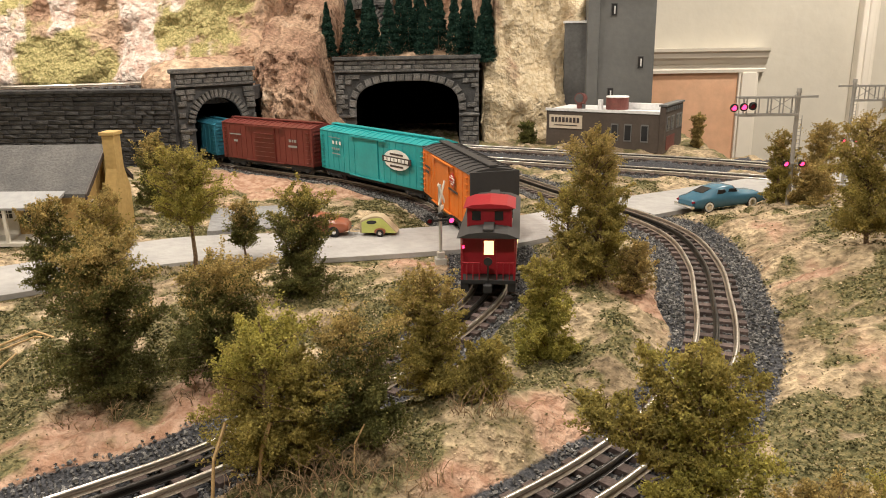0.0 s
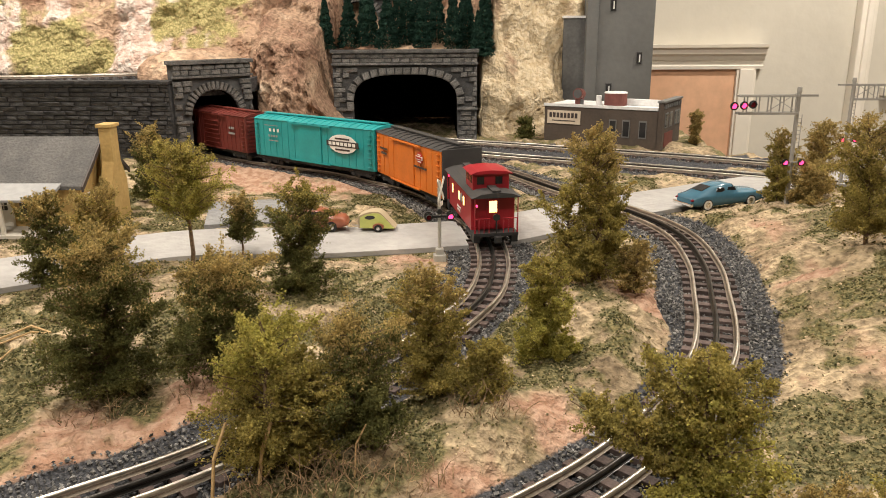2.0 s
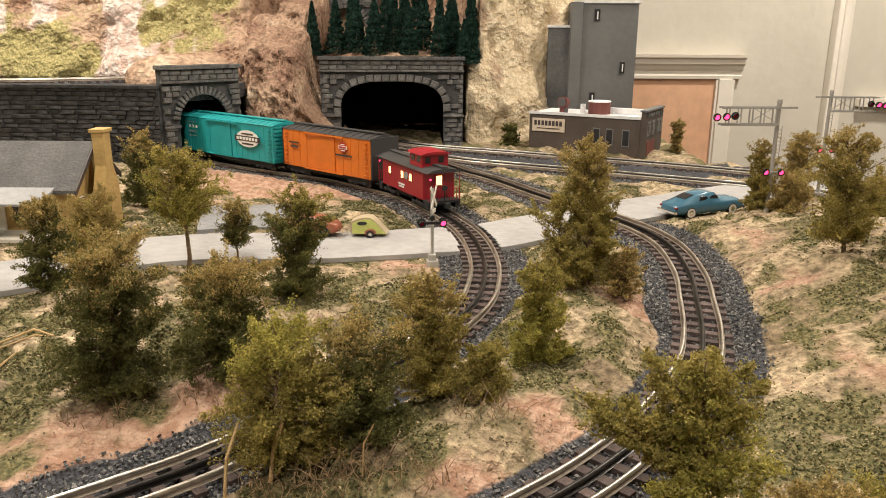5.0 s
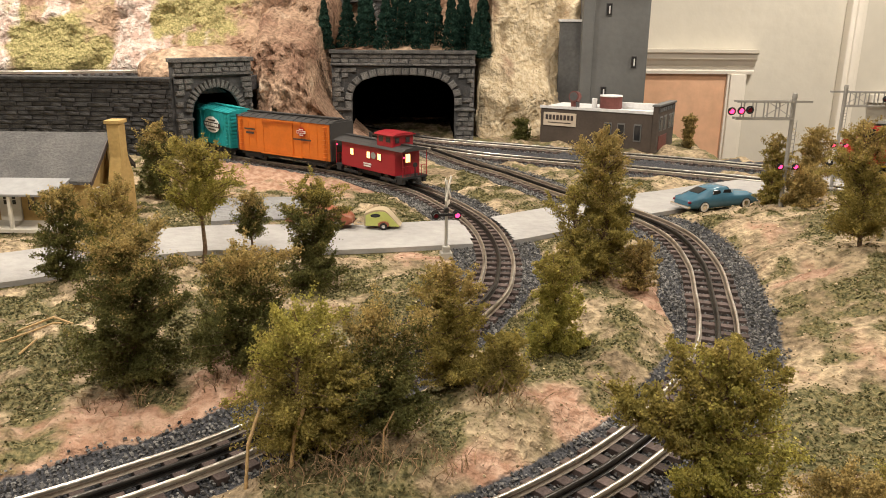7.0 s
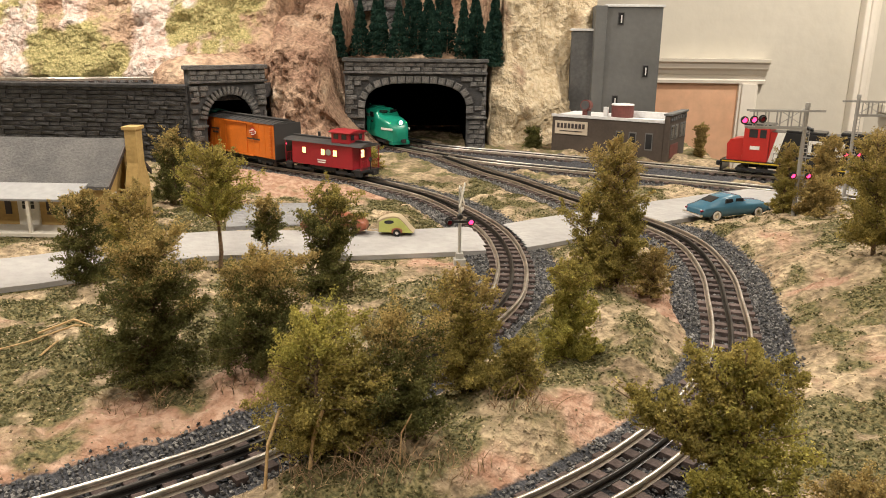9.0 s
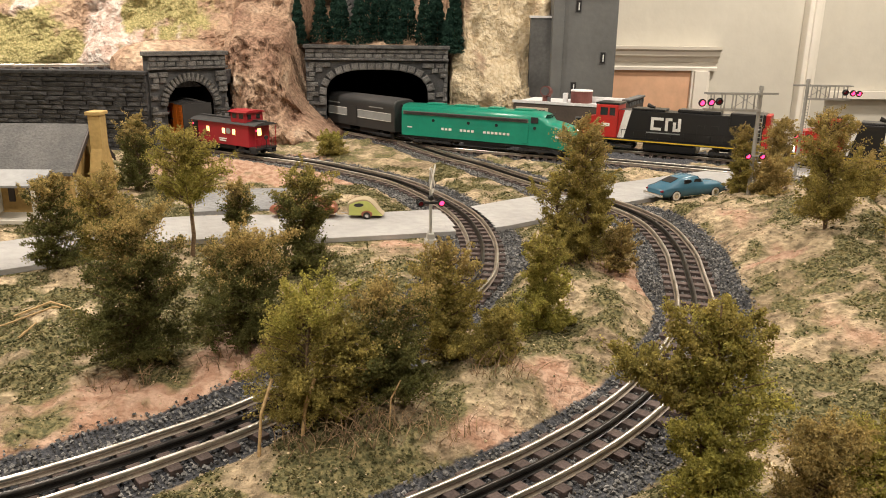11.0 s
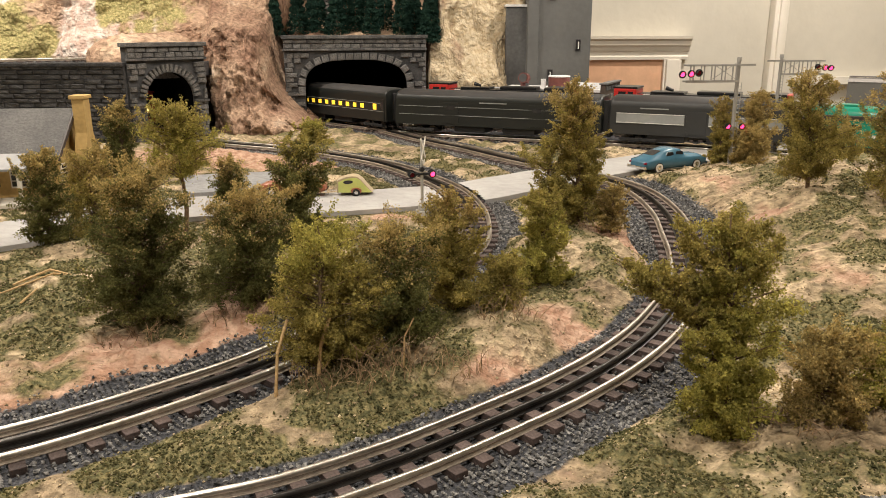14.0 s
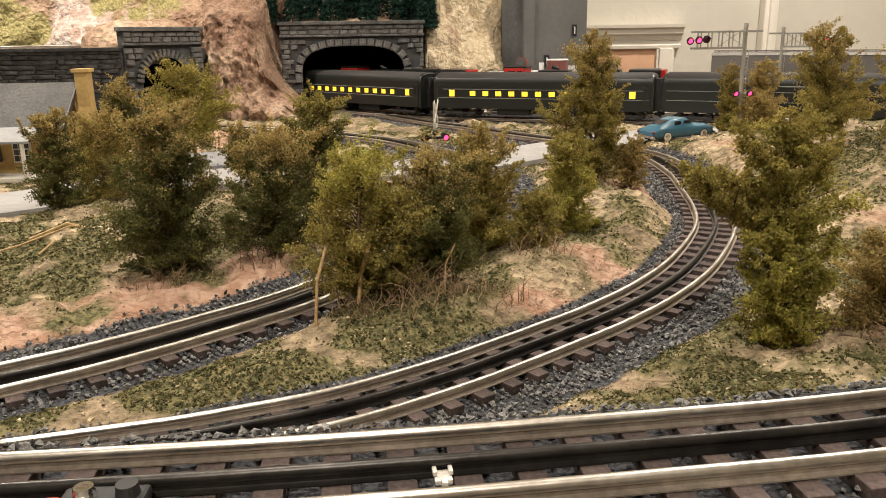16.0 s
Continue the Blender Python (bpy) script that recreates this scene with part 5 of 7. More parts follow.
def emblem(parent, x, z, rx, rz, y, mat, bar_mat, text_mat, bar=True):
    sgn = 1 if y > 0 else -1
    bm = bmesh.new()
    vs = cyl(bm, (0, 0, 0), (0, sgn * 0.0008, 0), 1.0, seg=36)
    for v in vs:
        v.co = Vector((v.co.x * rx + x, v.co.y + y, v.co.z * rz + z))
    e = part("emblem", bm, mat, parent, "oval painted emblem")
    if bar:
        boxpart("emblem_band", e, bar_mat, (x - rx * 1.12, x + rx * 1.12, min(y + sgn * 0.0008, y + sgn * 0.0014), max(y + sgn * 0.0008, y + sgn * 0.0014), z - rz * 0.3, z + rz * 0.3))
        for k in range(7):
            xx = x - rx * 0.95 + k * rx * 0.275
            boxpart("lettering", e, text_mat, (xx, xx + rx * 0.2, min(y + sgn * 0.0014, y + sgn * 0.0018), max(y + sgn * 0.0014, y + sgn * 0.0018), z - rz * 0.17, z + rz * 0.17))
        for dz in (0.55, -0.62):
            boxpart("lettering", e, bar_mat, (x - rx * 0.5, x + rx * 0.5, min(y + sgn * 0.0008, y + sgn * 0.0013), max(y + sgn * 0.0008, y + sgn * 0.0013), z + dz * rz - rz * 0.09, z + dz * rz + rz * 0.09))
    return e


teal = boxcar("teal freight boxcar with white oval emblem and lettering", 0.325, M_TEAL, M_TEAL, 0.096, ribs=18, slats=False)
for y in (-0.0332, 0.0332):
    sx = 1 if y < 0 else -1
    emblem(teal, sx * 0.088, 0.060, 0.036, 0.0165, y * 1.05, M_PWHITE, M_INK, M_PWHITE)
    bars(teal, -0.115 if sx > 0 else 0.06, 0.067, (0.006, 0.005, 0.006), 0.006, y * 1.022, M_PWHITE, 0.006)
    bars(teal, -0.118 if sx > 0 else 0.058, 0.057, (0.005, 0.005, 0.005, 0.005), 0.0038, y * 1.022, M_PLIGHT)
    bars(teal, -0.128 if sx > 0 else 0.05, 0.078, (0.040,), 0.0014, y * 1.022, M_PLIGHT)
    bars(teal, -0.118 if sx > 0 else 0.058, 0.049, (0.014, 0.012), 0.002, y * 1.022, M_PLIGHT)
maroon = boxcar("maroon ribbed freight boxcar with white lettering", 0.262, M_MAROON, M_MAROON, 0.096, ribs=16)
for y in (-0.0332, 0.0332):
    sx = 1 if y < 0 else -1
    bars(maroon, sx * 0.085 - 0.014, 0.062, (0.006, 0.004, 0.006), 0.005, y * 1.03, M_PLIGHT)
    bars(maroon, sx * 0.085 - 0.016, 0.052, (0.024,), 0.004, y * 1.03, M_PLIGHT)
    bars(maroon, -sx * 0.085 - 0.02, 0.067, (0.036,), 0.0022, y * 1.03, M_PLIGHT)
    bars(maroon, -sx * 0.085 - 0.008, 0.053, (0.012,), 0.004, y * 1.03, M_PLIGHT)
orange = boxcar("orange refrigerator car with black roof and small red emblem", 0.245, M_ORANGE, M_ROOFBLK, 0.093, ribs=12, slats=False)
for e in (-1, 1):
    boxpart("end_wall", orange, M_ROOFBLK, (min(e * 0.1235, e * 0.1265), max(e * 0.1235, e * 0.1265), -0.0318, 0.0318, 0.018, 0.089), 0.0005)
for y in (-0.0332, 0.0332):
    sx = 1 if y < 0 else -1
    emblem(orange, sx * 0.055, 0.068, 0.010, 0.009, y * 1.04, M_CNRED, M_PWHITE, M_CNRED)
    bars(orange, sx * 0.055 - 0.022, 0.052, (0.045,), 0.003, y * 1.03, M_INK)
    bars(orange, -sx * 0.085 - 0.016, 0.062, (0.03,), 0.003, y * 1.03, M_INK)
    bars(orange, -sx * 0.085 - 0.012, 0.054, (0.022,), 0.004, y * 1.03, M_INK)
bluecar = boxcar("blue ribbed covered freight car", 0.255, M_BLUECAR, M_BLUECAR, 0.088, ribs=12, door=False)


def caboose():
    t = thing("caboose", "red caboose with dark roof, cupola and lit windows", "rail car", "freight train")
    L, W = 0.078, 0.031
    b = boxpart("body", t, M_RED, (-L, L, -W, W, 0.020, 0.073), 0.001)
    bm = bmesh.new()
    prism(bm, [(-W - 0.004, 0.0725), (W + 0.004, 0.0725), (W * 0.7, 0.078), (0, 0.0805), (-W * 0.7, 0.078)], -L - 0.022, L + 0.022, "yz")
    part("roof", bm, M_ROOFBLK, t)
    boxpart("running_board", t, M_ROOFBLK, (-L - 0.02, L + 0.02, -0.006, 0.006, 0.081, 0.083))
    cup = boxpart("cupola", t, M_RED, (0.022, 0.066, -0.026, 0.026, 0.076, 0.101), 0.001)
    bm = bmesh.new()
    prism(bm, [(-0.030, 0.1005), (0.030, 0.1005), (0.02, 0.1045), (0, 0.106), (-0.02, 0.1045)], 0.017, 0.071, "yz")
    part("cupola_roof", bm, M_RED, cup)
    for x0 in (0.0155, 0.0665):
        for y in (-0.015, 0.011):
            boxpart("window", cup, M_GLASSDK, (min(x0, x0 + 0.0065), max(x0, x0 + 0.0065) if x0 < 0.03 else x0 + 0.0006, y - 0.005, y + 0.005, 0.085, 0.096)) if x0 > 0.03 else None
    for sgn in (-1, 1):
        for x in (0.034, 0.054):
            boxpart("window", cup, M_GLASSDK, (x - 0.006, x + 0.006, min(sgn * 0.026, sgn * 0.0266), max(sgn * 0.026, sgn * 0.0266), 0.086, 0.097))
        for x in (-0.045, 0.004, 0.035):
            fr = boxpart("window", t, M_RED, (x - 0.0058, x + 0.0058, min(sgn * W, sgn * (W + 0.001)), max(sgn * W, sgn * (W + 0.001)), 0.045, 0.062), 0.0003)
            for dx in (-0.0024, 0.0024):
                boxpart("pane", fr, M_WARM, (x + dx - 0.0018, x + dx + 0.0018, min(sgn * (W + 0.001), sgn * (W + 0.0013)), max(sgn * (W + 0.001), sgn * (W + 0.0013)), 0.047, 0.060))
        emblem(t, -0.018 * -sgn * -1, 0.054, 0.007, 0.007, sgn * (W + 0.0004), M_PLIGHT, M_INK, M_PLIGHT, False)
        bars(t, -0.012, 0.033, (0.024,), 0.003, sgn * (W + 0.0006), M_PWHITE)
        bars(t, -0.010, 0.028, (0.02,), 0.003, sgn * (W + 0.0006), M_PWHITE)
    for e in (-1, 1):
        boxpart("platform", t, M_UNDER, (min(e * L, e * (L + 0.020)), max(e * L, e * (L + 0.020)), -W, W, 0.016, 0.021), 0.0005)
        d = boxpart("end_door", t, M_RED, (min(e * L, e * (L + 0.001)), max(e * L, e * (L + 0.001)), -0.009, 0.009, 0.022, 0.066), 0.0003)
        boxpart("pane", d, M_WARM, (min(e * (L + 0.001), e * (L + 0.0014)), max(e * (L + 0.001), e * (L + 0.0014)), -0.0055, 0.0055, 0.046, 0.063))
        bm = bmesh.new()
        xe = e * (L + 0.019)
        for sgn in (-1, 1):
            for y in (0.010, 0.017, 0.024, 0.029):
                bm = bmesh.new()
                cyl(bm, (xe, sgn * y, 0.020), (xe, sgn * y, 0.042), 0.0006, seg=6)
                part("stanchion", bm, M_RED, t)
            bm = bmesh.new()
            cyl(bm, (xe, sgn * 0.009, 0.042), (xe, sgn * 0.030, 0.042), 0.0008, seg=6)
            part("handrail", bm, M_RED, t)
            bm = bmesh.new()
            cyl(bm, (xe, sgn * 0.030, 0.018), (xe, sgn * 0.030, 0.074), 0.0008, seg=6)
            part("roof_post", bm, M_RED, t)
        bm = bmesh.new()
        cyl(bm, (xe + e * 0.001, 0.0, 0.020), (xe + e * 0.001, 0.0, 0.044), 0.0011, seg=8)
        cyl(bm, (xe, 0, 0.044), (xe + e * 0.002, 0, 0.044), 0.005, seg=14)
        part("brake_wheel", bm, M_UNDER, t)
        for sgn in (-1, 1):
            boxpart("step", t, M_UNDER, (min(e * (L + 0.004), e * (L + 0.018)), max(e * (L + 0.004), e * (L + 0.018)), min(sgn * 0.022, sgn * W), max(sgn * 0.022, sgn * W), 0.006, 0.016), 0.0005)
        truck(t, e * 0.055, base_=0.030)
        boxpart("end_light", t, M_REDL, (min(xe, xe + e * 0.002), max(xe, xe + e * 0.002), -0.0285, -0.0265, 0.060, 0.063))
    boxpart("under_box", t, M_UNDER, (-0.03, 0.03, -0.024, 0.024, 0.010, 0.020), 0.001)
    bm = bmesh.new()
    cyl(bm, (-0.04, 0.012, 0.078), (-0.04, 0.012, 0.092), 0.003, seg=10)
    part("smokestack", bm, M_ROOFBLK, t)
    couplers(t, L + 0.018)
    return t


cab = caboose()
cab.scale = (1.0, 0.87, 0.83)


def loft(sections):
    """A closed body through cross sections (x, half width, floor, shoulder, top)."""
    bm = bmesh.new()
    rings = []
    for x, w, z0, zs, zt in sections:
        ring = [(w, z0), (w, zs)]
        for k in range(1, 8):
            a = math.pi * k / 8
            ring.append((w * math.copysign(abs(math.cos(a)) ** 0.7, math.cos(a)), zs + (zt - zs) * math.sin(a) ** 0.8))
        ring += [(-w, zs), (-w, z0)]
        rings.append([bm.verts.new((x, y, z)) for y, z in ring])
    n = len(rings[0])
    for a, b in zip(rings, rings[1:]):
        for i in range(n):
            f = bm.faces.new((a[i], a[(i + 1) % n], b[(i + 1) % n], b[i]))
            f.smooth = 0 < i < n - 2
    bm.faces.new(rings[0])
    bm.faces.new(rings[-1][::-1])
    bmesh.ops.recalc_face_normals(bm, faces=bm.faces)
    return bm


def streamliner():
    t = thing("diesel_locomotive", "jade green streamlined diesel locomotive with grey band", "locomotive", "passenger train")
    L, W = 0.200, 0.0325
    b = part("body", loft([(-L, W, 0.020, 0.070, 0.088), (0.118, W, 0.020, 0.070, 0.088), (0.132, W, 0.020, 0.068, 0.084), (0.140, W, 0.020, 0.062, 0.071), (0.160, W * 0.97, 0.018, 0.058, 0.068), (0.182, W * 0.88, 0.015, 0.050, 0.062), (0.195, W * 0.66, 0.012, 0.038, 0.050), (0.201, W * 0.35, 0.012, 0.026, 0.034)]), M_NYC, t)
    for sgn in (-1, 1):
        y0, y1 = sorted((sgn * (W + 0.0002), sgn * (W + 0.0012)))
        g_ = boxpart("grille_band", t, M_GREYCAR, (-0.195, 0.100, y0, y1, 0.066, 0.0735))
        for k in range(3):
            z = 0.0675 + k * 0.002
            boxpart("louvre", g_, M_ROOFBLK, (-0.193, 0.098, min(y0, y0 + sgn * 0.0014), max(y0 + sgn * 0.0014, y0), z, z + 0.0006))
        for x in (-0.12, -0.035, 0.03, 0.115):
            bm = bmesh.new()
            cyl(bm, (x, sgn * W, 0.056), (x, sgn * (W + 0.0012), 0.056), 0.0032, seg=14)
            part("porthole", bm, M_GLASSDK, t)
        bars(t, -0.10, 0.037, (0.006, 0.006, 0.007), 0.005, sgn * (W + 0.0006), M_PWHITE, 0.003)
        bars(t, -0.055, 0.037, (0.006, 0.006, 0.006, 0.006), 0.005, sgn * (W + 0.0006), M_PWHITE, 0.003)
        bars(t, 0.0, 0.037, (0.006,) * 7, 0.005, sgn * (W + 0.0006), M_PWHITE, 0.003)
        bars(t, -0.185, 0.037, (0.012,), 0.003, sgn * (W + 0.0006), M_PWHITE)
        boxpart("cab_window", t, M_GLASSDK, (0.106, 0.122, y0, y1, 0.066, 0.078), 0.0004)
        boxpart("cab_door", t, M_NYC, (0.088, 0.101, y0, y1, 0.024, 0.064), 0.0004)
        w_ = boxpart("windscreen", t, M_GLASSDK, (-0.001, 0.001, -0.010, 0.010, -0.006, 0.006), 0.0004, m=pose(0.137, sgn * 0.014, 0.0785, 0, 34, sgn * 12))
        m_ = boxpart("nose_stripe", t, M_PWHITE, (-0.019, 0.020, -0.0008, 0.0008, -0.0025, 0.0025), 0.0005, m=pose(0.178, sgn * 0.0292, 0.0415, 0, 0, -sgn * 14))
        boxpart("marker_light", t, M_GREENL, (-0.004, 0.004, -0.0008, 0.0008, -0.0016, 0.0016), 0.0003, m=pose(0.181, sgn * 0.0245, 0.055, 0, 0, -sgn * 24))
        for e in (-1, 1):
            pass
    bm = bmesh.new()
    cyl(bm, (0.186, 0, 0.0585), (0.196, 0, 0.0575), 0.0055, 0.006, 18)
    h = part("headlight", bm, M_NYC, t)
    bm = bmesh.new()
    cyl(bm, (0.196, 0, 0.0575), (0.1968, 0, 0.0574), 0.0048, seg=18)
    part("lens", bm, M_HEAD, h)
    for x0, x1 in ((-0.15, -0.11), (-0.08, -0.03), (0.0, 0.03), (0.06, 0.10)):
        boxpart("roof_vent", t, M_NYC, (x0, x1, -0.012, 0.012, 0.0872, 0.0905), 0.001)
    boxpart("fuel_tank", t, M_UNDER, (-0.05, 0.05, -0.026, 0.026, 0.007, 0.020), 0.003)
    boxpart("pilot", t, M_NYC, (0.18, 0.199, -0.024, 0.024, 0.004, 0.014), 0.002)
    boxpart("skirt", t, M_UNDER, (-0.196, 0.18, -0.029, 0.029, 0.014, 0.020))
    for e in (-1, 1):
        truck(t, e * 0.125, base_=0.075, axles=3)
    couplers(t, L)
    return t


nyc = streamliner()


def passenger(label, length, body, kind):
    t = thing("passenger_car", label, "rail car", "passenger train")
    L, W = length / 2, 0.032
    part("body", loft([(-L, W, 0.020, 0.070, 0.086), (-L + 0.004, W, 0.020, 0.070, 0.088), (L - 0.004, W, 0.020, 0.070, 0.088), (L, W, 0.020, 0.070, 0.086)]), body, t)
    part("roof", loft([(-L + 0.006, W * 0.99, 0.0705, 0.0712, 0.0888), (L - 0.006, W * 0.99, 0.0705, 0.0712, 0.0888)]), M_ROOFBLK, t)
    for sgn in (-1, 1):
        y0, y1 = sorted((sgn * (W + 0.0002), sgn * (W + 0.0011)))
        o0, o1 = sorted((sgn * (W + 0.0011), sgn * (W + 0.0016)))
        if kind == "baggage":
            for x0, x1 in ((-L + 0.012, -0.022), (0.022, L - 0.012)):
                p_ = boxpart("side_panel", t, M_PLIGHT, (x0, x1, y0, y1, 0.040, 0.058))
                for z in (0.0405, 0.0570):
                    boxpart("stripe", p_, M_PWHITE, (x0, x1, o0, o1, z, z + 0.0009))
                boxpart("lettering", t, M_PLIGHT, (x0 + 0.045, x1 - 0.03, y0, y1, 0.066, 0.068))
            boxpart("door", t, body, (-0.018, 0.018, y0, y1, 0.024, 0.064), 0.0005)
        else:
            for z in (0.040, 0.0565):
                boxpart("stripe", t, M_PLIGHT, (-L + 0.008, L - 0.008, y0, y1, z, z + 0.0009))
        if kind == "mail":
            for x in (-L * 0.42, L * 0.42):
                d = boxpart("door", t, body, (x - 0.018, x + 0.018, y0, y1, 0.024, 0.066), 0.0006)
                boxpart("pane", d, M_GLASSDK, (x - 0.009, x + 0.009, o0, o1, 0.052, 0.060))
            boxpart("lettering", t, M_PLIGHT, (-0.03, 0.03, y0, y1, 0.066, 0.068))
        if kind == "coach":
            n = 11
            for k in range(n):
                x = -L * 0.62 + k * (L * 1.24) / (n - 1)
                boxpart("window", t, M_CYEL, (x - 0.0062, x + 0.0062, y0, y1, 0.0445, 0.0535), 0.0004)
            for x in (-L + 0.04, L - 0.04):
                boxpart("window", t, M_CYEL, (x - 0.006, x + 0.006, y0, y1, 0.043, 0.0555), 0.0004)
            for x in (-L + 0.014, L - 0.014):
                d = boxpart("door", t, body, (x - 0.008, x + 0.008, y0, y1, 0.022, 0.066), 0.0005)
                boxpart("pane", d, M_GLASSDK, (x - 0.005, x + 0.005, o0, o1, 0.046, 0.060))
    for e in (-1, 1):
        boxpart("vestibule", t, M_UNDER, (min(e * L, e * (L + 0.010)), max(e * L, e * (L + 0.010)), -0.013, 0.013, 0.020, 0.078), 0.001)
        truck(t, e * (L - 0.055), base_=0.055, axles=3)
        boxpart("under_box", t, M_UNDER, (min(e * 0.02, e * 0.09), max(e * 0.02, e * 0.09), -0.026, 0.026, 0.008, 0.020), 0.002)
    couplers(t, L)
    return t


cars_e = [nyc, passenger("dark grey baggage car with light grey side panels", 0.325, M_PGREY, "baggage"), passenger("dark mail car with thin white stripes", 0.455, M_COACH, "mail"),
          passenger("dark passenger coach with glowing yellow windows", 0.455, M_COACH, "coach"), passenger("dark passenger coach with glowing yellow windows", 0.455, M_COACH, "coach")]


def road_diesel(label):
    t = thing("diesel_locomotive", label, "locomotive", "black freight diesels")
    L, W = 0.200, 0.033
    boxpart("walkway", t, M_CNBLACK, (-L, L, -W, W, 0.021, 0.0255), 0.0005)
    for sgn in (-1, 1):
        y0, y1 = sorted((sgn * W, sgn * (W + 0.0007)))
        boxpart("sill_stripe", t, M_YELLOW, (-L + 0.004, L - 0.004, y0, y1, 0.0225, 0.0246))
    h = boxpart("hood", t, M_CNBLACK, (-0.178, 0.112, -0.024, 0.024, 0.0255, 0.077), 0.0015)
    boxpart("radiator", t, M_CNBLACK, (-0.182, -0.115, -0.030, 0.030, 0.060, 0.083), 0.003)
    boxpart("roof_hump", t, M_CNBLACK, (-0.095, -0.01, -0.020, 0.020, 0.077, 0.083), 0.002)
    boxpart("roof_hump", t, M_CNBLACK, (0.015, 0.085, -0.022, 0.022, 0.077, 0.081), 0.002)
    boxpart("rear_end", t, M_CNRED, (-0.191, -0.178, -0.024, 0.024, 0.0255, 0.082), 0.0015)
    c = boxpart("cab", t, M_CNRED, (0.112, 0.160, -0.0315, 0.0315, 0.0255, 0.085), 0.002)
    boxpart("cab_roof", c, M_CNBLACK, (0.110, 0.162, -0.030, 0.030, 0.0852, 0.0885), 0.0012)
    bm = bmesh.new()
    prism(bm, [(0.1602, 0.0255), (0.190, 0.0255), (0.192, 0.052), (0.186, 0.060), (0.1602, 0.064)], -0.024, 0.024, "xz")
    part("nose", bm, M_CNRED, t, "red low nose")
    for sgn in (-1, 1):
        y0, y1 = sorted((sgn * 0.0243, sgn * 0.0249))
        bm = bmesh.new()
        prism(bm, [(0.098, 0.0262), (0.112, 0.0262), (0.0985, 0.0765), (0.0845, 0.0765)], y0, y1, "xz")
        part("diagonal_stripe", bm, M_PWHITE, t, "white diagonal stripe")
        bm = bmesh.new()
        prism(bm, [(0.1118, 0.0262), (0.1118, 0.0765), (0.0988, 0.0765)], y0, y1, "xz")
        part("red_panel", bm, M_CNRED, t)
        for x0, x1 in ((0.118, 0.130), (0.134, 0.150)):
            boxpart("cab_window", c, M_GLASSDK, (x0, x1, min(sgn * 0.0315, sgn * 0.032), max(sgn * 0.0315, sgn * 0.032), 0.066, 0.080), 0.0003)
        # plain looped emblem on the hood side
        xs_ = -0.02
        for x0, x1, z0, z1 in ((0, 0.006, 0.046, 0.066), (0, 0.026, 0.062, 0.067), (0, 0.022, 0.044, 0.049), (0.030, 0.036, 0.044, 0.067), (0.030, 0.044, 0.062, 0.067), (0.046, 0.052, 0.044, 0.060), (0.046, 0.056, 0.044, 0.049), (0.056, 0.062, 0.044, 0.067)):
            a, b_ = (xs_ + x0, xs_ + x1) if sgn < 0 else (xs_ + 0.062 - x1, xs_ + 0.062 - x0)
            boxpart("emblem_bar", h, M_PWHITE, (a, b_, y0, y1, z0, z1))
        boxpart("lettering", h, M_PLIGHT, (-0.02, 0.05, y0, y1, 0.0385, 0.0405))
        bars(t, 0.128, 0.046, (0.018,), 0.006, sgn * 0.0319, M_PWHITE)
        bm = bmesh.new()
        for k in range(12):
            x = -0.185 + k * 0.026
            cyl(bm, (x, sgn * (W - 0.001), 0.0255), (x, sgn * (W - 0.001), 0.042), 0.0005, seg=5)
        cyl(bm, (-0.185, sgn * (W - 0.001), 0.042), (0.101, sgn * (W - 0.001), 0.042), 0.0006, seg=5)
        part("handrail", bm, M_CNBLACK, t)
        for k in range(9):
            x = -0.165 + k * 0.014
            boxpart("door_panel", h, M_CNBLACK, (x, x + 0.012, y0, y1, 0.029, 0.058)) if x + 0.012 < -0.022 else None
    for y in (-0.012, 0.012):
        boxpart("windscreen", c, M_GLASSDK, (0.160, 0.1606, y - 0.008, y + 0.008, 0.067, 0.080), 0.0003)
    boxpart("headlight", c, M_PWHITE, (0.160, 0.162, -0.005, 0.005, 0.0825, 0.0865), 0.0005)
    boxpart("ditch_light", t, M_HEAD, (0.196, 0.2005, -0.026, -0.021, 0.026, 0.030), 0.0005)
    bm = bmesh.new()
    cyl(bm, (0.04, 0.008, 0.083), (0.055, 0.008, 0.087), 0.0022, 0.004, 10)
    cyl(bm, (0.04, 0.008, 0.080), (0.04, 0.008, 0.086), 0.0012, seg=8)
    part("horn", bm, M_CNBLACK, t)
    boxpart("fuel_tank", t, M_CNBLACK, (-0.055, 0.055, -0.029, 0.029, 0.006, 0.021), 0.004)
    boxpart("pilot_plate", t, M_CNBLACK, (0.196, 0.2, -0.031, 0.031, 0.006, 0.0255), 0.0005)
    for e in (-1, 1):
        truck(t, e * 0.125, base_=0.075, axles=3)
    couplers(t, L)
    return t


def taller(t, k):
    """Raises a car's body shapes over the bogies by the factor k."""
    done = set()
    for o in t.children_recursive:
        if o.name.split(".")[0] in ("bogie", "wheelset", "coupler") or o.data.name in done:
            continue
        done.add(o.data.name)
        o.data.transform(Matrix.Translation((0, 0, 0.02)) @ Matrix.Diagonal((1, 1, k, 1)) @ Matrix.Translation((0, 0, -0.02)))


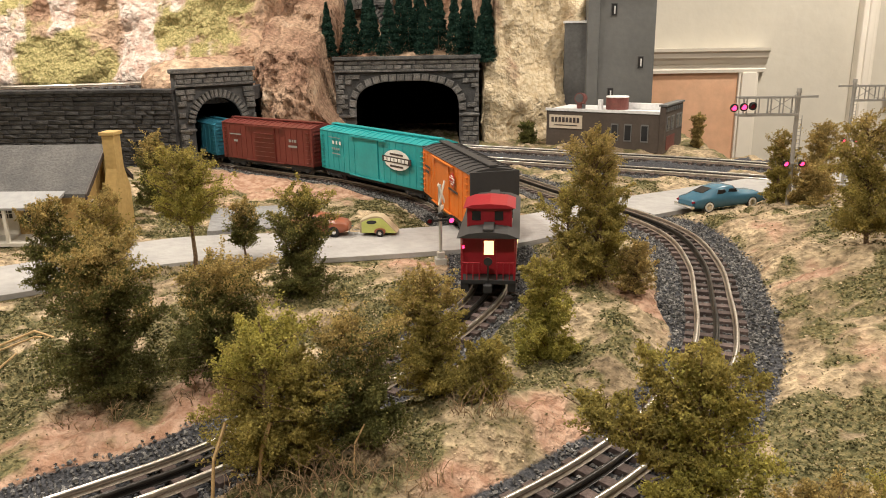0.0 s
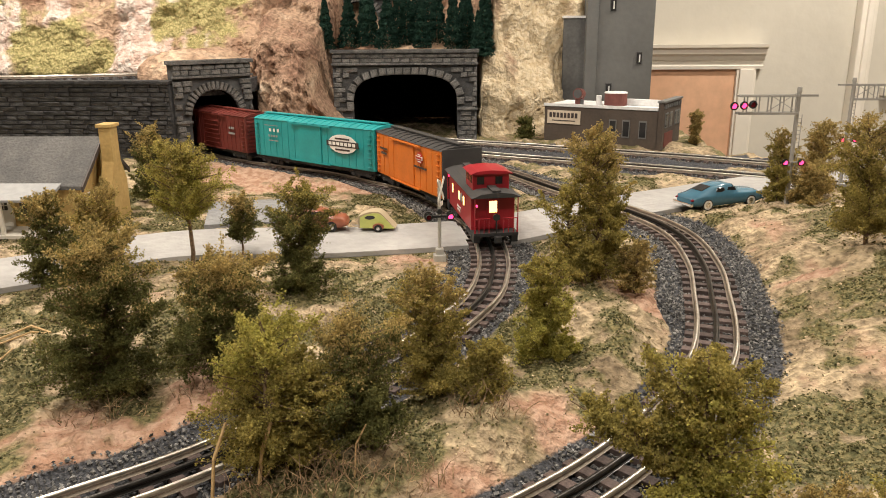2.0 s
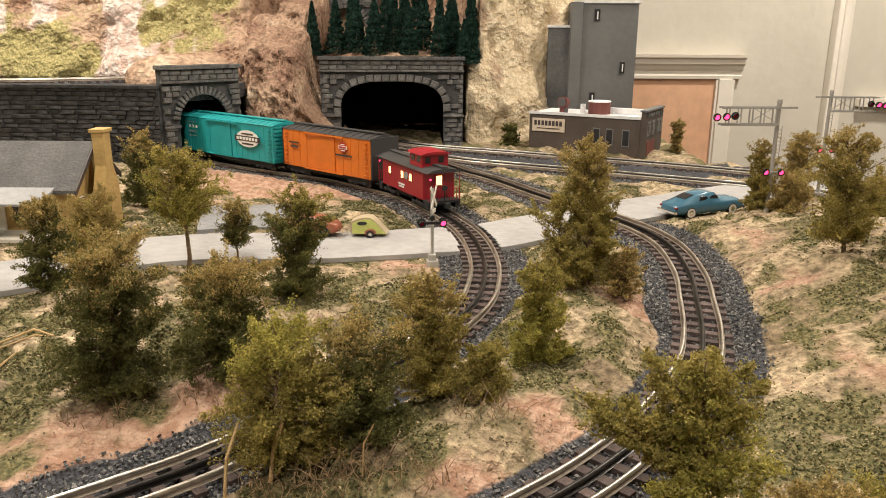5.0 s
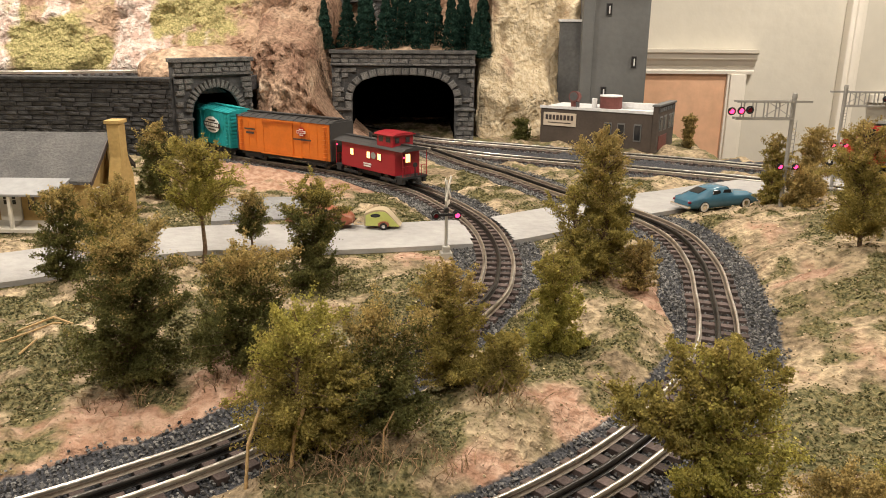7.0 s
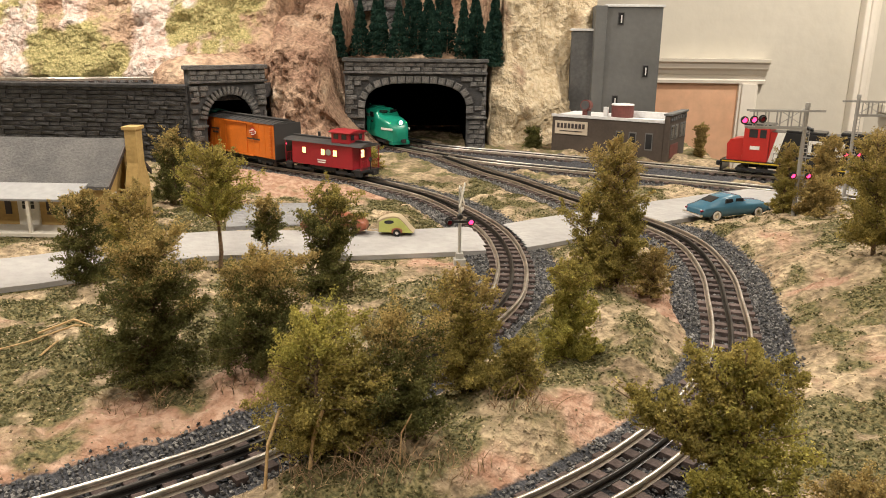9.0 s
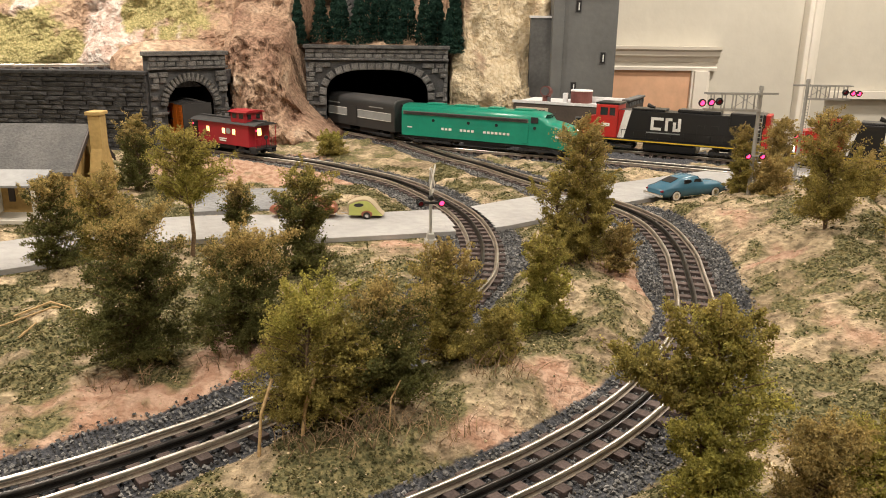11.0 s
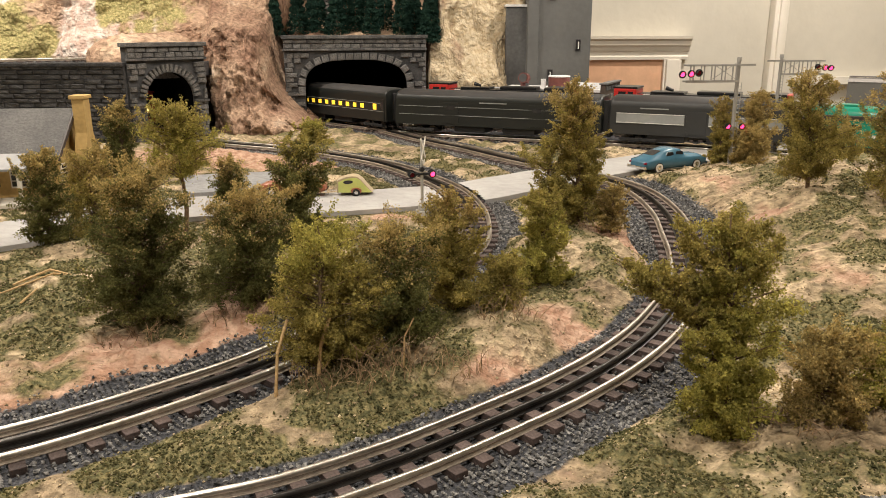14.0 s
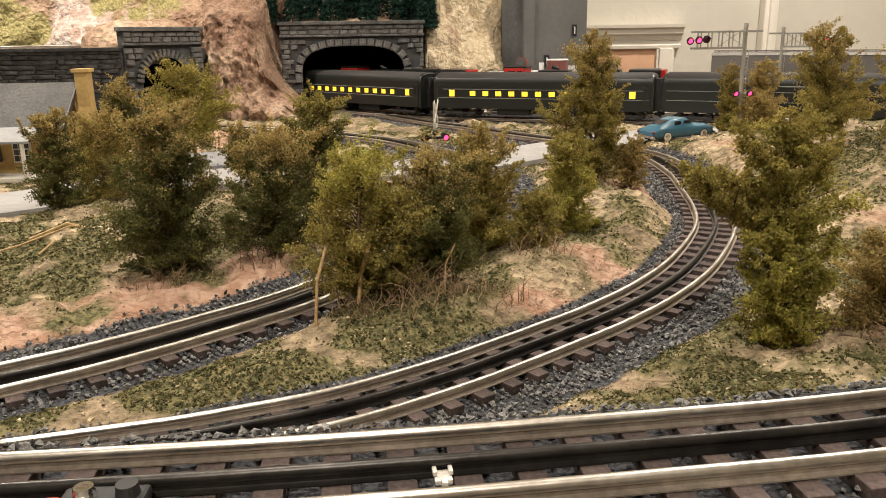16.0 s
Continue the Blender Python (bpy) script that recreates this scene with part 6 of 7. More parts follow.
for coach in cars_e[1:]:
    taller(coach, 1.07)
cn1 = road_diesel("black freight diesel with red cab and white emblem")
cn2 = road_diesel("second black freight diesel with red cab end")
taller(cn1, 1.17)
taller(cn2, 1.17)
greybox = boxcar("tall grey freight car with dark lettering bars", 0.36, M_GREYCAR, M_GREYCAR, 0.128, ribs=20, door=False, group="black freight diesels")
for y in (-0.0332, 0.0332):
    bars(greybox, -0.06, 0.082, (0.012, 0.012, 0.012), 0.016, y * 1.05, M_INK, 0.012)


M_CARTOP = paint("ivory_car_top", (0.34, 0.33, 0.31), 0.5)


def railcar():
    t = thing("flat_roofed_railcar", "low rail car with a broad plain white top", "rail car", "white car train")
    boxpart("body", t, M_PGREY, (-0.16, 0.16, -0.032, 0.032, 0.012, 0.027), 0.002)
    boxpart("top", t, M_CARTOP, (-0.163, -0.084, -0.034, 0.034, 0.0272, 0.0355), 0.002)
    boxpart("top", t, M_CARTOP, (-0.081, 0.163, -0.034, 0.034, 0.0272, 0.0300), 0.001)
    for k in range(8):
        boxpart("window", t, M_GLASSDK, (-0.14 + k * 0.036, -0.12 + k * 0.036, -0.0327, -0.032, 0.017, 0.0255))
    for e in (-1, 1):
        truck(t, e * 0.115)
    couplers(t, 0.16)
    return t


white_car = railcar()

# ---- road vehicles ----
M_CARBLUE = paint("metallic_blue", (0.050, 0.14, 0.21), 0.25)
M_CHROME = paint("chrome", (0.75, 0.74, 0.72), 0.12, metal=1.0)
M_TYRE = paint("rubber", (0.02, 0.02, 0.02), 0.8)
M_WWALL = paint("whitewall", (0.68, 0.66, 0.62), 0.6)
M_COPPER = paint("copper_paint", (0.30, 0.10, 0.055), 0.3)
M_LIME = paint("pale_lime", (0.52, 0.56, 0.16), 0.4)
M_BEIGE = paint("beige_panel", (0.42, 0.34, 0.22), 0.5)


def wheel(parent, x, y, r, w=0.005, wall=True):
    bm = bmesh.new()
    cyl(bm, (x, y - w / 2, r), (x, y + w / 2, r), r, seg=20)
    t = part("wheel", bm, M_TYRE, parent)
    sgn = 1 if y > 0 else -1
    bm = bmesh.new()
    cyl(bm, (x, y + sgn * w / 2, r), (x, y + sgn * (w / 2 + 0.0005), r), r * 0.82, seg=20)
    part("whitewall", bm, M_WWALL if wall else M_TYRE, t)
    bm = bmesh.new()
    cyl(bm, (x, y + sgn * (w / 2 + 0.0005), r), (x, y + sgn * (w / 2 + 0.0014), r), r * 0.5, r * 0.35, seg=14)
    part("hubcap", bm, M_CHROME, t)


def body_loft(sections, mat, parent, name="body"):
    """Rounded car body: x, half width, bottom, belt, roof half width, roof."""
    bm = bmesh.new()
    rings = []
    for x, w, z0, zb, wr, zr in sections:
        ring = [(w * 0.9, z0), (w, z0 + (zb - z0) * 0.3), (w, zb - 0.002), (w * 0.93, zb), (wr, max(zr - 0.002, zb)), (wr * 0.75, zr)]
        ring = ring + [(-y, z) for y, z in ring[::-1]]
        rings.append([bm.verts.new((x, y, z)) for y, z in ring])
    n = len(rings[0])
    for a, b in zip(rings, rings[1:]):
        for i in range(n):
            f = bm.faces.new((a[i], a[(i + 1) % n], b[(i + 1) % n], b[i]))
            f.smooth = True
    bm.faces.new(rings[0])
    bm.faces.new(rings[-1][::-1])
    bmesh.ops.recalc_face_normals(bm, faces=bm.faces)
    return part(name, bm, mat, parent)


def sedan(m):
    t = thing("car", "blue fastback sedan with whitewall tyres on the road", "car", at=m)
    W = 0.0215
    body_loft([(-0.062, W * 0.7, 0.010, 0.017, W * 0.5, 0.0175), (-0.058, W * 0.93, 0.007, 0.0205, W * 0.6, 0.0212), (-0.045, W, 0.006, 0.0225, W * 0.62, 0.0265), (-0.025, W, 0.006, 0.0230, W * 0.70, 0.0345), (-0.008, W, 0.006, 0.0230, W * 0.74, 0.0375),
               (0.006, W, 0.006, 0.0228, W * 0.73, 0.0365), (0.017, W, 0.006, 0.0226, W * 0.66, 0.0245), (0.030, W, 0.006, 0.0228, W * 0.6, 0.0252), (0.050, W * 0.97, 0.006, 0.0220, W * 0.55, 0.0242), (0.060, W * 0.86, 0.007, 0.0190, W * 0.5, 0.0205), (0.063, W * 0.6, 0.010, 0.0165, W * 0.4, 0.017)], M_CARBLUE, t)
    for sgn in (-1, 1):
        for x0, x1, z1 in ((-0.024, -0.009, 0.0325), (-0.006, 0.010, 0.0325)):
            bm = bmesh.new()
            prism(bm, [(x0, 0.0240), (x1 + 0.003, 0.0240), (x1 - 0.001, z1), (x0 + 0.004, z1)], sgn * W * 0.80 - 0.0012, sgn * W * 0.80 + 0.0012, "xz")
            part("side_window", bm, M_GLASSDK, t)
        for x in (-0.038, 0.038):
            wheel(t, x, sgn * (W - 0.0024), 0.0085)
        bm = bmesh.new()
        cyl(bm, (0.0605, sgn * 0.014, 0.0175), (0.0635, sgn * 0.014, 0.0172), 0.0032, seg=14)
        part("headlight", bm, M_CHROME, t)
        bm = bmesh.new()
        cyl(bm, (-0.0595, sgn * 0.016, 0.0165), (-0.0635, sgn * 0.016, 0.0165), 0.0022, 0.0014, 12)
        part("tail_light", bm, M_DULLRED, t)
    boxpart("front_bumper", t, M_CHROME, (0.062, 0.0655, -0.020, 0.020, 0.007, 0.0115), 0.0012)
    boxpart("rear_bumper", t, M_CHROME, (-0.066, -0.0615, -0.020, 0.020, 0.007, 0.0120), 0.0014)
    boxpart("rear_window", t, M_GLASSDK, (-0.008, 0.008, -0.010, 0.010, -0.0004, 0.0004), 0.0003, m=pose(-0.0345, 0, 0.0312, 0, -23, 0))
    boxpart("windscreen", t, M_GLASSDK, (-0.006, 0.006, -0.0125, 0.0125, -0.0004, 0.0004), 0.0003, m=pose(0.0125, 0, 0.0310, 0, 46, 0))


sedan(pose(0.386, 1.092, base(0.40, 1.1) - 0.0030, 0, 0, 24) @ Matrix.Diagonal((1.02, 1.0, 0.93, 1)))


def coupe_and_trailer():
    t = thing("car", "small copper coupe towing a teardrop trailer", "car", at=pose(-0.184, 0.992, -0.0032, 0, 0, 177))
    W = 0.0165
    body_loft([(-0.046, W * 0.7, 0.008, 0.014, W * 0.5, 0.0150), (-0.040, W * 0.95, 0.006, 0.0190, W * 0.6, 0.0198), (-0.026, W, 0.005, 0.0200, W * 0.65, 0.0255), (-0.006, W, 0.005, 0.0200, W * 0.68, 0.0300), (0.008, W, 0.005, 0.0200, W * 0.66, 0.0285), (0.018, W, 0.005, 0.0200, W * 0.6, 0.0212), (0.036, W * 0.93, 0.005, 0.0175, W * 0.5, 0.0185), (0.045, W * 0.7, 0.008, 0.0135, W * 0.4, 0.014)], M_COPPER, t)
    for sgn in (-1, 1):
        bm = bmesh.new()
        prism(bm, [(-0.018, 0.0208), (0.011, 0.0208), (0.006, 0.0265), (-0.012, 0.0265)], sgn * W * 0.80 - 0.0012, sgn * W * 0.80 + 0.0012, "xz")
        part("side_window", bm, M_GLASSDK, t)
        for x in (-0.027, 0.027):
            wheel(t, x, sgn * (W - 0.002), 0.0072, wall=False)
    boxpart("rear_bumper", t, M_CHROME, (-0.0485, -0.0455, -0.015, 0.015, 0.006, 0.0095), 0.001)
    boxpart("luggage_rack", t, M_TRUNK, (-0.041, -0.025, -0.011, 0.011, -0.0012, 0.0012), 0.0005, "brown luggage rack", m=pose(0, 0, 0.0245, 0, -10, 0) @ pose(-0.0, 0, 0))
    t = thing("teardrop_trailer", "lime green teardrop trailer with beige top", "trailer", at=pose(-0.100, 0.988, -0.0032, 0, 0, 177) @ Matrix.Scale(0.79, 4))
    pts = []
    for k in range(25):
        u = k / 24
        x = 0.028 - 0.062 * u
        z = 0.006 + 0.0285 * math.sin(math.pi * min(1, u * 0.62 + 0.27) ** 1.15) ** 0.8 * (1 if u < 0.55 else 1 - ((u - 0.55) / 0.45) ** 1.6 * 0.93)
        pts.append((x, max(z, 0.0065)))
    bm = bmesh.new()
    prism(bm, [(0.028, 0.006)] + pts + [(-0.034, 0.006)], -0.014, 0.014, "xz")
    part("body", bm, M_BEIGE, t)
    for sgn in (-1, 1):
        bm = bmesh.new()
        side = [(x * 0.93 - 0.001, 0.006 + (z - 0.006) * 0.90) for x, z in pts]
        prism(bm, [(0.0252, 0.0062)] + side + [(-0.032, 0.0062)], sgn * 0.0142 - 0.0006, sgn * 0.0142 + 0.0006, "xz")
        p_ = part("side_panel", bm, M_LIME, t, "pale lime side panel")
        bm = bmesh.new()
        vs = cyl(bm, (0, 0, 0), (0, 0.0008, 0), 1, seg=24)
        for v in vs:
            v.co = Vector((0.008 + v.co.x * 0.0085 - v.co.z * 0.001, sgn * 0.0152 + v.co.y - 0.0004, 0.0245 + v.co.z * 0.0032))
        part("side_window", bm, M_GLASSDK, p_)
        bm = bmesh.new()
        vs = cyl(bm, (0, -0.0025, 0), (0, 0.0025, 0), 1, seg=20)
        for v in vs:
            v.co = Vector((-0.006 + v.co.x * 0.0095, sgn * 0.0165 + v.co.y, 0.0095 + v.co.z * 0.0055))
        part("fender", bm, M_COPPER, t, "copper wheel fender")
        wheel(t, -0.006, sgn * 0.0172, 0.0066, wall=False)
    bm = bmesh.new()
    cyl(bm, (0.026, 0, 0.007), (0.042, 0, 0.008), 0.0009, seg=6)
    part("tow_bar", bm, M_CHROME, t)


coupe_and_trailer()

# ---- crossing signals ----
M_SILVER = paint("silver_paint", (0.50, 0.49, 0.46), 0.35, metal=0.3)
M_MASTGREY = paint("gantry_grey", (0.36, 0.35, 0.33), 0.45, metal=0.3)


def lamp_head(parent, x, y, z, facing, lit, r=0.0058):
    bm = bmesh.new()
    cyl(bm, (x, y, z), (x, y + facing * 0.0012, z), r, seg=20)
    h = part("target_disc", bm, M_UNDER, parent)
    bm = bmesh.new()
    cyl(bm, (x, y - facing * 0.006, z), (x, y, z), r * 0.45, r * 0.7, 14)
    part("lamp_housing", bm, M_UNDER, h)
    bm = bmesh.new()
    cyl(bm, (x, y + facing * 0.0012, z), (x, y + facing * 0.0022, z), r * 0.62, r * 0.5, 16)
    part("lens", bm, M_REDL if lit else M_DULLRED, h, "glowing red lens" if lit else "unlit red lens")
    bm = bmesh.new()
    vs = cyl(bm, (x, y + facing * 0.0012, z), (x, y + facing * 0.006, z), r * 0.72, r * 0.72, 16)
    bmesh.ops.delete(bm, geom=[v for v in bm.verts if v.co.z < z - 0.0005], context="VERTS")
    part("hood", bm, M_UNDER, h)


def crossing_signal(m):
    t = thing("crossing_signal", "silver railway crossing signal with crossbuck and red lamps", "crossing signal", at=m)
    bm = bmesh.new()
    cyl(bm, (0, 0, 0), (0, 0, 0.095), 0.0019, seg=12)
    part("mast", bm, M_SILVER, t)
    bm = bmesh.new()
    box(bm, -0.007, 0.007, -0.007, 0.007, 0, 0.009, 0.0012)
    box(bm, -0.0045, 0.0045, -0.0045, 0.0045, 0.009, 0.016, 0.001)
    part("base", bm, M_SILVER, t)
    for a in (-48, 48):
        boxpart("crossbuck_board", t, M_OFFWHITE, (-0.017, 0.017, -0.0027, -0.0018, -0.0022, 0.0022), 0.0003, m=pose(0, 0, 0.085, 0, 0, 66) @ pose(0, 0.0005 * (a > 0), 0, 0, a, 0))
    boxpart("notice_plate", t, M_OFFWHITE, (-0.006, 0.006, -0.0026, -0.0018, 0.066, 0.071), 0.0003, m=pose(0, 0, 0, 0, 0, 66))
    boxpart("cross_arm", t, M_UNDER, (-0.013, 0.013, -0.0022, 0.0022, 0.0525, 0.0552), 0.0005)
    for x in (-0.0125, 0.0125):
        lamp_head(t, x, -0.003, 0.054, -1, x > 0, 0.0048)
        lamp_head(t, x, 0.003, 0.054, 1, False, 0.0048)
    bm = bmesh.new()
    cyl(bm, (0, 0, 0.060), (0, -0.004, 0.060), 0.0036, 0.0028, 14)
    part("bell", bm, M_UNDER, t)
    return t


sig = crossing_signal(pose(-0.011, 0.850, ground_z(-0.011, 0.85) - 0.001, 0, 0, 8))


def gantry(m, reach, lit_low):
    """A cantilever signal: mast with ladder, truss arm with three lamps, two lamps lower down."""
    t = thing("signal_gantry", "grey cantilever crossing gantry with glowing red lamps", "signal gantry", "crossing gantries", at=m)
    bm = bmesh.new()
    cyl(bm, (0, 0, -0.006), (0, 0, 0.172), 0.0030, 0.0027, 12)
    part("mast", bm, M_MASTGREY, t)
    bm = bmesh.new()
    cyl(bm, (0, 0, 0.172), (0, 0, 0.178), 0.0036, 0.003, 12)
    part("mast_cap", bm, M_MASTGREY, t)
    boxpart("base", t, M_MASTGREY, (-0.008, 0.008, -0.008, 0.008, -0.006, 0.006), 0.001)
    s_ = 1 if reach > 0 else -1
    a = boxpart("truss_arm", t, M_MASTGREY, (min(0, reach), max(0, reach), -0.007, -0.0045, 0.1655, 0.168))
    boxpart("chord", a, M_MASTGREY, (min(0, reach), max(0, reach), -0.007, -0.0045, 0.1425, 0.1455))
    boxpart("chord", a, M_MASTGREY, (min(0, reach), max(0, reach), 0.0045, 0.007, 0.1425, 0.1455))
    boxpart("chord", a, M_MASTGREY, (min(0, reach), max(0, reach), 0.0045, 0.007, 0.1655, 0.168))
    boxpart("counter_arm", t, M_MASTGREY, (min(0, -s_ * 0.025), max(0, -s_ * 0.025), -0.0015, 0.0015, 0.1655, 0.1685))
    for k in range(5):
        x = reach * (k + 0.35) / 5
        for y in (-0.0058, 0.0058):
            bm = bmesh.new()
            cyl(bm, (x, y, 0.144), (x, y, 0.167), 0.0010, seg=6)
            part("truss_post", bm, M_MASTGREY, a)
    bm = bmesh.new()
    cyl(bm, (0, 0, 0.172), (reach * 0.5, 0, 0.146), 0.0005, seg=5)
    cyl(bm, (0, 0, 0.145), (reach * 0.45, 0, 0.167), 0.0005, seg=5)
    part("stay_wire", bm, M_MASTGREY, a)
    for k, lit in ((0, True), (1, True), (2, False)):
        lamp_head(t, reach + s_ * -0.002 - s_ * 0.0120 * k + s_ * 0.010, -0.011 - 0.002 * (k == 1), 0.1545 + 0.001 * k, -1, lit, 0.0054)
    for x, lit in ((-0.010, lit_low), (0.011, True)):
        lamp_head(t, x, -0.006, 0.079, -1, lit, 0.0048)
    boxpart("lamp_bar", t, M_MASTGREY, (-0.012, 0.012, -0.005, -0.003, 0.078, 0.080))
    bm = bmesh.new()
    for sgn in (-1, 1):
        cyl(bm, (0.006 + sgn * 0.003, 0.004, 0.0), (0.006 + sgn * 0.003, 0.004, 0.142), 0.0005, seg=5)
    for k in range(26):
        cyl(bm, (0.003, 0.004, 0.004 + k * 0.0053), (0.009, 0.004, 0.004 + k * 0.0053), 0.0004, seg=5)
    part("ladder", bm, M_MASTGREY, t)
    return t


gantry(pose(0.458, 1.036, 0.0), -0.079, True)
gantry(pose(0.646, 1.275, -0.004), 0.078, True)

# ---- small fittings on the near track ----
M_CLIP = surf("milky_clip", (0.62, 0.58, 0.52), (0.72, 0.68, 0.62), 60, 0.4, 0.1, 0.1)


def track_fittings():
    clip = thing("wire_clip", "milky white wire clip between the rails", "clip", at=pose(-0.070, 0.1275, C_RISE - 0.0055, 0, 0, 2) @ Matrix.Scale(0.72, 4))
    boxpart("plate", clip, M_CLIP, (-0.0035, 0.0035, -0.004, 0.004, 0.0, 0.0022), 0.0006)
    boxpart("tongue", clip, M_CLIP, (-0.0012, 0.0012, -0.0075, -0.0035, 0.0, 0.0034), 0.0005)
    boxpart("ear", clip, M_CLIP, (-0.004, -0.0022, -0.001, 0.004, 0.0022, 0.0042), 0.0005)
    boxpart("ear", clip, M_CLIP, (0.0022, 0.004, -0.001, 0.004, 0.0022, 0.0042), 0.0005)
    feed = thing("feeder_terminal", "black track feeder terminal with a red plug", "terminal", at=pose(-0.165, 0.1225, C_RISE - 0.0045, 0, 0, -2) @ Matrix.Scale(0.8, 4))
    boxpart("body", feed, M_UNDER, (-0.008, 0.020, -0.007, 0.007, 0.0, 0.005), 0.0015)
    bm = bmesh.new()
    cyl(bm, (0.0, 0.001, 0.004), (0.0, 0.001, 0.0085), 0.0042, 0.0032, 16)
    part("terminal_post", bm, M_CHROME, feed, "bright metal terminal post")
    bm = bmesh.new()
    cyl(bm, (0.014, 0.001, 0.004), (0.014, 0.001, 0.009), 0.0042, 0.0036, 16)
    part("terminal_nut", bm, M_UNDER, feed)
    bm = bmesh.new()
    cyl(bm, (-0.012, -0.001, 0.003), (-0.0078, -0.001, 0.003), 0.0028, 0.0028, 14)
    part("plug", bm, M_CNRED, feed, "red plastic plug")


track_fittings()

# ---- loose twigs and stones on the ground ----
def twig(pts, r, label):
    bm = bmesh.new()
    for a, b in zip(pts, pts[1:]):
        cyl(bm, a, b, r, r * 0.8, 6)
    me = bpy.data.meshes.new("twig")
    bm.to_mesh(me)
    bm.free()
    me.materials.append(M_TWIG)
    tagged(new("twig", me), label, "twig", "dry twigs")


def on_ground(x, y, dz=0.002):
    return (x, y, ground_z(x, y) + dz)


twig([on_ground(-0.124, 0.372, 0.0), (-0.122, 0.376, 0.026), (-0.116, 0.384, 0.045)], 0.0011, "bare tan twig standing in the bank")
twig([on_ground(-0.098, 0.378, 0.0), (-0.096, 0.380, 0.028), (-0.090, 0.382, 0.046)], 0.0014, "thick bare tan twig standing in the bank")
twig([on_ground(-0.40, 0.56), on_ground(-0.37, 0.563, 0.005), on_ground(-0.335, 0.573, 0.004), on_ground(-0.325, 0.58)], 0.0009, "long dry twig lying on the turf")
twig([on_ground(-0.375, 0.585), on_ground(-0.345, 0.590, 0.005), on_ground(-0.325, 0.583, 0.003)], 0.0011, "forked dry twig lying on the turf")
twig([on_ground(-0.40, 0.505), on_ground(-0.378, 0.499, 0.003)], 0.0012, "short dry twig lying on the turf")
twig([on_ground(-0.352, 0.545), on_ground(-0.343, 0.558, 0.003)], 0.001, "small dry twig lying on the turf")
twig([on_ground(-0.045, 0.385, 0.0), (-0.044, 0.387, 0.030), (-0.038, 0.388, 0.042)], 0.0006, "thin bare twig standing in the bank")

M_DRY = surf("dry_stems", (0.20, 0.125, 0.07), (0.36, 0.25, 0.14), 60, 0.9, 0.2, 0.25, island=0.4)


def dry_brush(x, y, reach, height, count, seed, label):
    """A tangle of thin bent dead stems."""
    r = random.Random(seed)
    t = thing("dry_brush", label, "brush", "dry undergrowth", at=pose(x, y, ground_z(x, y) - 0.002))
    bm = bmesh.new()
    for k in range(count):
        a, d = r.uniform(0, 6.28), reach * r.random() ** 0.6
        p = Vector((math.cos(a) * d, math.sin(a) * d * 0.6, 0.0))
        way = Vector((r.uniform(-0.7, 0.7), r.uniform(-0.5, 0.5), 1.0))
        h = height * r.uniform(0.35, 1.0)
        rad = r.uniform(0.00022, 0.00045)
        for i in range(4):
            q = p + way.normalized() * h / 4
            cyl(bm, p, q, rad * (1 - 0.18 * i), rad * (0.82 - 0.18 * i), 4)
            p = q
            way += Vector((r.uniform(-0.6, 0.6), r.uniform(-0.5, 0.5), r.uniform(-0.5, 0.1)))
    part("brushwood", bm, M_DRY, t)


for k, (x, y, reach, h, n_) in enumerate([(-0.085, 0.372, 0.030, 0.034, 60), (-0.050, 0.376, 0.028, 0.034, 55), (-0.015, 0.395, 0.028, 0.030, 45), (0.03, 0.45, 0.026, 0.028, 40), (-0.235, 0.478, 0.035, 0.030, 45), (-0.17, 0.505, 0.03, 0.026, 35), (0.165, 0.283, 0.035, 0.022, 35), (0.135, 0.70, 0.03, 0.026, 30)]):
    dry_brush(x, y, reach, h, n_, 900 + k, "tangle of thin dry brown stems under the trees")

# ---- what moves ----


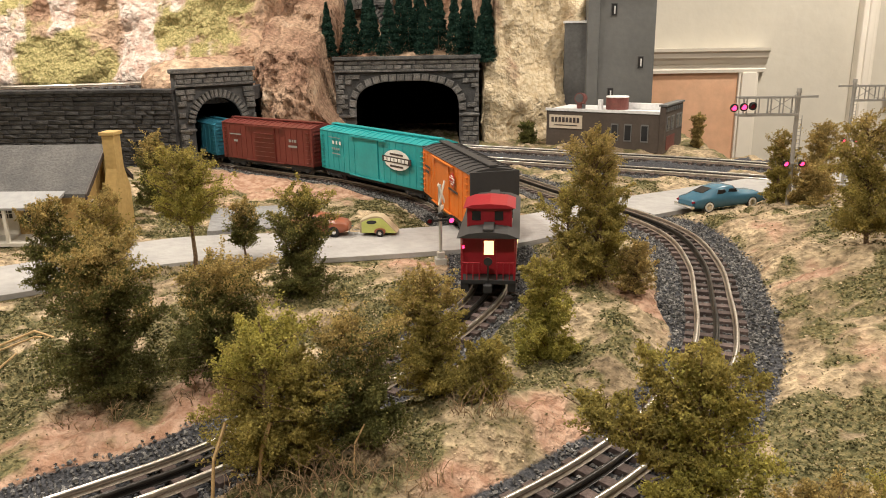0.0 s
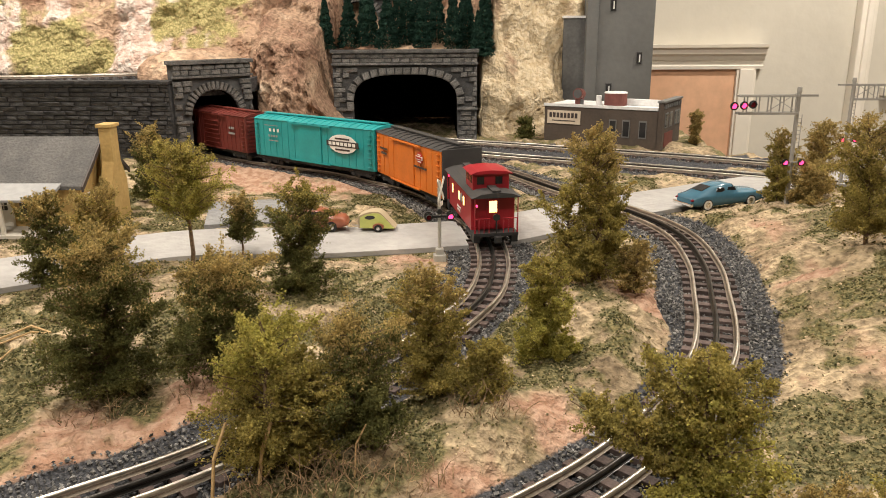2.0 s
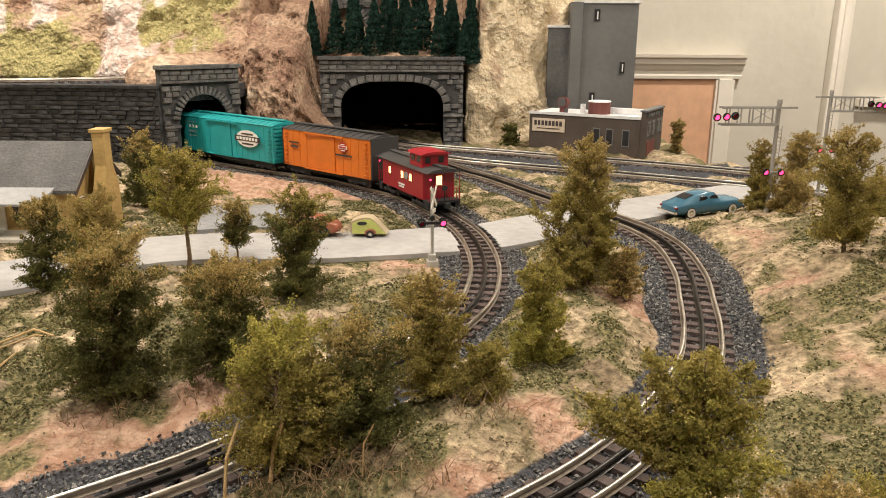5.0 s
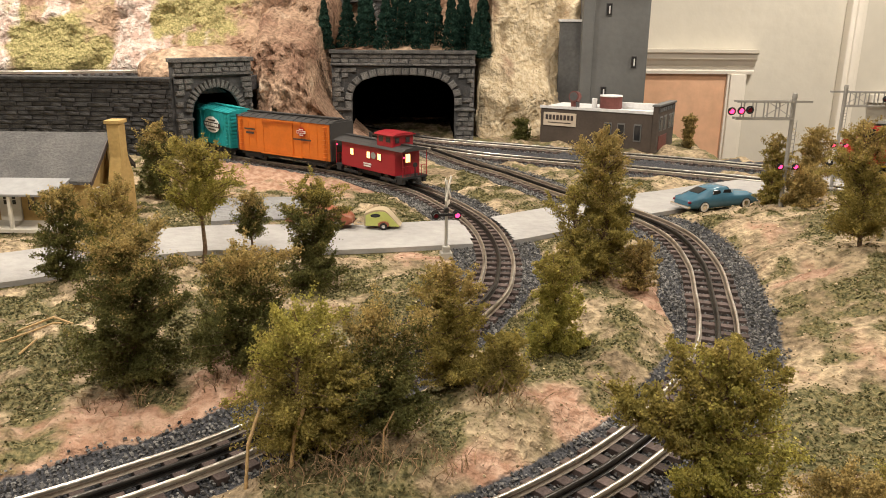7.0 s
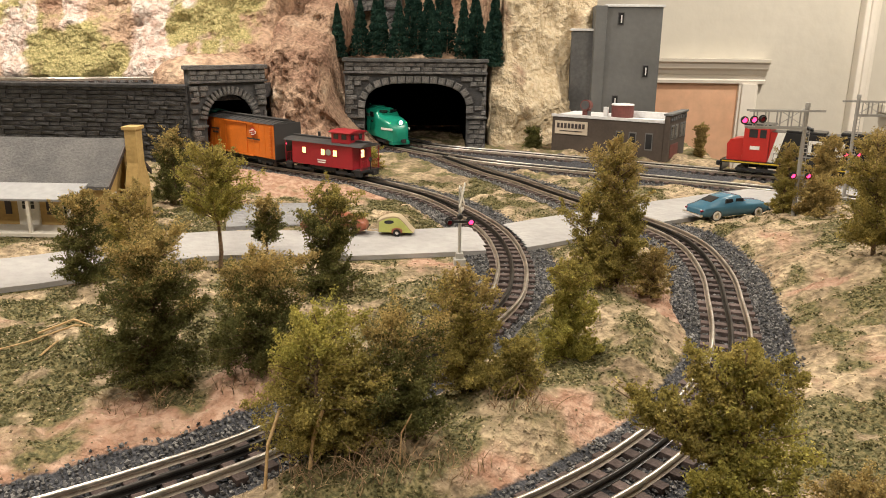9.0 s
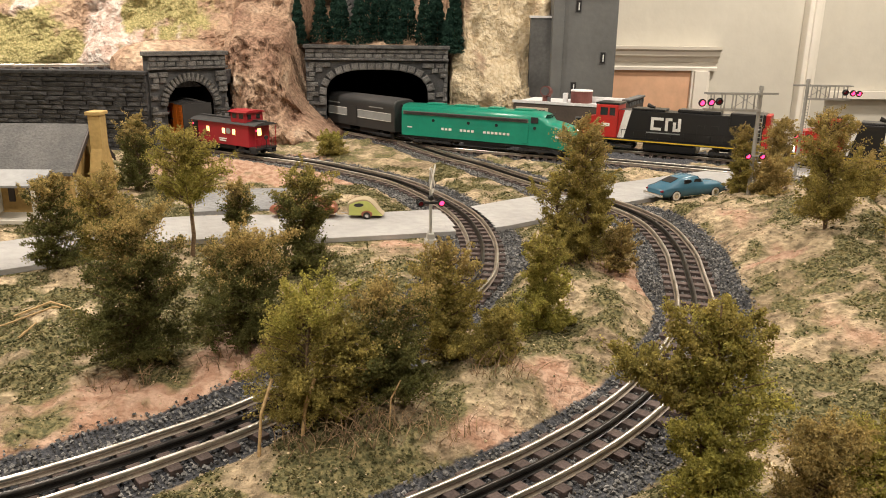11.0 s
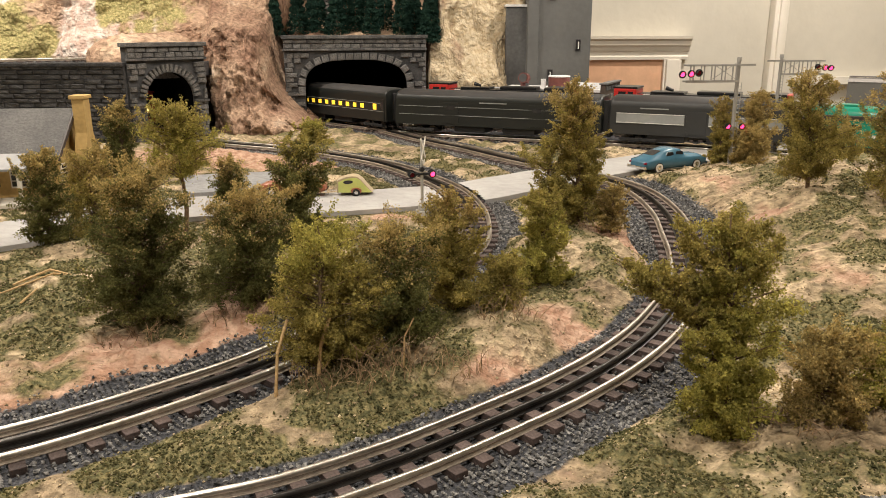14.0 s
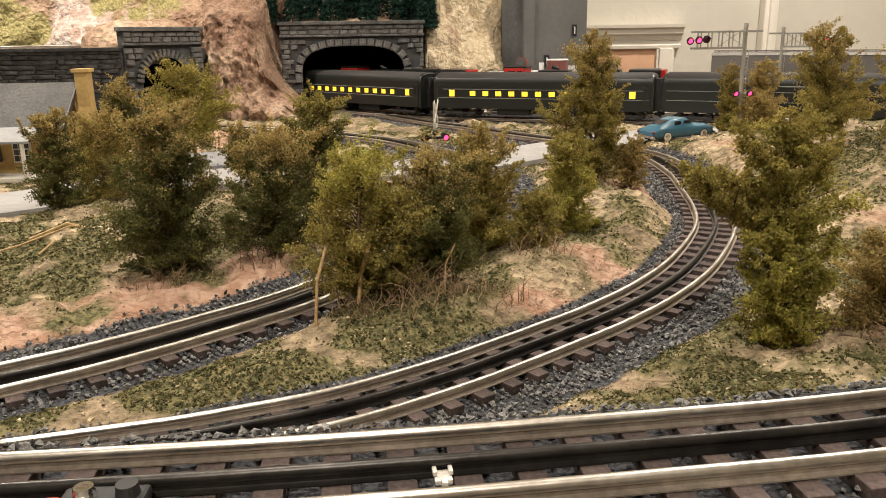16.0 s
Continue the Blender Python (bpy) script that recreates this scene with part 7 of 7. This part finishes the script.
def on_line(line, kind, s, half):
    """The pose of a car whose bogies stand half before and behind s on a line."""
    a, b = line.at(s - half), line.at(s + half)
    if s - half < 0:
        a = line.at(0) - (line.at(0.01) - line.at(0)).normalized() * (half - s)
    c, d = (a + b) / 2, b - a
    return pose(c.x, c.y, track_z(kind, c.x, c.y), 0, 0, math.degrees(math.atan2(d.y, d.x)))


def ride(car, line, kind, half, where, flip=False):
    rows = []
    for k in range(33):
        t = k * 0.5
        m = on_line(line, kind, where(t), half)
        rows.append((t, m @ pose(0, 0, 0, 0, 0, 180) if flip else m))
    walk(car, rows)


def knots(*rows):
    ts, ss = [r[0] for r in rows], [r[1] for r in rows]
    return lambda t: float(np.interp(t, ts, ss))


E0 = LINE_E.s[int(np.argmin(np.linalg.norm(LINE_E.xy - np.array([-0.36, 2.1]), axis=1)))]


def motions():
    tail = knots((0, 1.548), (1.5, 1.420), (3.5, 1.262), (7, 0.985), (11, 0.640), (12.5, 0.497), (13.3, 0.372), (16, 0.04))
    for car, centre, half, flip in ((cab, 0.100, 0.055, False), (orange, 0.338, 0.085, False), (teal, 0.640, 0.124, False), (maroon, 0.952, 0.093, False), (bluecar, 1.23, 0.09, False)):
        ride(car, LINE_A, "A", half, lambda t, c=centre: tail(t) - c, flip)
    nose = knots((0, E0 - 0.8), (6, E0 - 0.505), (16, E0 + 2.345))
    off = 0.0
    for car, length, half in zip(cars_e, (0.405, 0.328, 0.458, 0.458, 0.458), (0.125, 0.107, 0.172, 0.172, 0.172)):
        ride(car, LINE_E, "E", half, lambda t, c=off + length / 2: nose(t) - c)
        off += length + 0.016
    front = knots((0, 2.03), (7, 1.205), (8.5, 1.035), (12, 0.655), (13, 0.540), (16, 0.170))
    for car, centre, half, flip in ((cn1, 0.2025, 0.125, True), (cn2, 0.635, 0.125, True), (greybox, 1.10, 0.14, True)):
        ride(car, LINE_F, "F", half, lambda t, c=centre: front(t) + c, flip)
    c0 = LINE_C.s[int(np.argmin(np.abs(LINE_C.xy[:, 0] - 0.09)))]
    end = knots((0, 0.02), (7.49, 0.03), (7.49 + (c0 - 0.03 + 0.2) / 0.4, c0 + 0.2), (16, c0 + 1.0))
    ride(white_car, LINE_C, "C", 0.115, lambda t: end(t) + 0.163)


motions()
